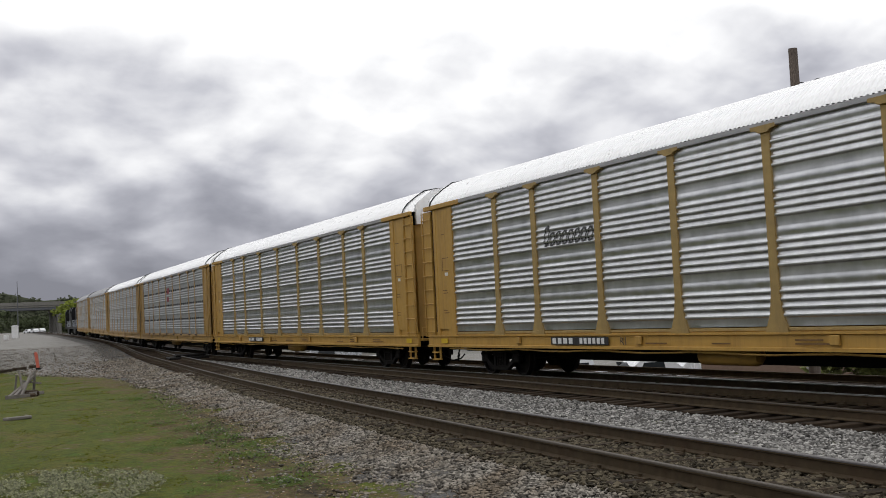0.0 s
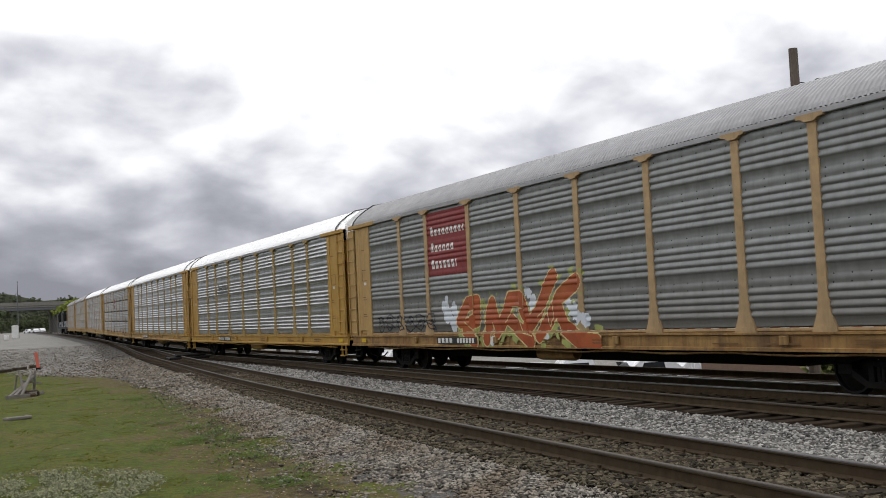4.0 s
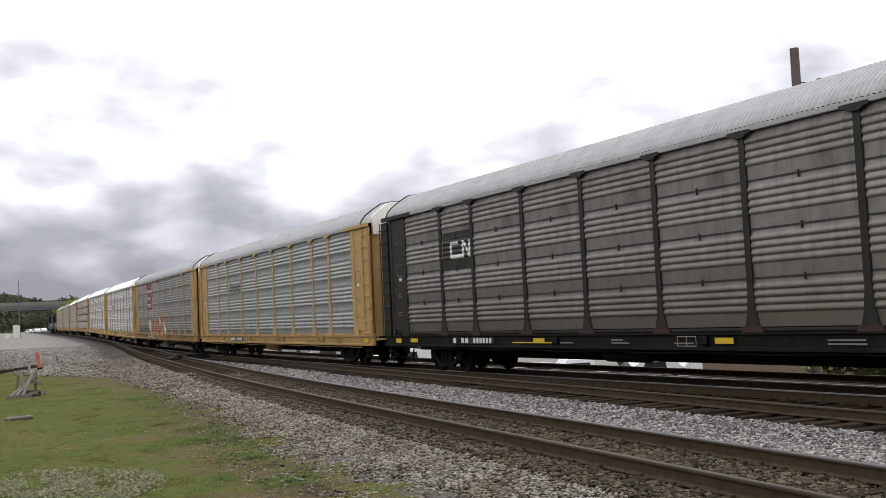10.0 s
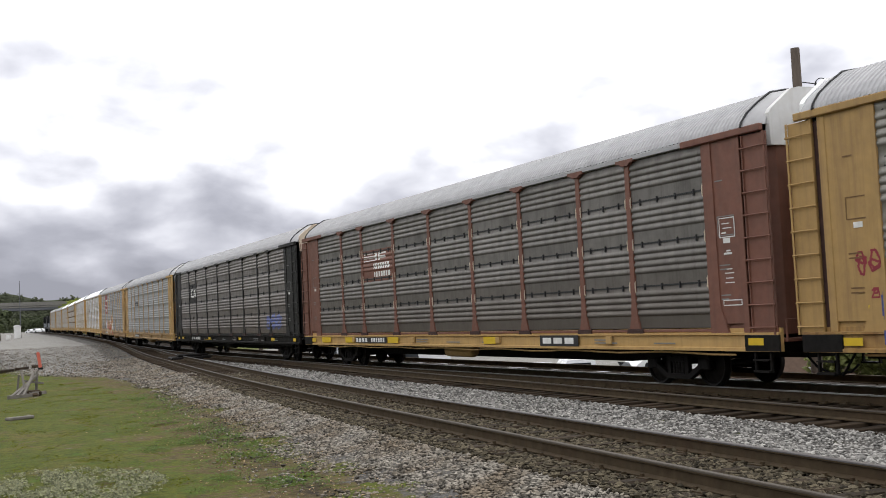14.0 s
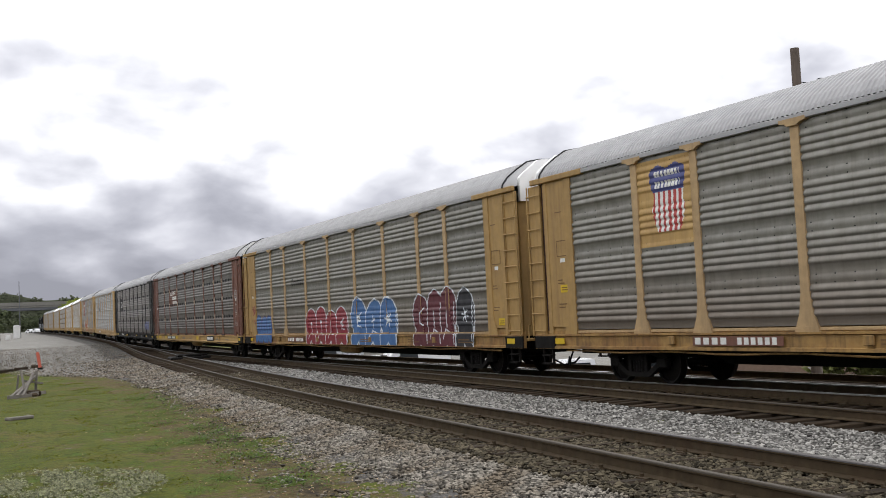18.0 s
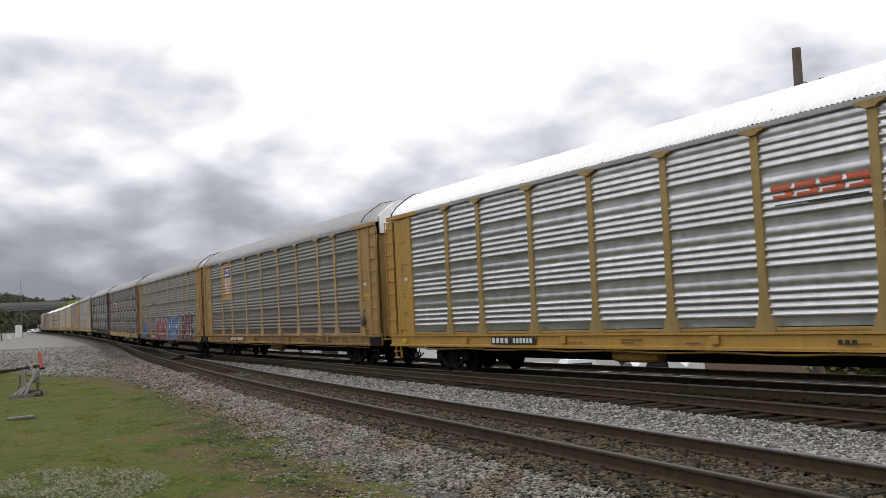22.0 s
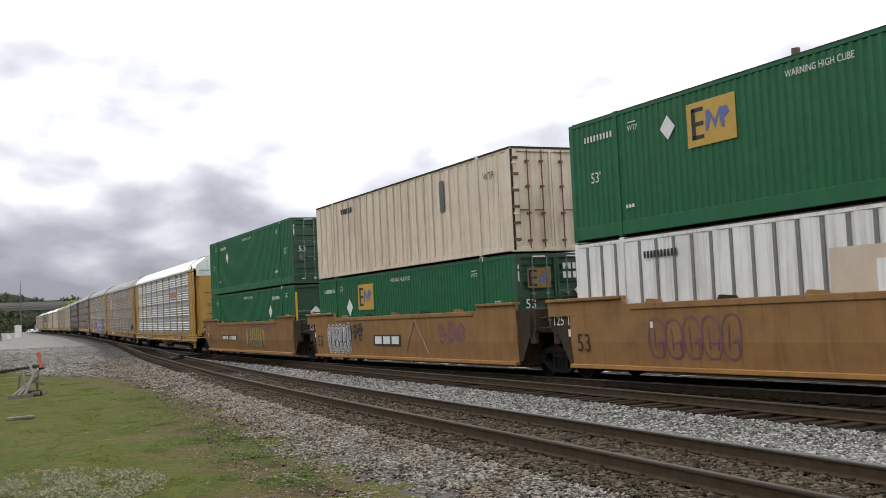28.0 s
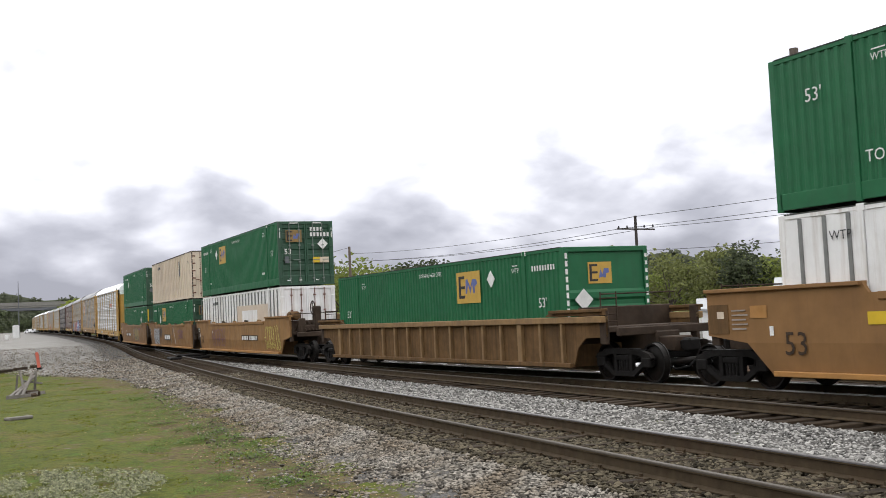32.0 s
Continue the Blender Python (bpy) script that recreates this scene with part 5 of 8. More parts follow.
            for k in (0.32, 0.78):
                def rod():
                    x = side * k
                    g = Geo().tube((x, -(HL + 0.012), 0.10), (x, -(HL + 0.012), BOX_H - 0.08), 0.019, 6)
                    for q in (0.3, 1.05, 1.8, 2.5):
                        g.box(x - 0.05, x + 0.05, -(HL + 0.034), -(HL - 0.06), q - 0.03, q + 0.03)
                    return g.box(x - 0.02, x + side * 0.3, -(HL + 0.04), -(HL + 0.015), 1.12, 1.16)
                part("locking_bar", rod, "bar_steel" if kind == "ribbed" else "brown", d, key=("rod", side, k, kind))
            if kind == "ribbed":
                part("reflector", lambda: Geo().box(side * 0.35, side * 0.75, -(HL + 0.008), -(HL - 0.04), BOX_H - 0.10, BOX_H - 0.06), "white_paint", d, key=("refl", side))
                part("reflector", lambda: Geo().box(side * (HW - 0.09), side * (HW - 0.05), -(HL + 0.008), -(HL - 0.04), BOX_H - 0.75, BOX_H - 0.3), "white_paint", d, key=("refl2", side))
    for s in (-1, 1):
        part("header", lambda: Geo().box(-HW + 0.1, HW - 0.1, s * (HL - 0.12), s * (HL - 0.006), BOX_H - 0.13, BOX_H - 0.002, 0.01), end_steel, c, key=("boxhead", s))
        part("end_sill", lambda: Geo().box(-HW + 0.1, HW - 0.1, s * (HL - 0.12), s * (HL - 0.006), 0, 0.14, 0.01), end_steel, c, key=("boxsill", s))
    MOVING.append((c, place, 9.6, z))
    return c


NEAR = -HW - 0.008


def gold_sign(parent, y, z, w=1.42, h=1.12):
    s = part("sign", bar(y, y - w, z, z + h, NEAR), "gold_sign", parent, "gold square with a dark border shape and a blue mark")
    x = NEAR - 0.006
    k = w / 1.42
    g = Geo().box(x, x + 0.005, y - 0.14 * k, y - 0.26 * k, z + 0.16 * h, z + 0.86 * h)
    for a in (0.16, 0.46, 0.78):
        g.box(x, x + 0.005, y - 0.14 * k, y - 0.50 * k, z + a * h, z + (a + 0.09) * h)
    part("mark_dark", g, "black_paint", s)
    part("mark_blue", Geo().prism([(y - 0.55 * k, z + 0.30 * h), (y - 0.62 * k, z + 0.30 * h), (y - 0.72 * k, z + 0.6 * h), (y - 0.84 * k, z + 0.3 * h), (y - 0.95 * k, z + 0.62 * h),
                                   (y - 1.02 * k, z + 0.3 * h), (y - 1.1 * k, z + 0.3 * h), (y - 1.1 * k, z + 0.5 * h), (y - 1.26 * k, z + 0.6 * h), (y - 1.2 * k, z + 0.74 * h), (y - 0.98 * k, z + 0.76 * h),
                                   (y - 0.84 * k, z + 0.5 * h), (y - 0.68 * k, z + 0.76 * h), (y - 0.58 * k, z + 0.76 * h)], "x", x, x + 0.005), "sign_blue", s)


def end_gold_sign(parent, x, z, y, w=0.75, h=0.55, tone="gold_dim"):
    s = part("end_sign", Geo().box(x, x + w, y - 0.004, y, z, z + h), tone, parent, "small gold square sign")
    g = Geo().box(x + 0.06 * w, x + 0.16 * w, y - 0.008, y - 0.004, z + 0.1 * h, z + 0.9 * h)
    for a in (0.1, 0.46, 0.8):
        g.box(x + 0.06 * w, x + 0.40 * w, y - 0.008, y - 0.004, z + a * h, z + (a + 0.1) * h)
    part("mark_dark", g, "black_paint", s)
    part("mark_blue", Geo().prism([(x + 0.45 * w, z + 0.25 * h), (x + 0.52 * w, z + 0.7 * h), (x + 0.6 * w, z + 0.4 * h), (x + 0.68 * w, z + 0.7 * h), (x + 0.88 * w, z + 0.7 * h), (x + 0.88 * w, z + 0.5 * h), (x + 0.76 * w, z + 0.45 * h), (x + 0.74 * w, z + 0.25 * h), (x + 0.6 * w, z + 0.3 * h)], "y", y - 0.008, y - 0.004), "sign_blue", s)


def diamond(parent, y, z, r=0.3):
    part("placard", strip([(y - r * 0.95, z), (y, z + r), (y + r * 0.95, z), (y, z - r)], NEAR), "white_paint", parent, "white diamond placard")


def end_diamond(parent, x, z, y, r=0.25):
    part("placard", Geo().prism([(x - r, z), (x, z + r), (x + r, z), (x, z - r)], "y", y - 0.004, y), "white_paint", parent, "white diamond placard")


def number_bars(parent, y, z, h, w, count, x, mat="white_paint", gap=0.35, lean=0.0):
    """Numbers that stay unread: a row of plain bars, upright or leaning."""
    g = Geo()
    step = w / count
    for k in range(count):
        a, b = y - k * step, y - k * step - step * (1 - gap)
        g.prism([(a, z), (b, z), (b - lean * h, z + h), (a - lean * h, z + h)], "x", x, x + 0.004)
    tagged(part("number_stencil", g, mat, parent), kind="stuff")


def side_word(parent, text, size, y, z, x=NEAR, mat="white_paint", stretch=1.0):
    part("lettering", word_side(text, size, y, z, x, stretch), mat, parent)


def weight_mark(parent, y, z):
    part("lettering", word_side("WTP", 0.18, y - 0.1, z, NEAR), "white_paint", parent)
    part("overline", bar(y - 0.13, y - 0.42, z + 0.18, z + 0.205, NEAR), "white_paint", parent)


# ---------------------------------------------------------------- rolling stock: well cars


WELL_END = 8.22


CREASE, LEAN = 0.96, 0.1


def well_side_geo(sign, a, b, ribbed):
    """Side of the well. a, b: front and rear ends; an outer end reaches past the well and slopes up over its truck."""
    x0, x1 = sign * 1.36, sign * 1.45
    g = Geo()
    if not ribbed:
        def outline(e, way, lower):
            if abs(e) < 9:
                p = [(e, 0.33), (e, CREASE)] if lower else [(e, CREASE), (e, 1.83)]
            else:
                q = WELL_END + 0.72
                p = [(way * (q - 0.62), 0.33), (way * (q - 0.24), 0.72), (way * q, CREASE)] if lower else [(way * q, CREASE), (e, 1.1), (e, 1.83)]
            return p if way > 0 else p[::-1]
        # below the crease the plate leans in towards the floor
        g.prism(outline(a, 1, True) + outline(b, -1, True), "x", x0, x1)
        g.v = [(x - sign * LEAN * (CREASE - z) if abs(x) > 1.44 else x, y, z) for x, y, z in g.v]
        g.prism(outline(a, 1, False) + outline(b, -1, False), "x", x0, x1)
        g.box(sign * 1.33, sign * 1.49, 5.7, -5.7, 1.70, 1.84, 0.015)
    else:
        g.prism([(a, 1.08), (a - 0.9, 1.05), (a - 1.25, 0.8), (a - 1.45, 0.35), (b + 1.45, 0.35), (b + 1.25, 0.8), (b + 0.9, 1.05), (b, 1.08), (b, 1.5), (a, 1.5)], "x", sign * 1.33, sign * 1.38)
        g.box(sign * 1.33, sign * 1.50, a - 1.45, b + 1.45, 0.33, 0.44, 0.012)
    return g


def end_section_geo(sign, way):
    """Inset end of an inner well side, with its arch over the shared truck."""
    e = WELL_END
    return Geo().prism([(way * e, 0.38), (way * (e + 0.18), 0.45), (way * (e + 0.55), 1.0), (way * (e + 0.95), 1.25), (way * (e + 0.95), 1.80), (way * e, 1.80)], "x", sign * 1.28, sign * 1.40)


def well_end_cap_geo(sign, a, way, ribbed):
    """Raised guide at the end of the well side."""
    z = 2.02 if not ribbed else 1.74
    far = a if ribbed or abs(a) > 9 else way * (WELL_END + (1.0 if way > 0 else 0.0))
    near = way * 5.75 if not ribbed else a - way * 2.6
    g = Geo().prism([(far, 1.6), (far, z - 0.02), (near + way * 0.3, z), (near, 1.6)], "x", sign * 1.37, sign * 1.455)
    return g.box(sign * 1.30, sign * 1.54, far, near + way * 0.3, z - 0.06, z + 0.015, 0.01)


def well_rib_geo(sign, half):
    return Geo().box(sign * 1.375, sign * 1.485, -half, half, 0.42, 1.44, 0.012)


def well_end_geo(e, way):
    """End frame and walkway over the truck; way points away from the well."""
    g = Geo().box(-1.36, 1.36, e - way * 1.2, e - way * 1.05, 0.9, 1.8, 0.02)
    g.box(-1.36, 1.36, e - way * 1.1, e, 1.18, 1.32, 0.02).box(-0.35, 0.35, e - way * 0.9, e + way * 0.55, 0.72, 1.18, 0.03)
    g.box(-1.40, -1.28, e - way * 0.25, e, 0.9, 1.75, 0.02).box(1.28, 1.40, e - way * 0.25, e, 0.9, 1.75, 0.02)
    return g


def grab_geo(e, way):
    g = Geo()
    for z in (1.45, 1.62, 1.8, 2.0):
        g.tube((-1.30, e, z), (-0.85, e + way * 0.12, z), 0.015, 5)
    for x in (-1.3, -0.85):
        g.tube((x, e + way * 0.06, 1.2), (x, e + way * 0.06, 2.15), 0.018, 5)
    g.tube((-1.3, e + way * 0.06, 2.1), (0.9, e + way * 0.06, 2.1), 0.018, 5)
    return g


def brake_gear_geo(e, way):
    """Hand-brake wheel, air reservoir and valves on the end platform."""
    g = Geo()
    c = Vector((-0.55, e + way * 0.25, 2.32))
    ring = [c + Vector((0.0, 0.30 * math.cos(0.5236 * i), 0.30 * math.sin(0.5236 * i))) for i in range(13)]
    g.path(ring, 0.025)
    for i in (0, 3, 6, 9):
        g.tube(c, ring[i], 0.015)
    g.box(-0.5, -0.2, e - way * 0.05, e + way * 0.35, 1.3, 2.4, 0.05)
    g.box(-1.1, -0.4, e - way * 0.5, e + way * 0.3, 1.3, 1.6, 0.06).box(-1.15, -0.9, e, e + way * 0.3, 1.25, 1.9, 0.04)
    for k in range(4):
        g.path([(-1.2 + 0.2 * k, e - way * 0.4, 1.3), (-1.1 + 0.2 * k, e, 1.75), (-0.9 + 0.15 * k, e + way * 0.4, 1.35)], 0.03, 5)
    return g


def reservoir_geo(e, way):
    return Geo().lathe([(-0.55, 0), (-0.52, 0.16), (-0.45, 0.2), (0.45, 0.2), (0.52, 0.16), (0.55, 0)], (-0.95, e - way * 0.65, 2.02), "y", 14)


def well_car(place, a, b, paint, label, ribbed=False, trucks=(), couple=(), gear=False, ends=(True, True)):
    """a, b: front and rear ends of the sides, from the car's middle."""
    car = thing("well_car", label, "freight car", "container well cars of the train")
    for sign in (-1, 1):
        part("side_sill", well_side_geo(sign, a, b, ribbed), paint, car)
        if not ribbed:
            for k in range(5):
                clip = part("side_clip", lambda: Geo().prism([(-0.28, 1.83), (0.28, 1.83), (0.22, 1.93), (-0.22, 1.90)], "x", sign * 1.36, sign * 1.44), "well_dark" if k % 2 else paint, car, key=("clip", sign, k % 2))
                clip.location = (0, 4.9 - 2.4 * k, 0)
            part("bottom_flange", Geo().box(sign * 1.36, sign * 1.52, WELL_END, -WELL_END, 0.33, 0.43, 0.012), "well_lip", car, "orange bottom flange")
        for e, way in ((a, 1), (b, -1)):
            if not ribbed and abs(e) < 9:
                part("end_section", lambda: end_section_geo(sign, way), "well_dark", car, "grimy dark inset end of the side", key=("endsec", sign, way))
        part("end_guide", well_end_cap_geo(sign, a, 1, ribbed), paint, car)
        part("end_guide", well_end_cap_geo(sign, b, -1, ribbed), paint, car)
        if ribbed:
            part("top_rail", Geo().box(sign * 1.30, sign * 1.52, a, b, 1.42, 1.58, 0.015), "rib_tan", car)
            for k in range(16):
                wide = k in (0, 13)
                part("rib", lambda: well_rib_geo(sign, 0.11 if wide else 0.05), "rib_tan", car, key=("wellrib", sign, wide)).location = (0, 7.68 - 1.05 * k, 0)
    part("well_floor", Geo().box(-1.36, 1.36, 8.2, -8.2, 0.33, 0.43).box(-1.3, 1.3, 8.1, 8.25, 0.4, 1.3).box(-1.3, 1.3, -8.1, -8.25, 0.4, 1.3), "rust_old", car)
    for e, way in ((a, 1), (b, -1)):
        q = e if abs(e) > 9 else way * 9.1
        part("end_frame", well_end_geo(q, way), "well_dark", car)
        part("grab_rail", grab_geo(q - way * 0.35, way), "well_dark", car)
    for y in trucks:
        truck(car, y)
    for e, way in couple:
        part("draft_sill", Geo().box(-0.28, 0.28, e, e + way * 1.1, 0.7, 1.05, 0.03).box(-1.35, 1.35, e + way * 0.35, e + way * 0.5, 1.1, 1.3, 0.02), "well_dark", car)
        coupler(car, e + way * 0.7, way)
    if gear:
        part("brake_gear", brake_gear_geo(b - 0.3, -1), "well_dark", car, "tangled grimy brake gear with a hand wheel")
        part("air_reservoir", reservoir_geo(b + 0.35, -1), "rust_old", car, smooth=True)
    MOVING.append((car, place, 8.5, 0.0))
    return car


def smooth_surface(y, z, dense=False):
    return -1.462 + LEAN * max(0.0, CREASE - z) if z < 1.69 and z > 0.44 else -1.532


# ---------------------------------------------------------------- locomotives


def locomotive(place, label):
    loco = thing("locomotive", label, "locomotive", "locomotives of the train")
    part("frame", Geo().box(-1.45, 1.45, -10.9, 10.9, 1.1, 1.5, 0.03), "loco", loco)
    part("hood", Geo().prism([(-0.95, 1.5), (0.95, 1.5), (0.95, 4.3), (0.75, 4.6), (-0.75, 4.6), (-0.95, 4.3)], "y", -10.2, 5.6), "loco", loco)
    part("radiator", Geo().prism([(-1.5, 3.9), (-1.2, 4.75), (1.2, 4.75), (1.5, 3.9), (0.95, 3.6), (-0.95, 3.6)], "y", -9.6, -6.3), "loco", loco)
    cab = part("cab", Geo().prism([(-1.5, 1.5), (1.5, 1.5), (1.5, 4.1), (1.2, 4.65), (-1.2, 4.65), (-1.5, 4.1)], "y", 5.6, 8.4), "loco", loco)
    for y in (6.2, 7.2):
        part("window", Geo().box(-1.51, -1.495, y, y + 0.7, 3.1, 3.9), "glass", cab)
    part("nose", Geo().prism([(8.4, 1.5), (10.2, 1.5), (10.2, 2.9), (9.6, 3.2), (8.4, 3.3)], "x", -0.9, 0.9), "loco", loco)
    part("fuel_tank", Geo().box(-1.35, 1.35, -3.2, 3.2, 0.35, 1.1, 0.1), "loco", loco)
    rails = Geo()
    for y in range(-10, 9, 2):
        rails.tube((-1.42, y, 1.5), (-1.42, y, 2.5), 0.02, 5)
    rails.tube((-1.42, -10, 2.5), (-1.42, 8, 2.5), 0.02, 5)
    part("handrail", rails, "spray_white", loco)
    for y in (-7.2, 7.2):
        truck(loco, y, 1.4)
    for s in (-1, 1):
        coupler(loco, s * 10.7, s)
    MOVING.append((loco, place, 7.2))
    return loco

# ---------------------------------------------------------------- the train, from its head
for _p in (434.6, 412.4):
    locomotive(_p, "black diesel locomotive pulling the train away")
for _p, _steel, _roof in ((387.4, "grey", "roof_grey"), (359.2, "grey", "roof_grey"), (331.0, "grey", "roof_white")):
    auto_rack(_p, "yellow auto rack car with dull grey corrugated sides", _steel, "yellow", _roof, post="post_tan")
car_a1 = auto_rack(302.8, "yellow auto rack car with dark-seamed grey sheet sides", "grey", "yellow", "roof_white", dense=True, post="post_tan")
part("emblem", bar(0.9, 0.0, 3.9, 4.3, -1.46), "spray_crimson", car_a1, "small faded red emblem")
part("emblem", bar(0.9, 0.0, 3.4, 3.7, -1.46), "spray_crimson", car_a1)
car_a = auto_rack(274.55, "yellow auto rack car with bright silver corrugated sides", "silver", "yellow_new", "roof_white", post="post_gold")
car_b = auto_rack(246.36, "yellow auto rack car with bright silver sides and black mark", "silver", "yellow_new", "roof_white", post="post_gold")
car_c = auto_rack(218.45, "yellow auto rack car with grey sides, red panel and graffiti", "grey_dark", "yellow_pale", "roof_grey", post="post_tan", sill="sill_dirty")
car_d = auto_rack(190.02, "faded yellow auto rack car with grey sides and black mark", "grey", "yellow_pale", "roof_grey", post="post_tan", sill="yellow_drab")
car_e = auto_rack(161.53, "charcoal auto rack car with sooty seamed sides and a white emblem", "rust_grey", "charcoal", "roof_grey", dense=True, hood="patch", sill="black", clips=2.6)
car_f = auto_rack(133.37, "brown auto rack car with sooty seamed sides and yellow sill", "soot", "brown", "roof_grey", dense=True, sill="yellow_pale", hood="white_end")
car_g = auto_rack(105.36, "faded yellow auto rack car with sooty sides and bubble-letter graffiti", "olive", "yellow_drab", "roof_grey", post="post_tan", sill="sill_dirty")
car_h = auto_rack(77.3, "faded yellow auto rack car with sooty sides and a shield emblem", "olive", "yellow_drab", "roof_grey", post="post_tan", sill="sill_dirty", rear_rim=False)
car_i = auto_rack(49.0, "yellow auto rack car with bright silver sides and red-orange mark", "silver", "yellow_new", "roof_white", post="post_gold", rear_rim=False)

SILL_X = -(SIDE + 0.036)


def car_number(car, y, w, back="black_paint", ink="white_paint"):
    """Stencilled number on the sill: a dark plate with plain bars."""
    p = part("number_plate", bar(y, y - w, 0.90, 1.09, SILL_X), back, car, "dark stencil plate with pale bars")
    number_bars(p, y - 0.08, 0.925, 0.14, w * 0.40, 4, SILL_X - 0.006, ink)
    number_bars(p, y - w * 0.52, 0.925, 0.14, w * 0.44, 6, SILL_X - 0.006, ink)


def sill_marks(car, seed, ink="black_paint"):
    """Small data stencils, yellow labels and handholds along the sill and the end bays."""
    r = random.Random(seed)
    g = Geo()
    for y in (2.6, 0.4, -1.9, -6.2, -7.6, -9.9):
        for k in range(r.randint(1, 2)):
            g.box(SILL_X, SILL_X + 0.003, y, y - r.uniform(0.4, 1.0), 0.93 + 0.07 * k, 0.96 + 0.07 * k)
    tagged(part("data_stencil", g, ink, car), "tiny unread stencil lines", kind="stuff")
    for y in (12.75, -12.9) if car is not car_h else (12.75,):
        part("yellow_label", bar(y, y - 0.42, 0.92, 1.06, SILL_X - 0.002), "label_yellow", car, "bright yellow label")
    x = -(SIDE - 0.012)
    for y in (12.55, -12.15):
        q = Geo()
        for z in (4.2, 2.5, 2.42, 1.9, 1.82):
            q.box(x, x + 0.003, y, y - r.uniform(0.2, 0.34), z, z + 0.026)
        tagged(part("data_stencil", q, ink, car), kind="stuff")
        frame_ = Geo()
        for a, b, c, d in ((0, 0.5, 3.1, 3.12), (0, 0.5, 3.48, 3.5), (0, 0.02, 3.1, 3.5), (0.48, 0.5, 3.1, 3.5)):
            frame_.box(x, x + 0.003, y - a, y - b, c, d)
        part("card_frame", frame_, ink, car, "thin stencilled frame")
        part("card", bar(y - 0.15, y - 0.35, 2.95, 3.05, x), "white_paint", car, "small white route card")


for _n, _car in enumerate((car_a, car_b, car_c, car_d, car_e, car_f, car_g, car_h, car_i)):
    sill_marks(_car, _n, "rib_grey" if _car in (car_e, car_f) else "stencil_brown")
for _car, _y, _w in ((car_a, 6.5, 2.5), (car_b, 6.5, 2.5), (car_c, 6.55, 2.6), (car_d, 6.6, 2.5), (car_g, 6.8, 2.2), (car_h, 7.45, 2.6), (car_i, 6.6, 2.4)):
    car_number(_car, _y, _w, "brown" if _car in (car_g, car_h) else "black_paint")
car_number(car_e, 8.6, 2.6, "charcoal")
car_number(car_f, 7.95, 2.9)
side_word(car_b, "R1", 0.26, 3.55, 0.90, SILL_X, "black_paint")
part("service_badge", bar(-8.35, -9.0, 0.84, 1.12, SILL_X - 0.004), "black_paint", car_i, "black and white badge")
part("badge_mark", bar(-8.5, -8.62, 0.9, 1.06, SILL_X - 0.008).box(SILL_X - 0.008, SILL_X - 0.004, -8.5, -8.85, 0.9, 0.96), "white_paint", car_i)
part("dashes", Geo().box(SILL_X, SILL_X + 0.003, 5.0, 3.0, 0.93, 0.96), "label_yellow", car_e)
for _y in (11.6, 3.9, -3.2, -9.4):
    part("yellow_label", bar(_y, _y - 0.55, 0.94, 1.06, SILL_X - 0.002), "label_yellow", car_e, "bright yellow label")
for _y, _w in ((4.95, 0.9), (11.6, 1.0), (9.0, 0.8), (-2.0, 0.7)):
    part("yellow_label", bar(_y, _y - _w, 0.90, 1.10, SILL_X - 0.002), "label_yellow", car_f, "fresh yellow paint patch")
for _car in (car_f, car_g, car_h):
    for _s in (-1, 1):
        part("end_casting", lambda: Geo().box(-(SIDE - 0.02), -(SIDE + 0.036), _s * 12.78, _s * 13.74, 0.79, 1.125, 0.02), "black", _car, "sooty black casting at the end of the sill", key=("casting", _s))
part("owner_plate", bar(-5.1, -6.9, 0.86, 1.13, SILL_X - 0.003), "black_paint", car_f, "black plate with three white block shapes")
for _k in range(3):
    part("block_shape", Geo().box(SILL_X - 0.009, SILL_X - 0.004, -5.25 - 0.52 * _k, -5.65 - 0.52 * _k, 0.92, 1.07), "white_paint", car_f)
for _k in range(3):
    part("block_shape", Geo().box(SILL_X - 0.005, SILL_X, -5.3 - 0.42 * _k, -5.6 - 0.42 * _k, 0.95, 1.06), "brown", car_h)
    part("block_shape", Geo().box(SILL_X - 0.005, SILL_X, -6.1 - 0.16 * _k, -6.2 - 0.16 * _k, 0.93, 1.02), "black_paint", car_i)


def mark_rings(y0, y1, z0, z1, heights):
    """A word mark as plain leaning rings; heights are shares of the full height."""
    n = len(heights)
    w = (y0 - y1) / n

    def tone(y, z):
        q = y0 - y - 0.22 * (z - z0)
        k = int(q / w)
        if q < 0 or k >= n or z < z0:
            return None
        u, v = (q / w - k - 0.46) / 0.42, 2 * (z - z0) / (heights[k] * (z1 - z0)) - 1
        r = abs(u) ** 2.6 + abs(v) ** 2.6
        return "black_paint" if r < 1 and (abs(u) / 0.60) ** 2.6 + (abs(v) / 0.66) ** 2.6 > 1 else None
    return tone


for _car in (car_b, car_d):
    coat(_car, "word_mark", "black word mark drawn as plain leaning rings", 6.75, 4.4, 3.35, 3.98, mark_rings(6.72, 4.46, 3.38, 3.92, (1, .68, .68, .68, .68, .68, .68, .68)), step=0.018)
coat(car_g, "word_mark", "small black data block", 6.9, 4.4, 3.2, 3.75, mark_rings(6.2, 4.6, 3.3, 3.6, (1, .7, .7, .7, .7, .7)), step=0.02)


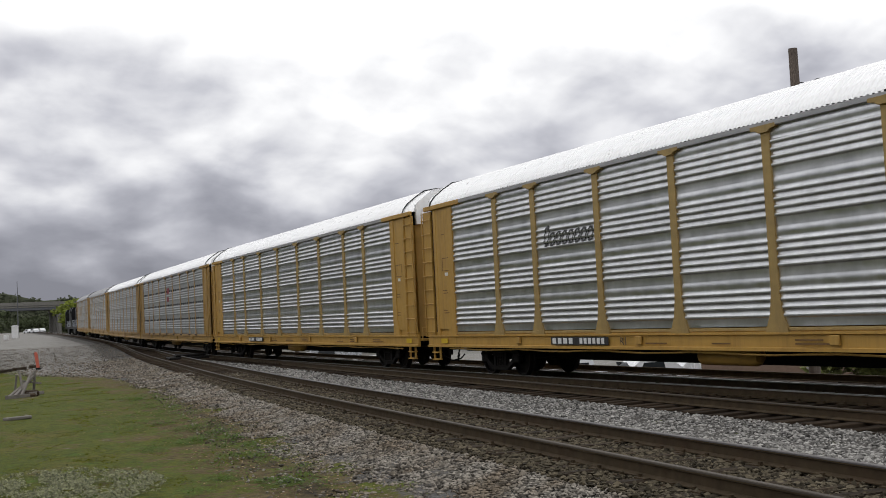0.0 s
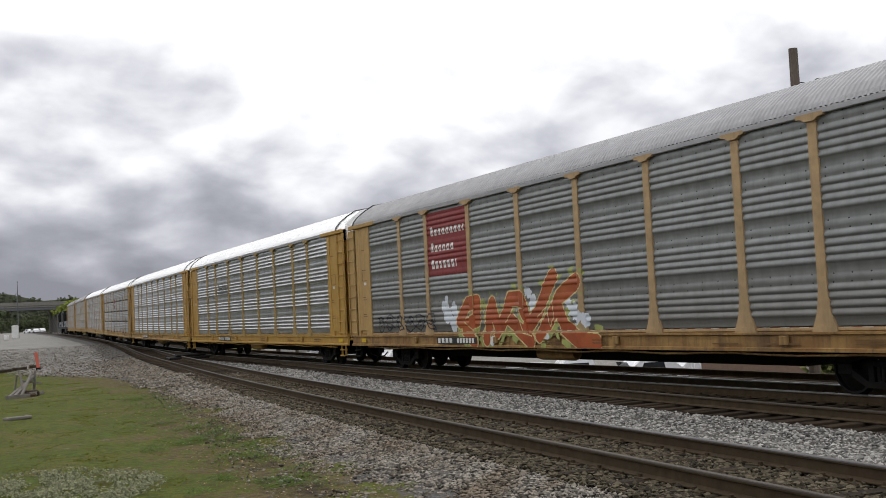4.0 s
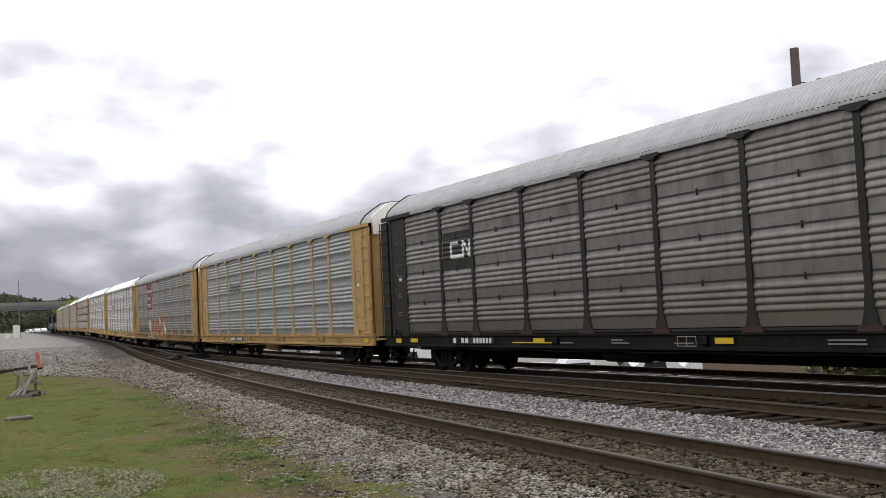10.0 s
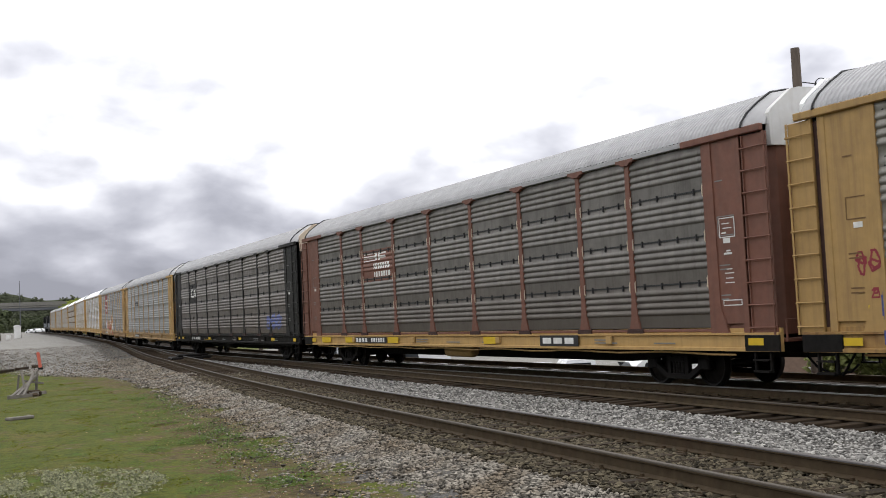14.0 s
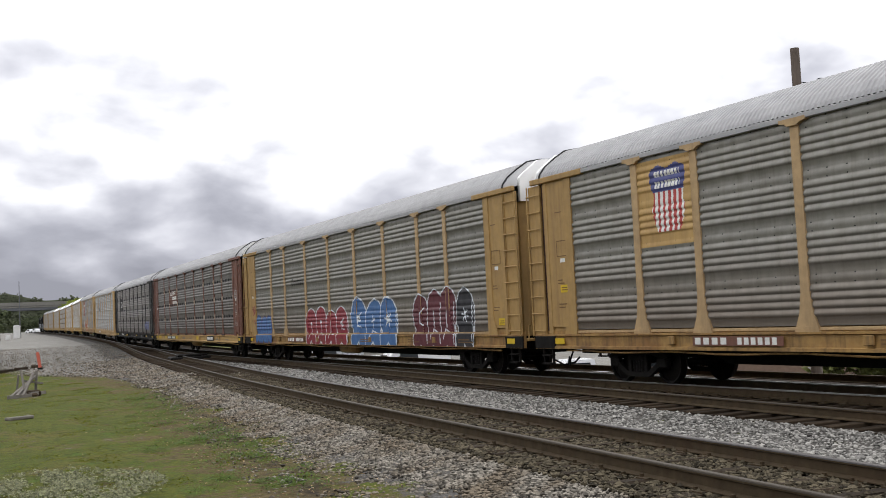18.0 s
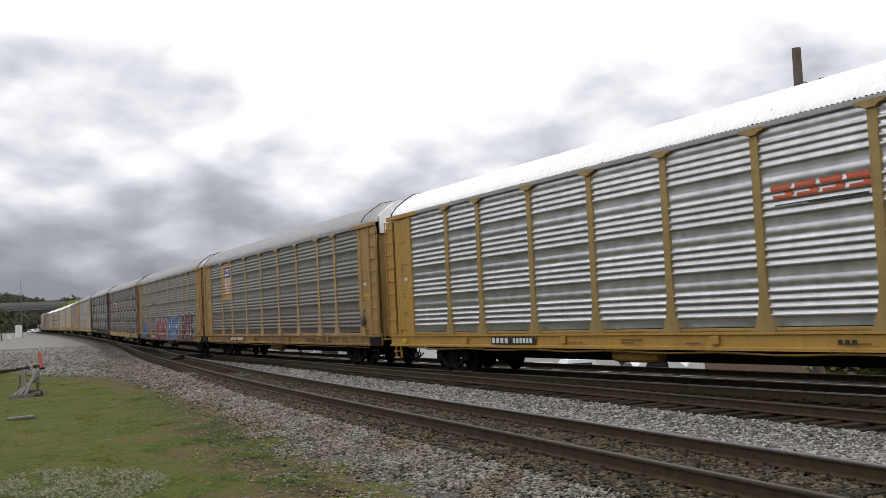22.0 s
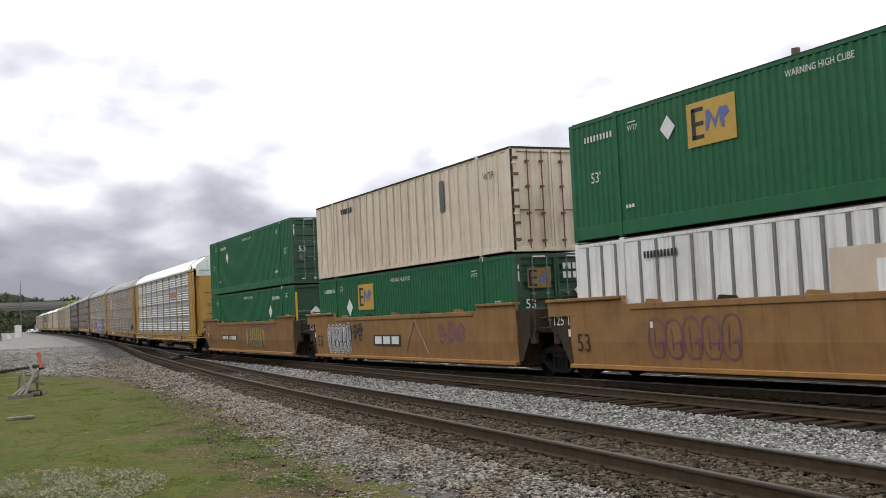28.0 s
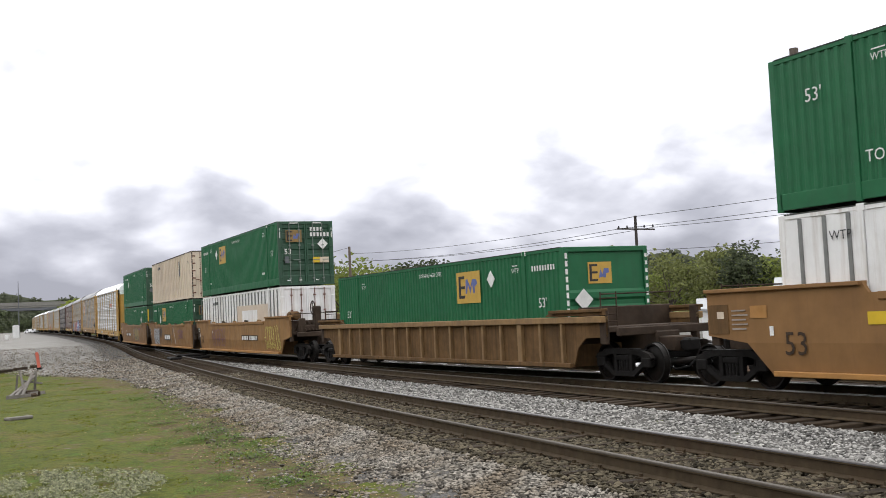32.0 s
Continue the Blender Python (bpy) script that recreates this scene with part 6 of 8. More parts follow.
def slanted_mark(y, z):
    q = y - 0.35 * (z - 3.75)
    if 3.62 < z < 3.92 and -7.15 < q < -4.6:
        return "orange_paint" if ((q + 7.15) % 0.62) > 0.10 and not (3.72 < z < 3.79 and ((q + 7.15) % 0.62) > 0.30) else None
    if 3.47 < z < 3.56 - 0.0 * q and -6.9 < q < -4.55 and z > 3.47 + 0.03 * (q + 6.9):
        return "black_paint"
    return None


coat(car_i, "slanted_mark", "red-orange slanted blocks over a black swoosh", -4.4, -7.4, 3.4, 4.0, slanted_mark, step=0.025)


def red_panel(y, z):
    for k, (b, w) in enumerate(((4.22, 2.3), (3.72, 1.6), (3.20, 1.75))):
        if b < z < b + 0.28 and 6.85 - w < y < 6.85:
            u = ((6.85 - y) / 0.27) % 1
            if 0.18 < u < 0.82 and (z < b + 0.22 or (6.85 - y) < 0.27) and not (0.4 < u < 0.6 and b + 0.07 < z < b + 0.13):
                return "white_paint"
    return "red_paint"


coat(car_c, "red_panel", "dark red panel with three rows of white block shapes", 7.05, 4.37, 2.98, 4.96, red_panel, step=0.025)


def shield(y, z):
    u, v = (8.05 - y) / 0.60, (z - 4.08) / 0.74
    edge = 1.0 - 0.10 * math.cos(v * 5.0) if v > -0.2 else 1.0 - 0.55 * (v + 0.2) ** 2
    if abs(u) < edge * 0.92 and -1.0 < v < 1.0 - 0.12 * abs(math.cos(u * 3.2)):
        if v > 0.18:
            if (0.62 < v < 0.82 or 0.3 < v < 0.5) and abs(u) < 0.7 and (u * 5) % 1 > 0.3:
                return "white_paint"
            return "shield_blue"
        return "shield_red" if (u * 3.4 + 10) % 1 < 0.5 else "white_paint"
    return "yellow_pale"


coat(car_h, "shield_panel", "pale yellow panel with a red, white and blue shield", 9.1, 7.2, 3.05, 4.97, shield, step=0.025)


def white_emblem(y, z):
    p, q = (8.68 - y), z - 3.1
    if 0.12 < p < 1.42 and 0.32 < q < 0.85:
        for a, b, c, d in ((0.12, 0.24, .36, .81), (0.16, 1.02, .32, .44), (0.16, 0.66, .74, .85), (0.9, 1.02, .32, .85), (1.3, 1.42, .32, .85)):
            if a < p < b and c < q < d:
                return "white_paint"
        if abs((p - 0.98) - (0.85 - q) * 0.75) < 0.06:
            return "white_paint"
    return "charcoal"


coat(car_e, "emblem_panel", "dark panel with a white looping emblem", 9.05, 7.25, 3.1, 4.24, white_emblem, step=0.03, dense=True)


def brown_panel(y, z):
    p, q = (7.05 - y), z - 3.06
    if 0.72 < q < 1.0 and 0.12 < p < 1.6:
        if p < 1.15 and (q - 0.72) % 0.075 < 0.042:
            return "white_paint"
        if p >= 1.15 and (p * 3.0) % 1 > 0.28:
            return "white_paint"
    if 0.72 < q < 1.0 and 1.6 <= p < 2.1 and 0.25 < (q - 0.72) / 0.28 % 0.5 < 0.5:
        return "white_paint"
    for b in (0.42, 0.14):
        if b < q < b + 0.2 and 1.0 < p < 2.45 and (p * 4.6) % 1 > 0.28:
            return "white_paint"
    return "brown"


coat(car_f, "emblem_panel", "brown panel with white stripes and block shapes", 7.05, 4.35, 3.06, 4.18, brown_panel, step=0.03, dense=True)

# graffiti, as swollen outlined shapes with no letters in them


def puffy(rng, y0, y1, z0, z1, n):
    """Fat leaning blobs, two strokes each, with rounded crowns."""
    out = []
    for k in range(n):
        w = (y0 - y1) / n
        a = y0 - w * (k + 0.5)
        t, lean = z1 + rng.uniform(-0.1, 0.12), rng.uniform(-0.12, 0.12) * w
        arc = [(a + 0.34 * w * math.cos(q) + lean * math.sin(q), z0 + (t - z0) * (0.62 + 0.38 * math.sin(q))) for q in (-0.9, -0.3, 0.3, 0.9, 1.57, 2.2, 2.8, 3.4, 4.0)]
        out.append([(a + 0.30 * w, z0)] + arc + [(a - 0.30 * w, z0)])
        out.append([(a + 0.25 * w, z0 + 0.06), (a - 0.05 * w, z0 + rng.uniform(0.2, 0.4) * (t - z0)), (a - 0.25 * w, z0 + 0.06)])
    return out


def inner_marks(rng, y0, y1, z0, z1, n):
    """Short slits, hooks and bursts inside the blobs."""
    out = []
    for k in range(n):
        w = (y0 - y1) / n
        a, h = y0 - w * (k + 0.5), z1 - z0
        kind = rng.randrange(3)
        if kind == 0:
            out.append([(a, z0 + 0.35 * h), (a + 0.03 * w, z0 + 0.75 * h)])
            out.append([(a + 0.25 * w, z0 + 0.05 * h), (a + 0.1 * w, z0 + 0.28 * h), (a - 0.2 * w, z0 + 0.2 * h)])
        elif kind == 1:
            for q in (0.2, 1.25, 2.3):
                out.append([(a + 0.2 * w * math.cos(q), z0 + 0.6 * h + 0.2 * w * math.sin(q)), (a - 0.2 * w * math.cos(q), z0 + 0.6 * h - 0.2 * w * math.sin(q))])
        else:
            out.append([(a - 0.2 * w, z0 + 0.85 * h), (a + 0.1 * w, z0 + 0.7 * h), (a + 0.08 * w, z0 + 0.45 * h), (a - 0.15 * w, z0 + 0.4 * h)])
        out.append([(a - 0.5 * w, z0 - 0.1), (a - 0.46 * w, z0 + 0.5 * h), (a - 0.5 * w, z0 + 0.95 * h)])
    return out


def graffiti(car, label, y0, y1, z0, z1, n, radius, rim, fill, line, seed, dense=False, where=near_surface, step=0.03):
    poly = puffy(random.Random(seed), y0, y1, z0, z1, n)
    pad = radius + rim
    inner = strokes(inner_marks(random.Random(seed + 50), y0, y1, z0, z1, n), 0.026, 0.0, line, line)
    body = strokes(poly, radius, rim, fill, line)
    coat(car, "graffiti", label, y0 + pad, y1 - pad, max(0.82, z0 - pad), z1 + pad + 0.1, lambda y, z: inner(y, z) or body(y, z), where, step, dense)


def pills(rng, y0, y1, z0, z1, n):
    """Tall leaning loops side by side, each a rounded outline with a hook inside."""
    out, w = [], (y0 - y1) / n
    for k in range(n):
        a, lean, top = y0 - w * (k + 0.5), rng.uniform(-0.1, 0.1), z1 - rng.uniform(0, 0.12) * (z1 - z0)
        h = (top - z0) / 2
        ring = []
        for i in range(21):
            q = 6.2832 * i / 20
            u, v = math.cos(q), math.sin(q)
            ring.append((a + 0.47 * w * math.copysign(abs(u) ** 0.75, u) + lean * v * h, z0 + h + h * math.copysign(abs(v) ** 0.85, v)))
        out.append(ring)
        out.append([(a + 0.12 * w + lean * q * h, z0 + h + q * h) for q in (-0.55, -0.2, 0.15, 0.5)])
        out.append([(a - 0.1 * w, z0 + 0.75 * h), (a - 0.38 * w, z0 + 0.9 * h), (a - 0.3 * w, z0 + 0.45 * h)])
    return out


def pill_piece(car, label, y0, y1, z0, z1, n, line, width, seed, fill=None, glow=None):
    """Outlined pills on a well car's side; fill inside, glow as a thin outer edge."""
    poly = pills(random.Random(seed), y0, y1, z0, z1, n)
    ink = strokes(poly, width, 0.0, line, line)
    rim = strokes(poly, width + 0.03, 0.0, glow, glow) if glow else None
    w = (y0 - y1) / n

    def tone(y, z):
        c = ink(y, z) or (rim(y, z) if rim else None)
        if c or not fill:
            return c
        k = int((y0 - y) / w)
        a = y0 - w * (k + 0.5)
        return fill if 0 <= k < n and abs((y - a) / (0.47 * w)) ** 2.6 + abs(2 * (z - z0) / (z1 - z0) - 1) ** 2.6 < 0.9 else None
    coat(car, "graffiti", label, y0 + 0.15, y1 - 0.15, max(0.46, z0 - 0.1), z1 + 0.1, tone, smooth_surface, 0.014)


def loop_piece(car, label, y0, y1, z0, z1, line, width, seed, fill=None):
    """Tall open arches above, hanging loops below, tangled where they meet."""
    rng, poly = random.Random(seed), []
    h, mid = z1 - z0, z0 + 0.46 * (z1 - z0)
    y = y0
    for k in range(6):
        w = (y0 - y1) * 0.83 / 6 * rng.uniform(0.8, 1.15)
        top, tilt = z1 - rng.uniform(0, 0.06) * h, rng.uniform(-0.04, 0.06)
        arch = [(y - w * (0.5 - 0.46 * math.cos(q)) + tilt * math.sin(q), mid + (top - mid) * abs(math.sin(q)) ** 0.62) for q in np.linspace(0.0, 2.85, 12)]
        if k % 2 or k > 3:
            arch += [(arch[-1][0] - 0.10, mid + rng.uniform(0.0, 0.08)), (arch[-1][0] - 0.02, mid - 0.14)]
        poly.append(arch)
        y -= w
    y = y0 + 0.04
    for k in range(7):
        w = (y0 - y1) / 7 * (0.62 if k < 3 else 1.3 if k in (4, 6) else 1.0)
        deep = z0 + rng.uniform(0, 0.1) * h
        low_ = [(y - w * (0.5 - 0.48 * math.cos(q)), mid + 0.06 - (mid + 0.06 - deep) * abs(math.sin(q)) ** 0.6) for q in np.linspace(0.15, 3.0 if k < 5 else 3.6, 12)]
        poly.append(low_)
        if k in (3, 4):
            poly.append([(y, mid + 0.1), (y - 0.5 * w, mid - 0.08), (y - 0.2 * w, mid - 0.2), (y - 0.8 * w, mid - 0.3)])
        y -= w
    poly += [[(y0 + 0.2, mid + 0.04), (y0 - 0.1, mid + 0.05)], [(y1 + 0.55, mid + 0.2), (y1 + 0.3, mid - 0.1), (y1 + 0.5, mid - 0.25), (y1 + 0.2, mid - 0.4)]]
    ink = strokes(poly, width, 0.0, line, line)
    w = (y0 - y1) / 6

    def tone(y, z):
        c = ink(y, z)
        if c or not fill or not y1 < y < y0:
            return c
        bulge = abs(math.sin(math.pi * (y0 - y) / w)) ** 0.4 - 2.6 * max(0.0, 0.55 - (y - y1))
        return fill if abs(z - (z0 + z1) / 2) < 0.5 * h * (0.66 + 0.24 * bulge) else None
    coat(car, "graffiti", label, y0 + 0.25, y1 - 0.2, max(0.46, z0 - 0.1), z1 + 0.1, tone, smooth_surface, 0.014)


def scrawl(car, label, y0, y1, z0, z1, n, width, ink, seed, where=near_surface, dense=False, step=0.025):
    tone = strokes(tag_lines(random.Random(seed), y0, y1, z0, z1, n), width, 0, ink, ink)
    coat(car, "graffiti", label, y0 + 0.1, y1 - 0.1, z0 - 0.1, z1 + 0.1, tone, where, step, dense)


def orange_piece():
    """Wide orange swooshes with a thin cream edge, on a ragged lime ground with pale puffs."""
    swoosh = [[(5.05, 1.55), (4.55, 2.05), (3.95, 2.1), (3.95, 1.6), (4.75, 1.38), (4.1, 0.95)],
              [(3.35, 1.05), (3.22, 1.75), (3.05, 2.02), (2.72, 1.25), (2.25, 1.75), (2.05, 2.12), (1.5, 2.12), (1.25, 1.72)],
              [(2.15, 1.6), (1.55, 1.3), (0.95, 0.98)], [(1.15, 1.35), (0.55, 1.75), (0.1, 2.35), (-0.2, 2.62)],
              [(0.5, 1.15), (-0.05, 1.62), (-0.45, 2.1), (-1.25, 2.45)], [(-0.35, 1.85), (-0.65, 1.35), (-1.3, 1.02), (-2.1, 0.95)]]
    slits = [[(4.75, 1.52), (4.2, 1.3), (4.0, 1.12)], [(3.55, 1.95), (3.5, 1.4), (3.7, 1.2)], [(2.3, 1.5), (1.85, 1.9), (1.4, 1.85)], [(1.7, 1.8), (1.35, 1.2), (0.9, 1.12)],
             [(0.65, 1.6), (0.2, 1.85), (-0.15, 2.3)], [(0.15, 1.7), (0.05, 1.35), (-0.15, 1.6), (-0.1, 2.0)]]
    puffs = [(5.75, 1.75, 0.3), (5.4, 1.95, 0.24), (6.1, 2.0, 0.16), (5.5, 1.5, 0.26), (5.9, 2.25, 0.1), (1.1, 2.25, 0.16), (0.85, 1.95, 0.2), (-0.85, 1.95, 0.15), (-1.2, 1.65, 0.25), (-1.6, 1.5, 0.2), (0.15, 1.1, 0.12), (3.0, 1.0, 0.14)]
    body = strokes(swoosh, 0.205, 0.032, "spray_orange", "spray_cream")
    ground = strokes(swoosh, 0.42, 0.0, "spray_lime", "spray_lime")
    line = strokes(slits, 0.016, 0.0, "spray_cream", "spray_cream")

    def tone(y, z):
        c = line(y, z) or body(y, z)
        if c:
            return c
        rag = noise.noise((y * 3.1, z * 3.1, 2)) + 0.5 * noise.noise((y * 9, z * 9, 5))
        for a, b, r in puffs:
            if math.hypot(y - a, z - b) < r * (1 + 0.7 * rag):
                return "spray_white"
        return ground(y, z) if rag > (-0.05 if z < 2.0 else 0.25) else None
    coat(car_c, "graffiti", "orange graffiti shapes with a lime and pale halo", 6.4, -2.3, 0.82, 2.9, tone, near_surface, 0.02)


orange_piece()
scrawl(car_c, "thin black scrawl", 11.4, 6.6, 1.2, 1.9, 6, 0.022, "spray_black", 21)
part("reflective_tape", Geo().box(-(SIDE - 0.03), -(SIDE - 0.034), 11.3, -11.3, 1.19, 1.25), "white_paint", car_c, "red and white reflective tape")
_g = Geo()
for _k in range(46):
    _y = 11.3 - 0.49 * _k
    _g.box(-(SIDE - 0.027), -(SIDE - 0.031), _y, _y - 0.25, 1.19, 1.25)
part("reflective_tape_red", _g, "spray_crimson", car_c)
graffiti(car_g, "crimson bubble graffiti outlined in white", 4.25, -0.5, 1.0, 1.95, 4, 0.26, 0.05, "spray_crimson", "spray_white", 5)
graffiti(car_g, "blue bubble graffiti outlined in pale blue", -1.0, -5.2, 1.0, 2.15, 3, 0.30, 0.06, "spray_blue", "spray_white", 6)
graffiti(car_g, "maroon bubble graffiti outlined in white", -6.75, -9.6, 1.0, 2.2, 3, 0.30, 0.05, "spray_maroon", "spray_white", 8)
graffiti(car_g, "black bubble graffiti outlined in white", -9.85, -10.8, 1.0, 2.25, 1, 0.28, 0.05, "spray_black", "spray_white", 11)
graffiti(car_g, "blue scribbled graffiti", 11.8, 9.3, 1.05, 1.9, 3, 0.20, 0.05, "spray_blue", "shield_blue", 12)
scrawl(car_e, "pale violet scrawl", -8.4, -11.0, 1.4, 2.2, 3, 0.05, "sign_blue", 23, dense=True)

scrawl(car_g, "red scribble on the end bay", 12.42, 11.85, 2.1, 2.6, 2, 0.022, "spray_crimson", 41, step=0.014)
scrawl(car_g, "small red scribble", 12.1, 11.9, 1.7, 1.95, 1, 0.016, "spray_crimson", 42, step=0.014)
for _car, _y, _z in ((car_h, -12.38, 2.45), (car_g, -12.4, 1.42), (car_h, 12.45, 2.2), (car_g, 12.2, 1.42), (car_i, 12.3, 2.3)):
    _m = part("warning_label", bar(_y, _y - 0.38, _z, _z + 0.19, -(SIDE - 0.012)), "label_yellow", _car, "small yellow warning label")
    part("label_text", Geo().box(-(SIDE - 0.006), -(SIDE - 0.010), _y - 0.06, _y - 0.32, _z + 0.055, _z + 0.075).box(-(SIDE - 0.006), -(SIDE - 0.010), _y - 0.08, _y - 0.30, _z + 0.11, _z + 0.13), "stencil_brown", _m)
_bag = [(0.0, 0.04), (0.04, 0.05), (0.09, 0.14), (0.10, 0.27), (0.07, 0.38), (0.03, 0.46), (0.0, 0.48)]
_g = Geo().lathe([(z, r) for r, z in _bag], (-(SIDE + 0.09), -12.31, 1.45), "z", 12).tube((-(SIDE + 0.08), -12.31, 1.97), (-(SIDE - 0.03), -12.31, 2.12), 0.02)
part("hand_brake_housing", _g, "slat_shade", car_h, "dark rounded hand-brake housing hung on the end bay", smooth=True)
part("hand_brake_bracket", Geo().box(-(SIDE - 0.03), -(SIDE + 0.05), -12.02, -12.2, 1.62, 1.76, 0.02), "yellow_drab", car_h)
_x = -(SIDE - 0.010)
_g = Geo()
for _a, _b2, _c, _d in ((0, 0.46, 3.06, 3.08), (0, 0.46, 3.44, 3.46), (0, 0.02, 3.06, 3.46), (0.44, 0.46, 3.06, 3.46), (0.06, 0.2, 3.14, 3.17), (0.1, 0.36, 3.24, 3.26), (0.08, 0.3, 3.33, 3.35), (0.1, 0.34, 2.72, 2.76), (0.18, 0.3, 2.78, 2.81),
                        (0.16, 0.32, 2.42, 2.44), (0.1, 0.36, 2.34, 2.36), (0.12, 0.34, 2.24, 2.26), (0.1, 0.36, 2.15, 2.17), (0.0, 0.55, 1.80, 1.82), (0.0, 0.55, 1.70, 1.72), (0.0, 0.02, 1.7, 1.82), (0.53, 0.55, 1.7, 1.82)):
    _g.box(_x, _x + 0.003, -12.2 - _a, -12.2 - _b2, _c, _d)
tagged(part("data_stencil", _g, "white_paint", car_f, "small white stencil lines and frames"), kind="stuff")
_g = Geo()
for _a, _b2, _c, _d in ((0, 0.62, 0.88, 0.895), (0, 0.62, 1.08, 1.095), (0, 0.015, 0.88, 1.095), (0.3, 0.315, 0.88, 1.095), (0.605, 0.62, 0.88, 1.095)):
    _g.box(SILL_X - 0.003, SILL_X, -2.0 - _a, -2.0 - _b2, _c, _d)
part("stencil_frame", _g, "spray_drab", car_e, "pale stencilled double frame")

# the rear end of the last auto rack stands open to view
part("locking_rod", Geo().tube((0, -13.675, 1.15), (0, -13.675, 4.36), 0.042, 8), "seal", car_i, "dark red centre locking rod", smooth=True)
for _z in (4.38, 2.45):
    for _q in (-0.075, 0.058):
        part("catch_edge", Geo().box(_q, _q + 0.017, -13.60, -13.684, _z, _z + 0.38), "white_paint", car_i, "white edge of a door catch", key=("catchedge", _z, _q))
for _q, _z in ((-0.26, 2.36), (0.5, 2.4)):
    part("stanchion", Geo().box(_q - 0.03, _q + 0.03, -13.70, -13.76, 1.1, _z, 0.008), "brown", car_i, "rusty upright stanchion on the end platform")
part("rod_bracket", Geo().box(-0.12, 0.14, -13.66, -13.74, 1.52, 1.74, 0.02).box(-0.28, 0.52, -13.70, -13.73, 1.28, 1.33), "brown", car_i, "rusty bracket of the locking rod")
for _car in (car_h, car_i):
    part("roof_band", Geo().path([Vector((x * 1.018, -12.45, EAVE + 0.05 + (z - EAVE) * 1.012)) for x, z in ROOF_PROFILE], 0.014, 5), "black_paint", _car, "dark joint band across the roof")
part("eave_flap", Geo().prism([(-13.12, 5.16), (-13.56, 5.10), (-13.58, 5.30), (-13.46, 5.34), (-13.3, 5.24)], "x", -1.53, -1.50), "black_paint", car_i, "torn black rubber flap at the roof corner")
_y = -13.625
part("lettering", word_end("EXCESS HEIGHT CAR", 0.14, -1.08, 5.02, _y - 0.003, 0.62), "black_paint", car_i)
part("lettering", word_end("EXCESS HEIGHT CAR", 0.14, 0.16, 5.02, _y - 0.003, 0.62), "black_paint", car_i)
_g = Geo()
for _x, _z, _w in ((-0.7, 3.0, 0.55), (-0.7, 2.92, 0.45), (-0.75, 2.4, 0.4), (-0.85, 3.7, 0.7), (0.5, 4.5, 0.45), (0.5, 4.38, 0.45), (-0.9, 1.95, 0.4)):
    _g.box(_x, _x + _w, _y + 0.01, _y + 0.014, _z, _z + 0.05)
tagged(part("data_stencil", _g, "brown", car_i), kind="stuff")
part("gable_lines", Geo().box(-0.62, -0.60, _y, _y + 0.004, 5.3, 5.7).box(0.55, 0.57, _y, _y + 0.004, 5.3, 5.7).box(-0.5, -0.1, _y, _y + 0.004, 5.28, 5.3).box(0.1, 0.45, _y, _y + 0.004, 5.28, 5.3), "slat_shade", car_i)

# ---------------------------------------------------------------- container wells
UNIT_A, UNIT_B, UNIT_C, UNIT_D, UNIT_E = 23.46, 4.0, -15.1, -38.9, -62.55
Z0 = 0.45
w_a = well_car(UNIT_A, 9.6, -8.22, "rust_well", "rusty orange well car unit with smooth sides", trucks=(10.4, -9.68), couple=((10.2, 1),))
w_b = well_car(UNIT_B, 8.22, -8.22, "rust_pale", "rusty orange middle well car unit with graffiti", trucks=(-9.65,))
w_c = well_car(UNIT_C, 8.22, -9.9, "rust_pale", "rusty orange well car unit with brake gear at its end", trucks=(-10.05,), couple=((-10.3, -1),), gear=True)
w_d = well_car(UNIT_D, 9.9, -9.9, "rust_old", "worn brown well car with ribbed sides", ribbed=True, trucks=(9.95, -9.98), couple=((9.6, 1), (-9.9, -1)))
w_e = well_car(UNIT_E, 10.05, -8.22, "rust_well", "rusty orange well car unit with smooth sides", trucks=(9.95, -9.7), couple=((9.7, 1),))

c_a1 = container(UNIT_A, Z0, "green", "green_end", "green corrugated shipping container low in the well", rear="wall")
c_a2 = container(UNIT_A, Z0 + BOX_H + 0.06, "green", "green_end", "green corrugated shipping container stacked on another")
c_b1 = container(UNIT_B, Z0, "green", "green_end", "green corrugated shipping container with a gold sign, low in the well")
c_b2 = container(UNIT_B, Z0 + BOX_H + 0.06, "cream", "cream", "stained cream shipping container stacked on a green one", kind="flat")
c_c1 = container(UNIT_C, Z0, "white_box", "white_box", "white ribbed shipping container with primer patches", kind="flat")
c_c2 = container(UNIT_C, Z0 + BOX_H + 0.06, "green", "green_end", "green shipping container with a gold sign, stacked on a white one")
c_d1 = container(UNIT_D, Z0, "green", "green", "green shipping container with a gold sign, alone in the well", rear="wall")
c_e1 = container(UNIT_E, Z0, "white_box", "white_box", "white ribbed shipping container low in the well", kind="flat")
c_e2 = container(UNIT_E, Z0 + BOX_H + 0.06, "green", "green_end", "green shipping container stacked on a white one")


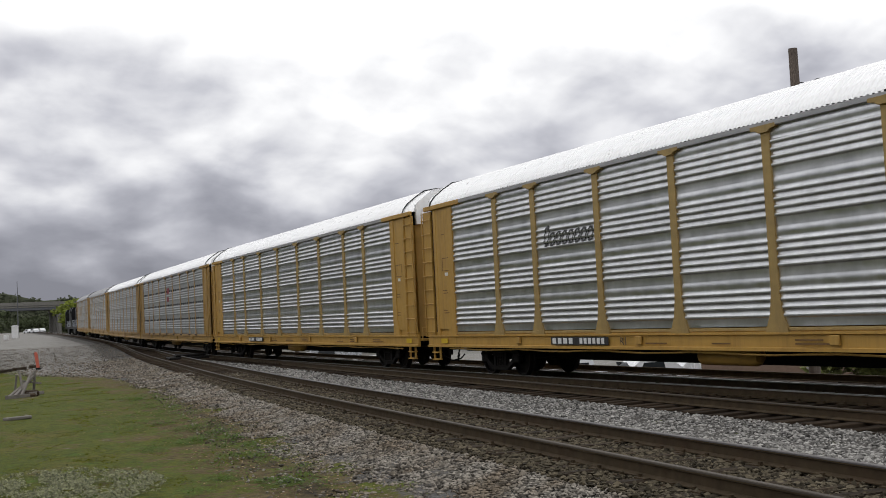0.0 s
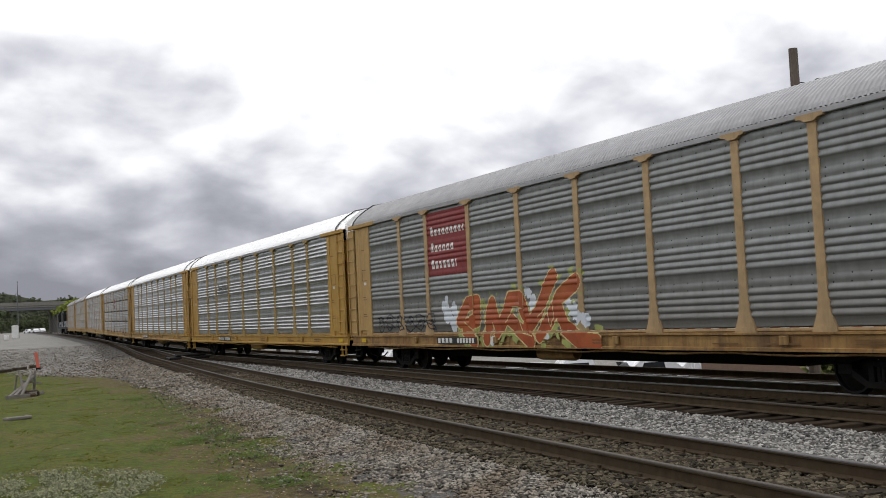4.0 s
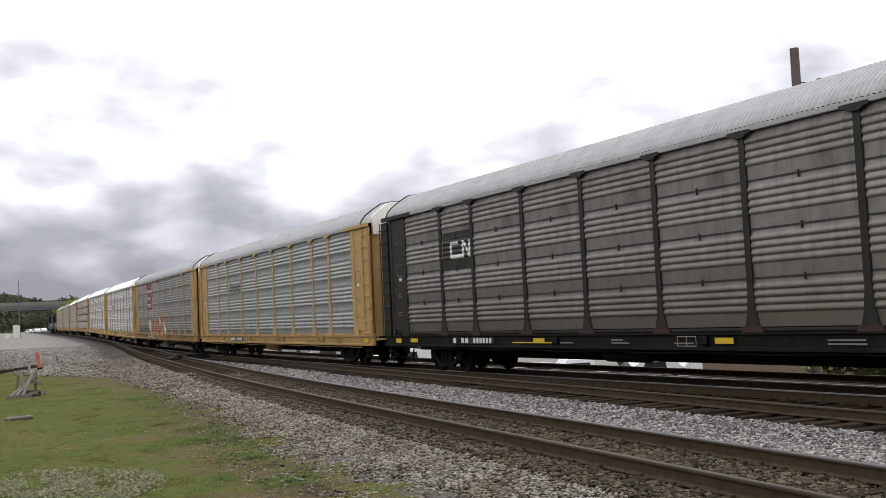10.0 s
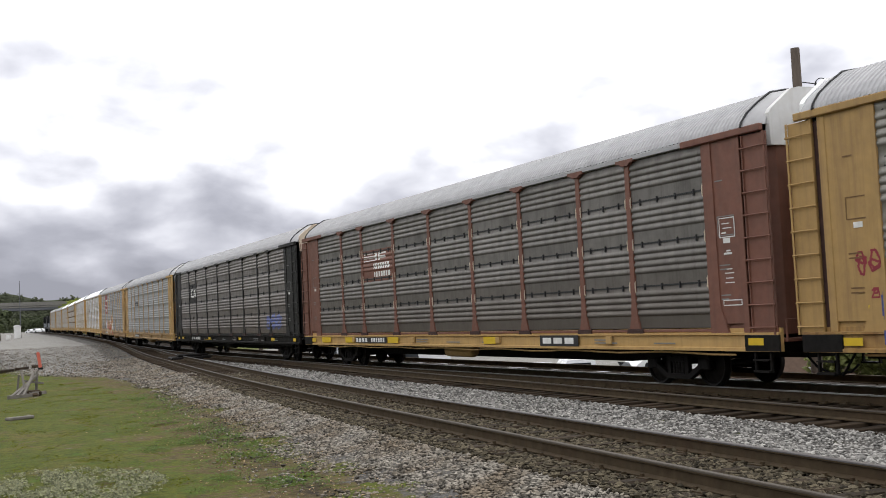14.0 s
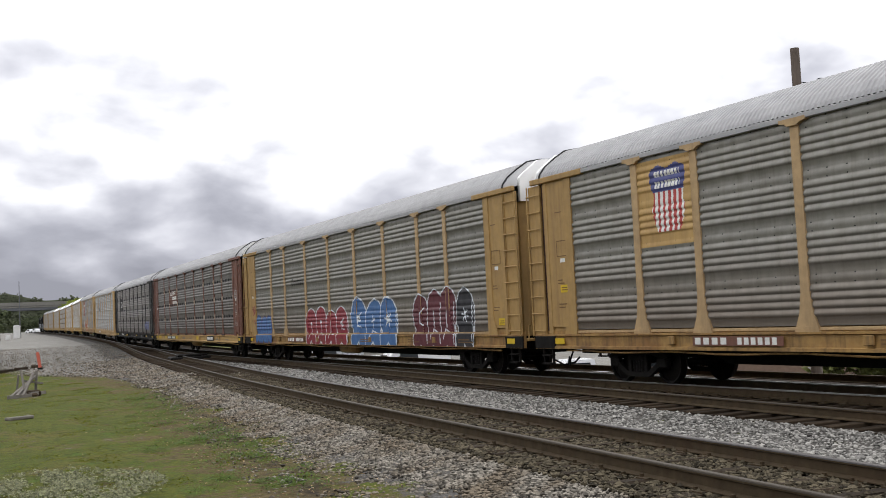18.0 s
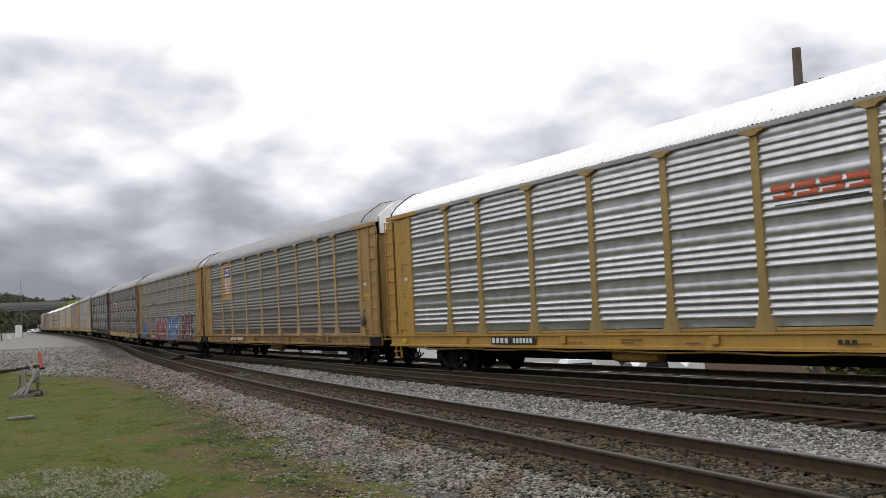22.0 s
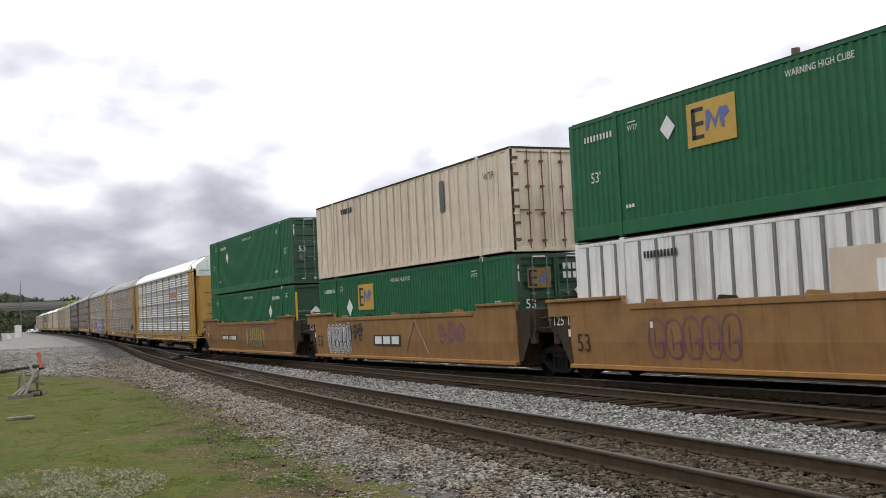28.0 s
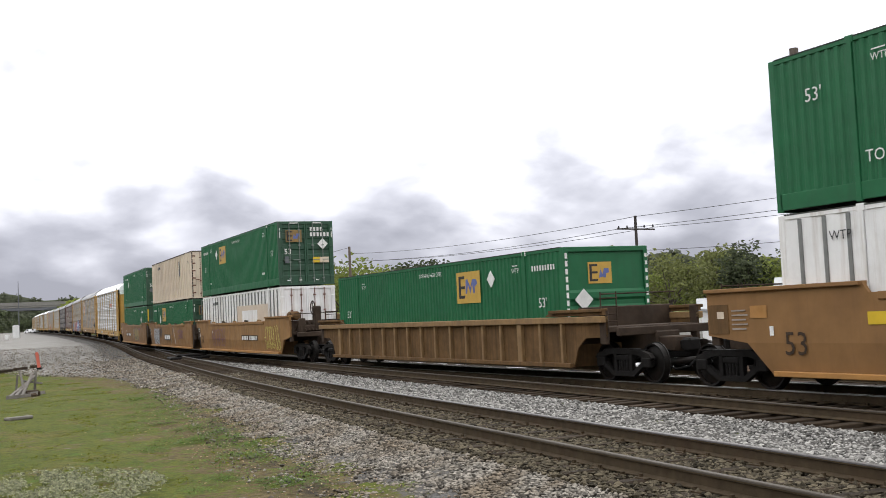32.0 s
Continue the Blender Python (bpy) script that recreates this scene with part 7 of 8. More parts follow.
def dress_green(c, sign_y=None, diamond_y=None, number_y=None, wtp=LIFT - 0.35, z53=1.36, rear_wtp=-LIFT + 0.78):
    if sign_y is not None:
        gold_sign(c, sign_y, 1.63, 1.5, 0.93)
    if diamond_y is not None:
        diamond(c, *diamond_y)
    side_word(c, "53'", 0.36, 7.2, z53)
    side_word(c, "53'", 0.36, -LIFT - 0.66, 1.4)
    side_word(c, "WARNING HIGH CUBE", 0.19, 0.65, 2.52, stretch=0.85)
    number_bars(c, 7.4 if number_y is None else number_y, 2.36, 0.14, 1.2, 9, NEAR, gap=0.5)
    if wtp:
        weight_mark(c, wtp, 2.37)
        weight_mark(c, rear_wtp, 2.37)
    if z53 < 1.9:
        number_bars(c, LIFT - 0.25, 0.62, 0.08, 0.35, 3, NEAR)
    number_bars(c, -LIFT + 0.9, 0.62, 0.1, 0.5, 3, NEAR)


dress_green(c_a1, None, (-4.2, 1.82, 0.3), -LIFT + 1.5, wtp=6.75, rear_wtp=-LIFT - 0.5)
dress_green(c_a2, None, (3.94, 1.9, 0.3), 5.35, wtp=6.75)
dress_green(c_b1, 3.75, (4.65, 1.75, 0.33))
dress_green(c_c2, 3.54, (4.2, 2.2, 0.27))
dress_green(c_d1, -2.05, (-4.21, 2.27, 0.25), -6.49)
dress_green(c_e2, number_y=-6.4, z53=1.95)
for _c, _n in ((c_a2, 3), (c_b1, 5), (c_c2, 6)):
    _y = -(HL + 0.004)
    if _c is not c_a2:
        end_gold_sign(_c, -0.95, 1.95, _y)
    part("lettering", word_end("53", 0.36, -1.05, 1.4, _y), "white_paint", _c)
    end_diamond(_c, 0.78, 1.85, _y - 0.02)
    _g = Geo()
    for _k in range(6):
        _g.box(0.2 + 0.16 * _k, 0.3 + 0.16 * _k, _y - 0.004, _y, 2.2, 2.38)
        if _k < 4:
            _g.box(0.2 + 0.16 * _k, 0.3 + 0.16 * _k, _y - 0.004, _y, 2.45, 2.62)
    tagged(part("number_stencil", _g, "white_paint", _c), kind="stuff")
    part("label", Geo().box(0.3, 0.62, _y - 0.03, _y - 0.026, 1.0, 1.25), "label_yellow", _c, "yellow warning label")
    part("label", Geo().box(0.62, 1.05, _y - 0.03, _y - 0.026, 1.0, 1.25), "cream", _c, "pale worn label")
    part("label", Geo().box(-1.02, -0.85, _y - 0.03, _y - 0.026, 1.0, 1.3), "slat_shade", _c)
    part("tape", Geo().box(-0.95, -0.8, _y - 0.03, _y - 0.026, 0.2, 0.24).box(-0.4, -0.25, _y - 0.03, _y - 0.026, 0.2, 0.24).box(0.4, 0.55, _y - 0.03, _y - 0.026, 0.2, 0.24), "white_paint", _c)
end_gold_sign(c_d1, -0.55, 1.95, -(HL - 0.06) - 0.002, 0.72, 0.55, tone="gold_sign")
end_diamond(c_d1, -0.75, 1.55, -(HL + 0.0), 0.28)
part("lettering", word_end("53", 0.34, 0.0, 0.72, -(HL + 0.002)), "white_paint", c_d1)
end_diamond(c_a1, -0.35, 1.68, -(HL + 0.0), 0.28)
_g = Geo()
for _k in range(10):
    _g.box(-HW + 0.03, -HW + 0.10, -(HL + 0.006), -(HL + 0.002), 2.6 - 0.2 * _k, 2.74 - 0.2 * _k)
    _g.box(HW - 0.10, HW - 0.03, -(HL + 0.006), -(HL + 0.002), 2.6 - 0.2 * _k, 2.70 - 0.2 * _k)
tagged(part("number_stencil", _g, "white_paint", c_d1), kind="stuff")
for _q in (-HW + 0.03, HW - 0.12):
    part("guide_tape", Geo().box(_q, _q + 0.09, -(HL + 0.006), -(HL + 0.002), 0.9, 2.6), "label_yellow", c_a1, "yellow edge tape")

for _c in (c_c1, c_e1):
    # grey seams between the white sheets
    for _y in [7.53, 6.94, 6.38] + [5.45 - 0.606 * _k for _k in range(19)] + [-6.38, -6.94, -7.53]:
        part("seam", lambda: Geo().box(NEAR - 0.004, NEAR + 0.03, -0.042, 0.042, 0.2, BOX_H - 0.1), "rib_grey", _c, key="seam").location = (0, _y, 0)
    number_bars(_c, 5.28, 2.38, 0.16, 1.2, 10, NEAR - 0.016, "black_paint")
side_word(c_e2, "TOP", 0.3, 5.9, 0.66)
side_word(c_e1, "WTP", 0.24, 6.82, 2.34, NEAR - 0.016, "black_paint")
part("primer_patch", bar(-0.15, -6.0, 0.9, 2.2, NEAR - 0.016), "patch", c_c1, "pinkish primer patch")
part("repaint_patch", bar(-1.2, -4.1, 1.0, 1.95, NEAR - 0.022), "white_box", c_c1, "white repainted rectangle")
_g = Geo()
for _k in range(25):
    _y = HL - 0.5 - _k * 0.62
    if abs(abs(_y) - LIFT) > 0.15:
        part("batten", lambda: Geo().box(NEAR - 0.006, NEAR + 0.03, -0.02, 0.02, 0.15, BOX_H - 0.1), "cream", c_b2, key="batten").location = (0, _y, 0)
number_bars(c_b2, LIFT - 0.9, 2.35, 0.2, 1.2, 6, NEAR - 0.01, "black_paint")
part("slot", bar(-3.55, -3.85, 1.55, 2.5, NEAR - 0.01), "slat_shade", c_b2, "dark upright slot")
part("roof_edge", Geo().box(-HW - 0.006, -HW + 0.05, HL - 0.02, -HL + 0.02, BOX_H - 0.05, BOX_H + 0.012), "well_dark", c_b2, "dark grimy roof edge")
part("roof_edge", Geo().box(-HW + 0.02, HW - 0.02, -HL - 0.006, -HL + 0.05, BOX_H - 0.05, BOX_H + 0.012), "well_dark", c_b2)
for _x in (-HW, HW - 0.05):
    part("corner_trim", Geo().box(_x - 0.004, _x + 0.055, -HL - 0.008, -HL + 0.03, 0.05, BOX_H - 0.06), "well_dark", c_b2, "rusty dark corner edge")
side_word(c_b2, "WTP", 0.3, -LIFT - 0.35, 2.15, NEAR - 0.01, "black_paint")
for _k in range(6):
    part("hinge", Geo().box(-HW + 0.01, -HW + 0.22, -(HL + 0.02), -(HL - 0.02), 0.3 + 0.45 * _k, 0.38 + 0.45 * _k), "brown", c_b2)

WX = -1.466


def well_number(car, y, w, seed):
    p = part("number_plate", bar(y, y - w, 0.93, 1.18, WX), "well_dark", car, "dark stencil plate with pale bars")
    number_bars(p, y - 0.08, 0.95, 0.19, w * 0.4, 4, WX - 0.006, gap=0.3, lean=0.28)
    number_bars(p, y - w * 0.5, 0.95, 0.19, w * 0.46, 6, WX - 0.006, gap=0.3, lean=0.28)


for _car in (w_a, w_b, w_c, w_e):
    side_word(_car, "53", 0.62, 7.95, 0.74, WX, "well_dark")
    part("reflector", bar(8.3, 8.2, 1.1, 1.28, WX), "white_paint", _car)
    part("reflector", bar(5.0, 4.9, 1.28, 1.42, WX), "white_paint", _car)
for _car in (w_b, w_c):
    part("lettering", word_side("125 T", 0.36, 9.1, 1.38, -1.406), "white_paint", _car)
well_number(w_a, 4.9, 3.2, 1)
part("yellow_label", bar(5.95, 5.2, 1.28, 1.5, WX), "label_yellow", w_e, "bright yellow label")
well_number(w_c, -1.5, 3.1, 2)
loop_piece(w_a, "black outlined graffiti loops on a yellow-green ground", -0.9, -3.6, 0.52, 1.64, "spray_black", 0.028, 31, "spray_olive")
scrawl(w_a, "faded violet scrawl", -3.55, -4.75, 1.42, 1.6, 5, 0.018, "spray_violet", 41, smooth_surface)
side_word(w_a, "A", 0.3, 1.45, 0.97, WX, "seal")
loop_piece(w_c, "pale yellow looping graffiti outlines", -6.0, -8.62, 0.52, 1.62, "spray_yellow", 0.019, 33)
pill_piece(w_c, "faded violet outlined graffiti", 5.1, 2.1, 0.62, 1.55, 5, "spray_violet", 0.022, 34)
pill_piece(w_b, "silver grey bubble graffiti with dark outlines and a pale edge", 6.75, 4.3, 0.52, 1.64, 6, "spray_black", 0.024, 35, "spray_drab", "spray_white")
scrawl(w_b, "black and white scrawl", 4.6, 3.0, 0.9, 1.65, 3, 0.035, "spray_black", 36, smooth_surface)
scrawl(w_b, "dark scrawl", -3.3, -5.2, 0.8, 1.6, 3, 0.03, "spray_violet", 37, smooth_surface)
part("owner_plate", bar(2.0, -0.4, 0.80, 1.18, WX), "black_paint", w_b, "black plate with three white block shapes")
for _k in range(3):
    part("block_shape", Geo().box(WX - 0.006, WX, 1.85 - 0.75 * _k, 1.25 - 0.75 * _k, 0.86, 1.12), "white_paint", w_b)
part("graffiti", Geo().path([(WX, -0.8, 0.6), (WX, -1.6, 1.65), (WX, -2.6, 0.58)], 0.02, 4), "spray_drab", w_b, "white peaked outline")
part("pale_patch", bar(-0.25, -0.48, 0.75, 1.5, WX), "spray_drab", w_a, "pale runny patch")
part("label_patch", bar(3.4, 2.6, 1.1, 1.35, WX), "label_yellow", w_e, "yellow label")
part("shield_badge", strip([(5.0, 1.25), (4.7, 1.25), (4.7, 1.05), (4.85, 0.93), (5.0, 1.05)], WX), "white_paint", w_e)
for _car, _a in ((w_a, 9.6), (w_e, 10.05)):
    part("end_plate", bar(_a - 0.04, _a - 0.62, 1.14, 1.72, WX), "rust_old", _car, "dark rusty plate at the end of the side")
    part("label", bar(_a - 0.3, _a - 0.5, 1.44, 1.58, WX - 0.005), "cream", _car, "pale worn label")
    part("paint_patch", bar(_a - 1.25, _a - 1.7, 1.44, 1.68, WX), "well_lip", _car, "orange paint patch")
    for _k in range(5):
        part("stencil_line", bar(_a - 0.72, _a - 1.12 - 0.05 * (_k % 2), 1.22 + 0.09 * _k, 1.25 + 0.09 * _k, WX), "spray_drab", _car)

# ---------------------------------------------------------------- beyond the tracks


def leafy_crown(g, rng, centre, radius, count, size):
    """Small leaf clumps, uneven, thinner towards the rim."""
    cx, cy, cz = centre
    for _ in range(count):
        d = Vector((rng.gauss(0, 1), rng.gauss(0, 1), rng.gauss(0, 0.8)))
        d = d.normalized() * (rng.random() ** 0.45)
        p = Vector((cx + d.x * radius, cy + d.y * radius, cz + d.z * radius * 0.85))
        s = size * rng.uniform(0.5, 1.3)
        a = Vector((rng.uniform(-1, 1), rng.uniform(-1, 1), rng.uniform(-0.6, 0.6))).normalized() * s
        b = a.orthogonal().normalized() * s * rng.uniform(0.5, 0.9)
        c = a.cross(b).normalized() * s * 0.35
        g.add([p + a, p + b, p - a, p - b, p + c], [(0, 1, 4), (1, 2, 4), (2, 3, 4), (3, 0, 4)])


def tree(x, y, z, height, width, leaf, seed, label, clumps=7, leaves=90, size=0.5):
    rng = random.Random(seed)
    t = thing("tree", label, "tree", "trees of the background")
    g = Geo().tube((0, 0, -0.3), (rng.uniform(-.2, .2), rng.uniform(-.2, .2), height * 0.5), height * 0.028, 7, height * 0.014)
    spots = []
    for k in range(clumps):
        a = 6.283 * k / clumps + rng.uniform(-0.4, 0.4)
        r = width * rng.uniform(0.22, 0.40)
        h = height * rng.uniform(0.42, 0.86)
        spots.append((r * math.cos(a), r * math.sin(a), h))
        g.tube((0, 0, height * rng.uniform(0.25, 0.45)), spots[-1], height * 0.011, 5, height * 0.004)
    spots.append((0, 0, height * 0.85))
    part("trunk", g, "bark", t)
    c = Geo()
    for s in spots:
        leafy_crown(c, rng, s, width * rng.uniform(0.2, 0.3), leaves, size)
    part("crown", c, leaf, t)
    t.location = (x, y, z)
    return t


def spot(bearing, dist, z=None):
    """A place by its bearing from the track's line, in degrees, and its distance from the camera's foot."""
    a = radians(bearing)
    x, y = dist * math.sin(a), dist * math.cos(a)
    return x, y, float(ground_height(x, y)) if z is None else z


def hill(name, label, b0, b1, dist, height, seed, leaf, count):
    """A far wooded ridge: one body of many leaf clumps on a rough slope."""
    rng = random.Random(seed)
    g, base = Geo(), Geo()
    v, f = [], []
    n, fine = 24, 4
    for j in range(n * fine + 1):
        k = j / fine
        b = b0 + (b1 - b0) * k / n
        top = height * (0.84 + 0.10 * math.sin(k * 0.7 + seed) + 0.06 * math.sin(k * 1.9 + seed * 2))
        for q, (d, h) in enumerate(((dist - 12, -3), (dist, top * 0.94), (dist + 60, -3))):
            x, y, _ = spot(b, d, 0)
            v.append((x, y, float(line_z(min(y, 600))) + h))
    for k in range(n * fine):
        for q in range(2):
            f.append((3 * k + q, 3 * k + q + 1, 3 * k + q + 4, 3 * k + q + 3))
    wood = part(name, base.add(v, f), leaf)
    tagged(wood, label, "woods", kind="stuff")
    for _ in range(count):
        k = rng.random() * n
        b = b0 + (b1 - b0) * k / n
        top = height * (0.84 + 0.10 * math.sin(k * 0.7 + seed) + 0.06 * math.sin(k * 1.9 + seed * 2))
        back = 11 * rng.random() ** 1.3
        x, y, _ = spot(b, dist - back, 0)
        z = float(line_z(min(y, 600))) + top * 0.94 * (1 - back / 12) + rng.uniform(-0.08, 0.02) * height
        leafy_crown(g, rng, (x, y, z), height * 0.085, 12, height * 0.04)
    tagged(part("leaf_clumps", g, leaf, wood), kind="stuff")


def pole(x, y, z, height, r, label, arms=()):
    p = thing("utility_pole", label, "utility pole", "poles beyond the tracks")
    tone = "pole_dark" if arms else "pole_wood"
    part("shaft", Geo().tube((0, 0, -0.5), (0, 0, height), r * 1.35, 14, r), tone, p, smooth=True)
    for h, w, turn in arms:
        a = radians(turn)
        dx, dy = w / 2 * math.cos(a), w / 2 * math.sin(a)
        arm = part("cross_arm", Geo().tube((-dx, -dy, h + 0.06), (dx, dy, h - 0.1), 0.055, 6), tone, p)
        for q in (-0.9, -0.45, 0.45, 0.9):
            part("insulator", Geo().lathe([(0, 0), (0.0, 0.05), (0.08, 0.07), (0.14, 0.05), (0.2, 0.04), (0.2, 0)], (dx * q, dy * q, h + 0.05), "z", 8), "wire", arm)
    p.location = (x, y, z)
    return p


def cable(p, q, sag, r=0.02, n=14, label="thin dark overhead cable"):
    p, q = Vector(p), Vector(q)
    pts = [p.lerp(q, i / n) - Vector((0, 0, sag * 4 * (i / n) * (1 - i / n))) for i in range(n + 1)]
    return tagged(part("cable", Geo().path(pts, r, 5), "wire"), label, "cable", "overhead cables")


def vehicle(x, y, z, turn, paint, style, label):
    """A parked car, van or pickup, built in its parts."""
    v = thing("parked_" + style, label, style, "vehicles parked beyond the tracks")
    long_, high = {"car": (4.5, 1.45), "van": (5.4, 2.1), "pickup": (5.5, 1.85)}[style]
    h = long_ / 2
    if style == "van":
        prof = [(-h, 0.35), (h, 0.35), (h, 1.0), (h - 0.9, 1.15), (h - 1.6, high), (-h + 0.1, high), (-h, 1.9)]
    elif style == "pickup":
        prof = [(-h, 0.4), (h, 0.4), (h, 1.0), (h - 1.4, 1.1), (h - 2.0, high), (h - 3.3, high), (h - 3.5, 1.05), (-h, 1.05)]
    else:
        prof = [(-h, 0.3), (h, 0.3), (h, 0.75), (h - 1.0, 0.9), (h - 1.8, high), (-h + 1.0, high), (-h + 0.3, 0.95), (-h, 0.9)]
    body = part("body", Geo().prism(prof, "x", -0.88, 0.88), paint, v)
    z0, z1 = high * 0.62, high * 0.92
    for sx in (-1, 1):
        part("side_window", Geo().prism([(h - 1.75, z0), (h - 1.98, z1), (h - 3.1, z1), (h - 3.2, z0)], "x", sx * 0.875, sx * 0.886), "glass", body)
        part("headlight", Geo().box(sx * 0.45, sx * 0.8, h - 0.01, h + 0.012, 0.55, 0.72), "white_paint", body)
        for sy in (-1, 1):
            part("wheel", Geo().lathe([(-0.1, 0), (-0.1, 0.2), (-0.09, 0.32), (0.09, 0.32), (0.1, 0.2), (0.1, 0)], (sx * 0.82, sy * (h - 0.9), 0.32), "x", 14), "tyre", v)
    part("windscreen", Geo().prism([(-0.75, 0), (0.75, 0), (0.65, 1), (-0.65, 1)], "z", 0, 0.01), "glass", body).matrix_local = \
        Matrix.Translation((0, h - (1.5 if style != "pickup" else 1.45), z0 - 0.12)) @ Euler((radians(58), 0, 0)).to_matrix().to_4x4() @ Matrix.Diagonal((1, 0.72, 1, 1))
    v.matrix_basis = pose(x, y, z, 0, 0, turn)
    return v


def shed(x, y, z, turn, w, d, h, wall, roof, label, windows=3):
    b = thing("low_building", label, "building", "buildings beyond the tracks")
    part("wall", Geo().box(-w / 2, w / 2, -d / 2, d / 2, -0.3, h, 0.03), wall, b)
    part("roof", Geo().prism([(-d / 2 - 0.3, h), (d / 2 + 0.3, h), (d / 2 + 0.3, h + 0.15), (0, h + 0.9), (-d / 2 - 0.3, h + 0.15)], "x", -w / 2 - 0.3, w / 2 + 0.3), roof, b)
    for k in range(windows):
        q = -w / 2 + (k + 0.5) * w / windows
        win = part("window", Geo().box(q - 0.6, q + 0.6, -d / 2 - 0.03, -d / 2 + 0.02, h * 0.4, h * 0.75), "glass", b)
        part("window_frame", Geo().box(q - 0.68, q + 0.68, -d / 2 - 0.05, -d / 2 - 0.005, h * 0.4 - 0.08, h * 0.4).box(q - 0.68, q + 0.68, -d / 2 - 0.05, -d / 2 - 0.005, h * 0.75, h * 0.75 + 0.08), "white_paint", win)
    b.matrix_basis = pose(x, y, z, 0, 0, turn)
    return b


# the tall pole just behind the train, with a guy wire and a coil of spare cable
px, py, pz = spot(45.45, 31.5)
tall = pole(px, py, pz, 8.77 - pz, 0.125, "tall bare brown wooden utility pole")
top = Vector((px, py, 7.83))
cable(top, spot(62, 45, 8.2), 0.35, 0.016)
_u = Vector((math.cos(radians(45)), -math.sin(radians(45)), 0))
coil = [top + _u * (0.62 + 0.16 * math.cos(0.4 * i)) + Vector((0, 0, -0.14 + 0.17 * math.sin(0.4 * i))) for i in range(17)]
tagged(part("cable_coil", Geo().path(coil, 0.014, 5).path([top + _u * 0.16 + Vector((0, 0, -0.30)), top + _u * 0.3 + Vector((0, 0, -0.46)), top + _u * 0.46 + Vector((0, 0, -0.33)), top + _u * 0.5 + Vector((0, 0, -0.05))], 0.013, 5)
            .path([top + _u * 0.12 + Vector((0, 0, -0.2)), top + _u * 0.26 + Vector((0, 0, -0.34))], 0.05, 6), "wire"), "loop of spare cable hung from the pole", "cable")

# the far line of poles and its wires
qx, qy, qz = spot(37.0, 75)
line_pole = pole(qx, qy, qz, 8.0 - qz, 0.095, "brown utility pole with a cross arm", ((7.1 - qz, 2.6, -28),))
_c37, _s37 = math.cos(radians(37)), math.sin(radians(37))
lamp = part("lamp_arm", Geo().path([(0, 0, 5.0 - qz), (-0.5 * _c37, 0.5 * _s37, 5.22 - qz), (-0.8 * _c37, 0.8 * _s37, 5.28 - qz)], 0.03, 6), "roof_far", line_pole)
part("lamp_head", Geo().box(-1.5 * _c37, -0.78 * _c37, 0.85 * _s37, 1.25 * _s37, 5.2 - qz, 5.38 - qz, 0.06), "roof_far", lamp, "grey street lamp head")
rx, ry, rz = spot(21.86, 115)
pole(rx, ry, rz, 9.6 - rz, 0.13, "plain brown utility pole")
ox, oy, oz = spot(66, 62)
pole(ox, oy, oz, 9.4 - oz, 0.13, "plain brown utility pole", ((8.6 - oz, 2.6, -10),))
for _h, _k, _s in ((7.95, 0.0, 0.25), (7.15, -1.2, 0.3), (7.15, 1.2, 0.5), (5.6, 0.0, 0.7)):
    _a = Vector((qx + _k * 0.88, qy - _k * 0.47, _h))
    cable(_a, (ox + _k * 0.5, oy, _h + 1.1), _s, 0.018)
    if _h > 7:
        cable(_a, (rx + _k * 0.4, ry, _h + 0.9), 0.5, 0.018)
fx, fy, fz = spot(8, 420)
cable((rx, ry, 9.5), (fx, fy, 12), 1.5, 0.02)

# yard beyond the train: parked vehicles and low buildings
for _b, _d, _turn, _paint, _style, _label in (
        (38.9, 60, 125, "car_white", "van", "white van parked on the gravel lot"), (33.6, 52, 70, "car_white", "pickup", "white pickup truck parked on the gravel lot"),
        (30.4, 58, 95, "car_silver", "car", "silver car parked on the gravel lot"), (27.2, 62, 80, "car_white", "car", "white car parked on the gravel lot"),
        (24.6, 70, 85, "car_white", "van", "white van parked on the gravel lot"), (31.2, 50, 90, "car_white", "pickup", "white pickup truck parked on the gravel lot"),
        (36.9, 57, 80, "car_white", "car", "white car parked on the gravel lot"), (35.3, 49, 84, "car_silver", "car", "silver car parked on the gravel lot"),
        (22.5, 78, 80, "car_white", "car", "white car parked on the gravel lot"), (20.5, 88, 80, "car_silver", "van", "grey van parked on the gravel lot")):
    _x, _y, _z = spot(_b, _d)
    vehicle(_x, _y, _z, _turn, MAT[_paint].name and _paint, _style, _label)
_x, _y, _z = spot(47.6, 72)
shed(_x, _y, _z, -46, 9, 6, 4.7, "white_end", "roof_far", "low white building with a grey roof")
_x, _y, _z = spot(41.5, 80)
shed(_x, _y, _z, -40, 4, 4, 3.6, "white_end", "roof_far", "small white shed with a grey roof", 1)
_x, _y, _z = spot(50.5, 60)
shed(_x, _y, _z, -48, 8, 5, 3.9, "brick", "roof_far", "low brick building with a grey roof")
_x, _y, _z = spot(42.5, 56)
wall = tagged(part("low_wall", Geo().box(-2.5, 2.5, -0.2, 0.2, -0.3, 2.1, 0.03), "brick"), "low red-brown brick wall beyond the train", "wall", kind="structure")
wall.matrix_basis = pose(_x, _y, _z, 0, 0, -40)

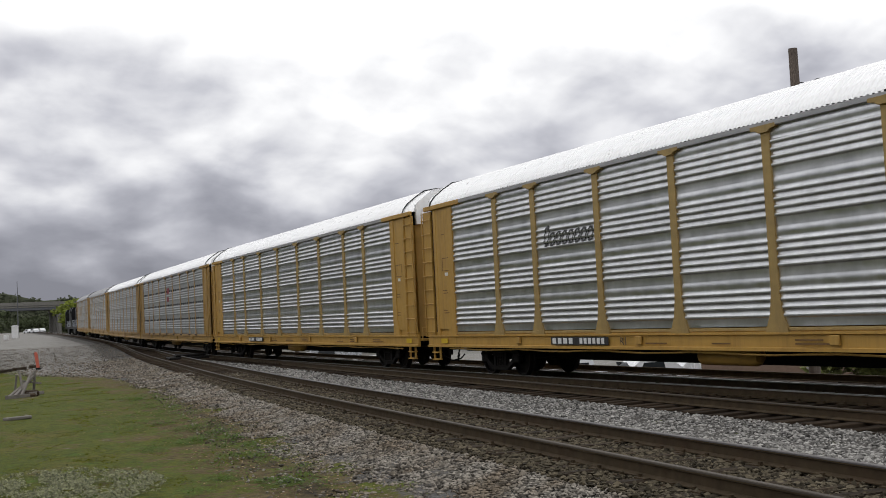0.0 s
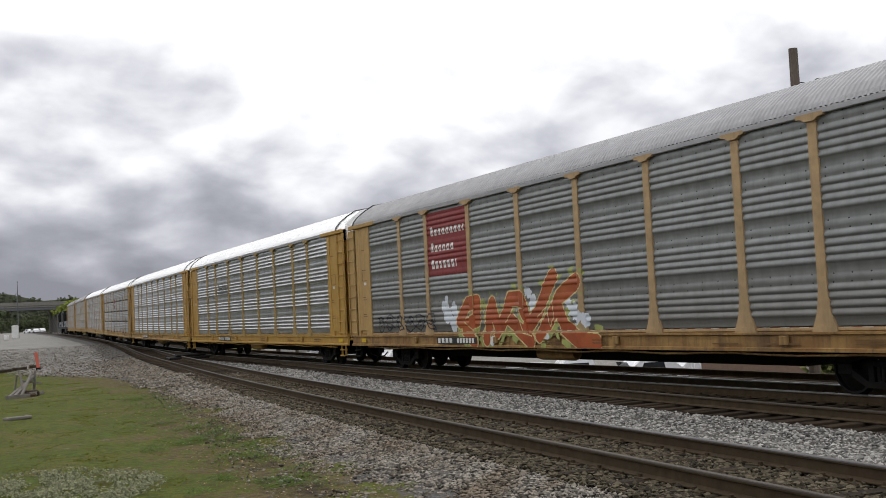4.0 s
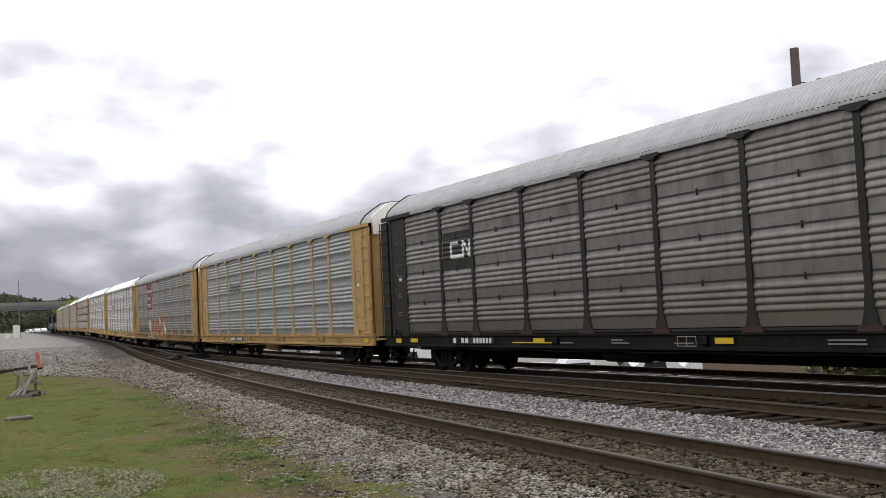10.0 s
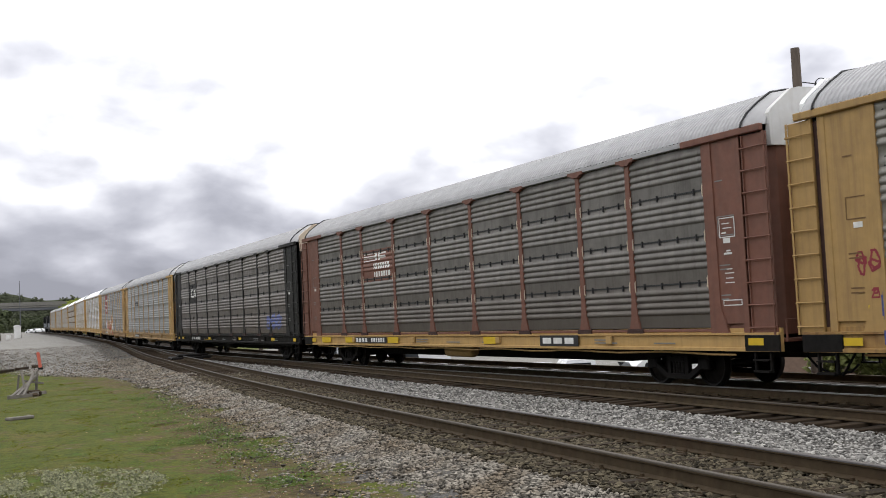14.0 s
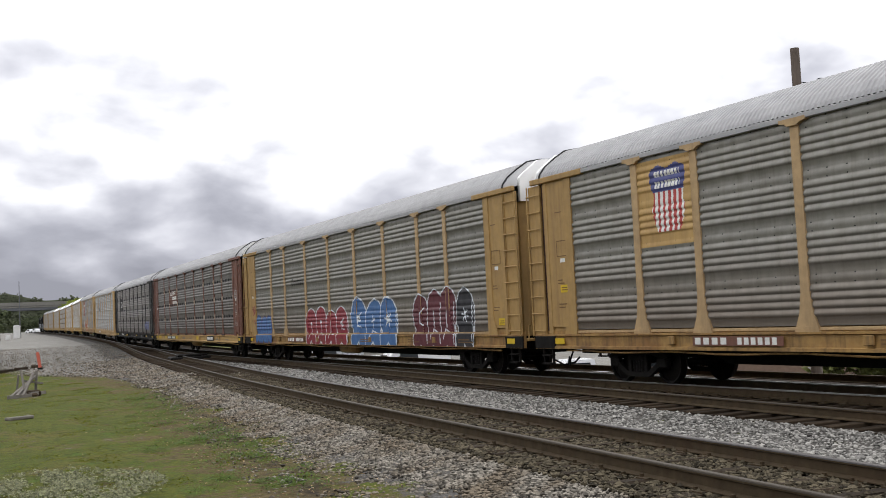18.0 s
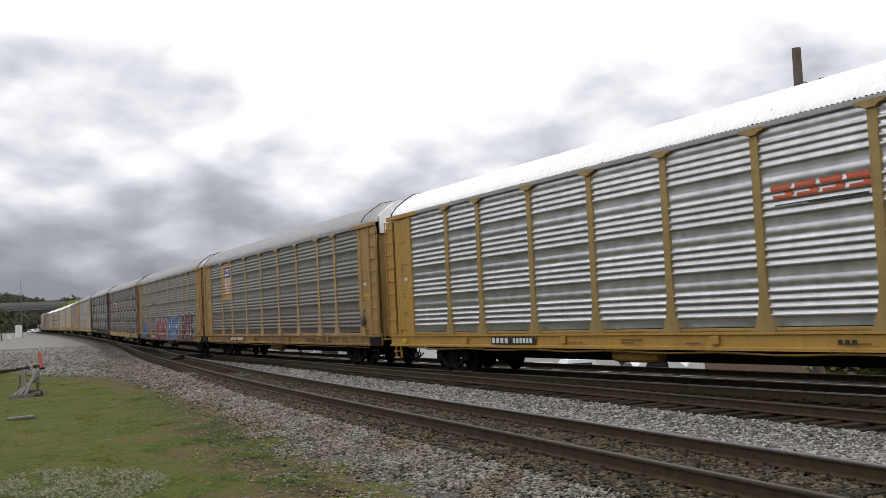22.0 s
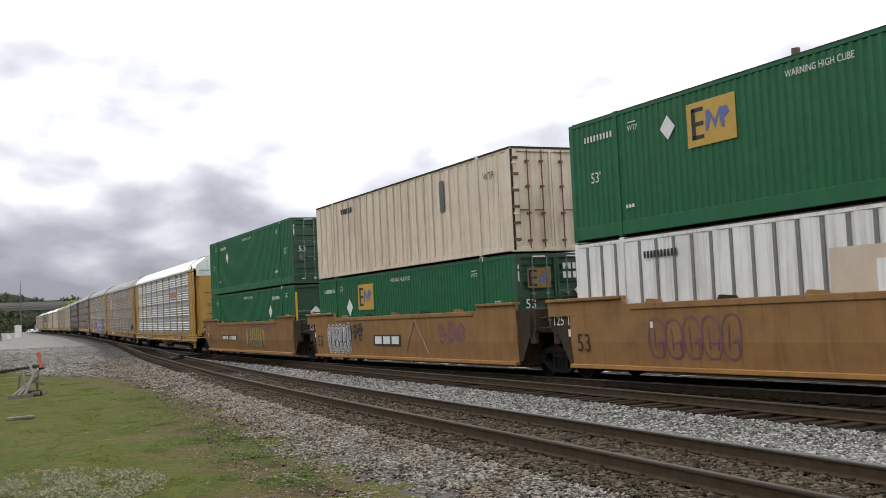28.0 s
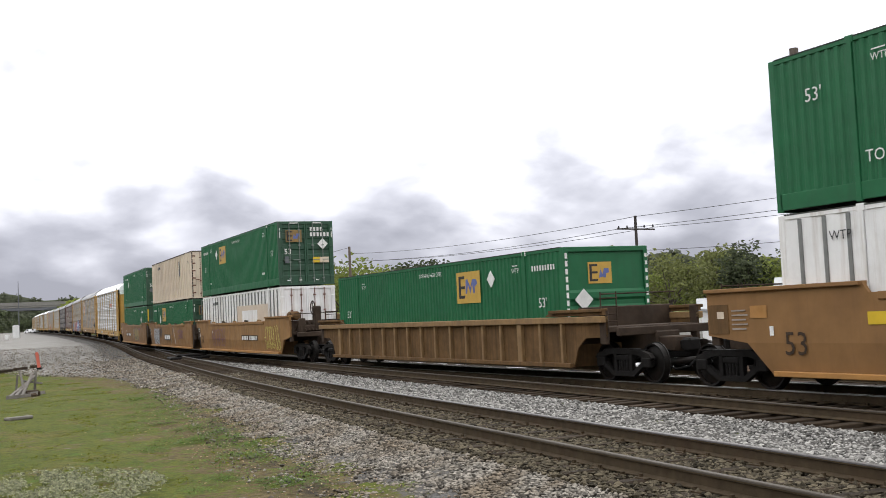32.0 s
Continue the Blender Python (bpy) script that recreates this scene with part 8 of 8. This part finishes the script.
for _k, (_b, _d) in enumerate(((46.6, 47), (48.2, 50), (49.6, 46), (51.2, 49))):
    _x, _y, _z = spot(_b, _d)
    tree(_x, _y, _z, 2.6 + 0.2 * _k, 3.0, "leaf_olive", 500 + _k, "low green shrub at the edge of the yard", 6, 90, 0.2)
_r = random.Random(17)
for _k in range(44):
    _b = 17 + 0.98 * _k
    _x, _y, _z = spot(_b, _r.uniform(118, 150))
    tree(_x, _y, _z, _r.uniform(6.6, 9.6) + max(0.0, float(line_z(_y)) - 1.0 - _z), _r.uniform(6, 10), _r.choice(("leaf", "leaf", "leaf_olive", "leaf_light", "leaf_olive", "leaf", "leaf_dark")), 100 + _k, "green leafy tree in the row beyond the yard", 10, 150, 0.27)
hill("wooded_ridge", "far ridge of dark green woods", 30, 62, 330, 17, 4, "leaf_haze", 900)
hill("wooded_ridge", "far ridge of dark woods beyond the bridge", -4, 20, 640, 22.5, 2, "leaf_haze", 1300)

# woods out of view, added to darken what the train's sides reflect
hill("wooded_ridge", "unseen low woods added to darken reflections in the far cars", 305, 361, 80, 15, 9, "leaf_dark", 420)
hill("wooded_ridge", "unseen dark woods added to dim the train's near side", 140, 305, 42, 11, 7, "leaf_dark", 700)

# left distance: road bridge, mast, cabinet, trees
bridge = thing("road_bridge", "grey concrete road bridge over the tracks", "bridge")
_turn = -0.03
bridge.matrix_basis = pose(40, 338, 0, 0, 0, 8)
part("deck", Geo().box(-75, 26, -5, 5, 9.85, 10.4, 0.05), "concrete", bridge)
for _y in (-4.6, -1.6, 1.6, 4.6):
    part("girder", Geo().box(-75, 26, _y - 0.25, _y + 0.25, 9.15, 9.85), "slat_shade", bridge)
for _y in (-5, 5):
    part("parapet", Geo().box(-75, 26, _y - 0.15, _y + 0.15, 10.4, 11.45, 0.03), "concrete", bridge)
for _x in (-56, -30, 1.6, 20):
    pier = part("pier", Geo().box(_x - 0.8, _x + 0.8, -4.8, 4.8, 8.4, 9.15, 0.05), "concrete", bridge)
    for _y in (-4, 0, 4):
        part("column", Geo().tube((_x, _y, 1.0), (_x, _y, 8.4), 0.7, 14), "concrete", pier, smooth=True)
_x, _y, _z = spot(5.28, 250)
mast = thing("mast", "slender grey steel mast by the line", "mast")
part("shaft", Geo().tube((0, 0, -0.5), (0, 0, 13.64 - _z), 0.12, 10, 0.06), "slat_shade", mast)
part("collar", Geo().tube((0, 0, 0), (0, 0, 0.5), 0.2, 10), "concrete", mast)
mast.location = (_x, _y, _z)
_x, _y, _z = spot(5.13, 240)
cab_ = thing("equipment_cabinet", "pale grey trackside equipment cabinet", "cabinet")
part("body", Geo().box(-0.62, 0.62, -0.6, 0.6, 0, 2.45, 0.05), "white_end", cab_)
part("cap", Geo().prism([(-0.75, 2.4), (0.75, 2.4), (0.35, 2.72), (-0.35, 2.72)], "y", -0.7, 0.7), "white_end", cab_)
cab_.location = (_x, _y, _z)
_x, _y, _z = spot(4.72, 215)
small = thing("cabinet", "small white trackside box", "cabinet")
part("body", Geo().box(-0.4, 0.4, -0.4, 0.4, 0, 0.9, 0.05), "white_end", small)
small.location = (_x, _y, _z)
# the four farthest trees: dark leaf colour stands in for shade beyond the bridge
for _k, (_b, _d, _h, _w, _leaf) in enumerate(((7.9, 300, 9.9, 9, "leaf_light"), (8.6, 310, 9.8, 11, "leaf_light"), (9.6, 300, 10.5, 10, "leaf"), (10.6, 280, 10, 10, "leaf"), (4.35, 205, 5.4, 4, "leaf_dark"), (4.1, 190, 5.0, 4, "leaf_dark"),
                                              (3.8, 225, 5.5, 5, "leaf"), (6.2, 520, 6, 12, "leaf_dark"), (5.4, 560, 6, 12, "leaf_dark"), (7.3, 540, 6, 12, "leaf_dark"), (4.5, 520, 7, 12, "leaf_dark"))):
    _x, _y, _z = spot(_b, _d)
    tree(_x, _y, _z, _h, _w, _leaf, 300 + _k, "light green leafy tree near the bridge", 9, 90, 0.55)
for _b, _d in ((6.0, 400), (5.75, 410), (6.3, 405)):
    _x, _y, _z = spot(_b, _d)
    vehicle(_x, _y, _z, 20, "car_white", "car", "white car parked beyond the bridge")

# foreground: marker post, broken rail-side timber, dark plate between the tracks
_x, _y, _z = 7.33, 67.8, float(ground_height(7.33, 67.8))
marker = thing("marker_post", "leaning orange plastic marker post with a black foot", "marker post")
part("post", Geo().prism([(-0.09, 0.12), (0.09, 0.12), (0.09, 1.0), (0.05, 1.06), (-0.05, 1.06), (-0.09, 1.0)], "y", -0.02, 0.02), "orange_post", marker)
part("foot", Geo().box(-0.13, 0.13, -0.08, 0.08, -0.02, 0.14, 0.02), "hose", marker)
marker.matrix_basis = pose(_x, _y, _z, 0, -8, 10)
_x, _y, _z = 3.95, 41.0, float(ground_height(3.95, 41.0))
stack = thing("timber_stack", "grey weathered timbers leaning crosswise on the grass", "timber")
for _a, _b2, _c in (((-0.62, -0.7, 0.03), (0.30, 0.45, 0.62), 0.06), ((-0.42, -0.65, 0.03), (0.36, 0.55, 0.70), 0.065), ((-0.20, -0.6, 0.0), (0.30, 0.6, 0.80), 0.06), ((-0.05, -0.35, 0.0), (-0.16, 0.1, 0.95), 0.055),
                    ((0.36, 0.6, 0.0), (0.42, 0.62, 0.88), 0.065), ((-0.30, 0.4, 0.0), (-0.22, 0.3, 0.78), 0.05), ((-0.1, 0.5, 0.55), (0.62, 0.45, 0.42), 0.05), ((-0.7, -0.8, 0.06), (0.1, -0.75, 0.08), 0.09), ((0.1, -0.2, 0.10), (0.65, 0.3, 0.10), 0.09)):
    part("plank", Geo().tube(_a, _b2, _c, 4, _c * 0.85), "wood_grey", stack)
part("rotten_base", Geo().box(-0.55, 0.35, -0.5, 0.3, -0.05, 0.12, 0.05).box(-0.1, 0.5, 0.0, 0.7, -0.05, 0.2, 0.06), "tie", stack, "dark rotten wood under the planks")
stack.location = (_x, _y, _z)
for _x, _y, _l in ((5.2, 66.3, 2.4), (6.4, 69.0, 1.6), (7.5, 71.8, 0.9)):
    _t = tagged(part("old_tie", Geo().box(-0.13, 0.13, -_l / 2, _l / 2, -0.05, 0.17, 0.02), "tie"), "dark discarded tie lying at the edge of the grass", "railway tie", "discarded ties")
    _t.matrix_basis = pose(_x, _y, float(ground_height(_x, _y)), 0, 0, -26)
plate = tagged(part("dark_heap", Geo().box(-1.3, 1.3, -1.2, 1.6, -0.1, 0.10, 0.06).box(-0.9, 0.5, -1.0, 0.6, 0.08, 0.24, 0.06).box(-0.2, 1.0, -0.2, 1.4, 0.1, 0.2, 0.05), "black"), "low dark heap of old crossing timber between the tracks", "timber heap")
plate.matrix_basis = pose(15.6, 65.0, float(ground_height(15.6, 65.0)) + 0.08, 0, 0, -8)
_x, _y, _z = 2.75, 30.5, float(ground_height(2.75, 30.5))
sleeper = tagged(part("fallen_plank", Geo().box(-0.35, 0.35, -0.12, 0.12, 0.0, 0.08, 0.015), "wood_grey"), "short grey plank lying in the grass", "plank")
sleeper.matrix_basis = pose(_x, _y, _z, 0, 0, 25)

# ---------------------------------------------------------------- small pieces last
main_ = build_track("main_track", "main railway track with worn shiny rails and dark ties", main_rail, (8, 62), (-60, 620), "rail_head")
# rail added to stand for the dark straight edge behind the train
tagged(part("loose_rail", rail_geo(rail_line(main_rail(3.0), np.arange(-20, 120, 2.0)), RAIL_SECTION), "rail", smooth=True), "added rusty rail that draws the dark far edge of the ballast", "rail")
build_track("siding_track", "near railway track that joins the main line, on dark wooden ties", siding_rail, (4, 92), (-40, 118), "rail_dull", far_rail_end=84)
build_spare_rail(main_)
gravel()
grass()


def motions():
    """The train runs along its line; every wheelset turns with it."""
    times = list(range(0, 33))
    for entry in MOVING:
        ob, place, half = entry[:3]
        lift = Matrix.Translation((0, 0, entry[3])) if len(entry) > 3 else Matrix.Identity(4)
        walk(ob, [(t, car_pose(place + run_of_train(t), half) @ lift) for t in times])
    steps = [k / 15 for k in range(32 * 15 + 1)]
    for ob, at in AXLES:
        walk(ob, [(t, Matrix.Translation(at) @ Euler((-run_of_train(t) / WHEEL_R, 0, 0)).to_matrix().to_4x4()) for t in steps])


motions()
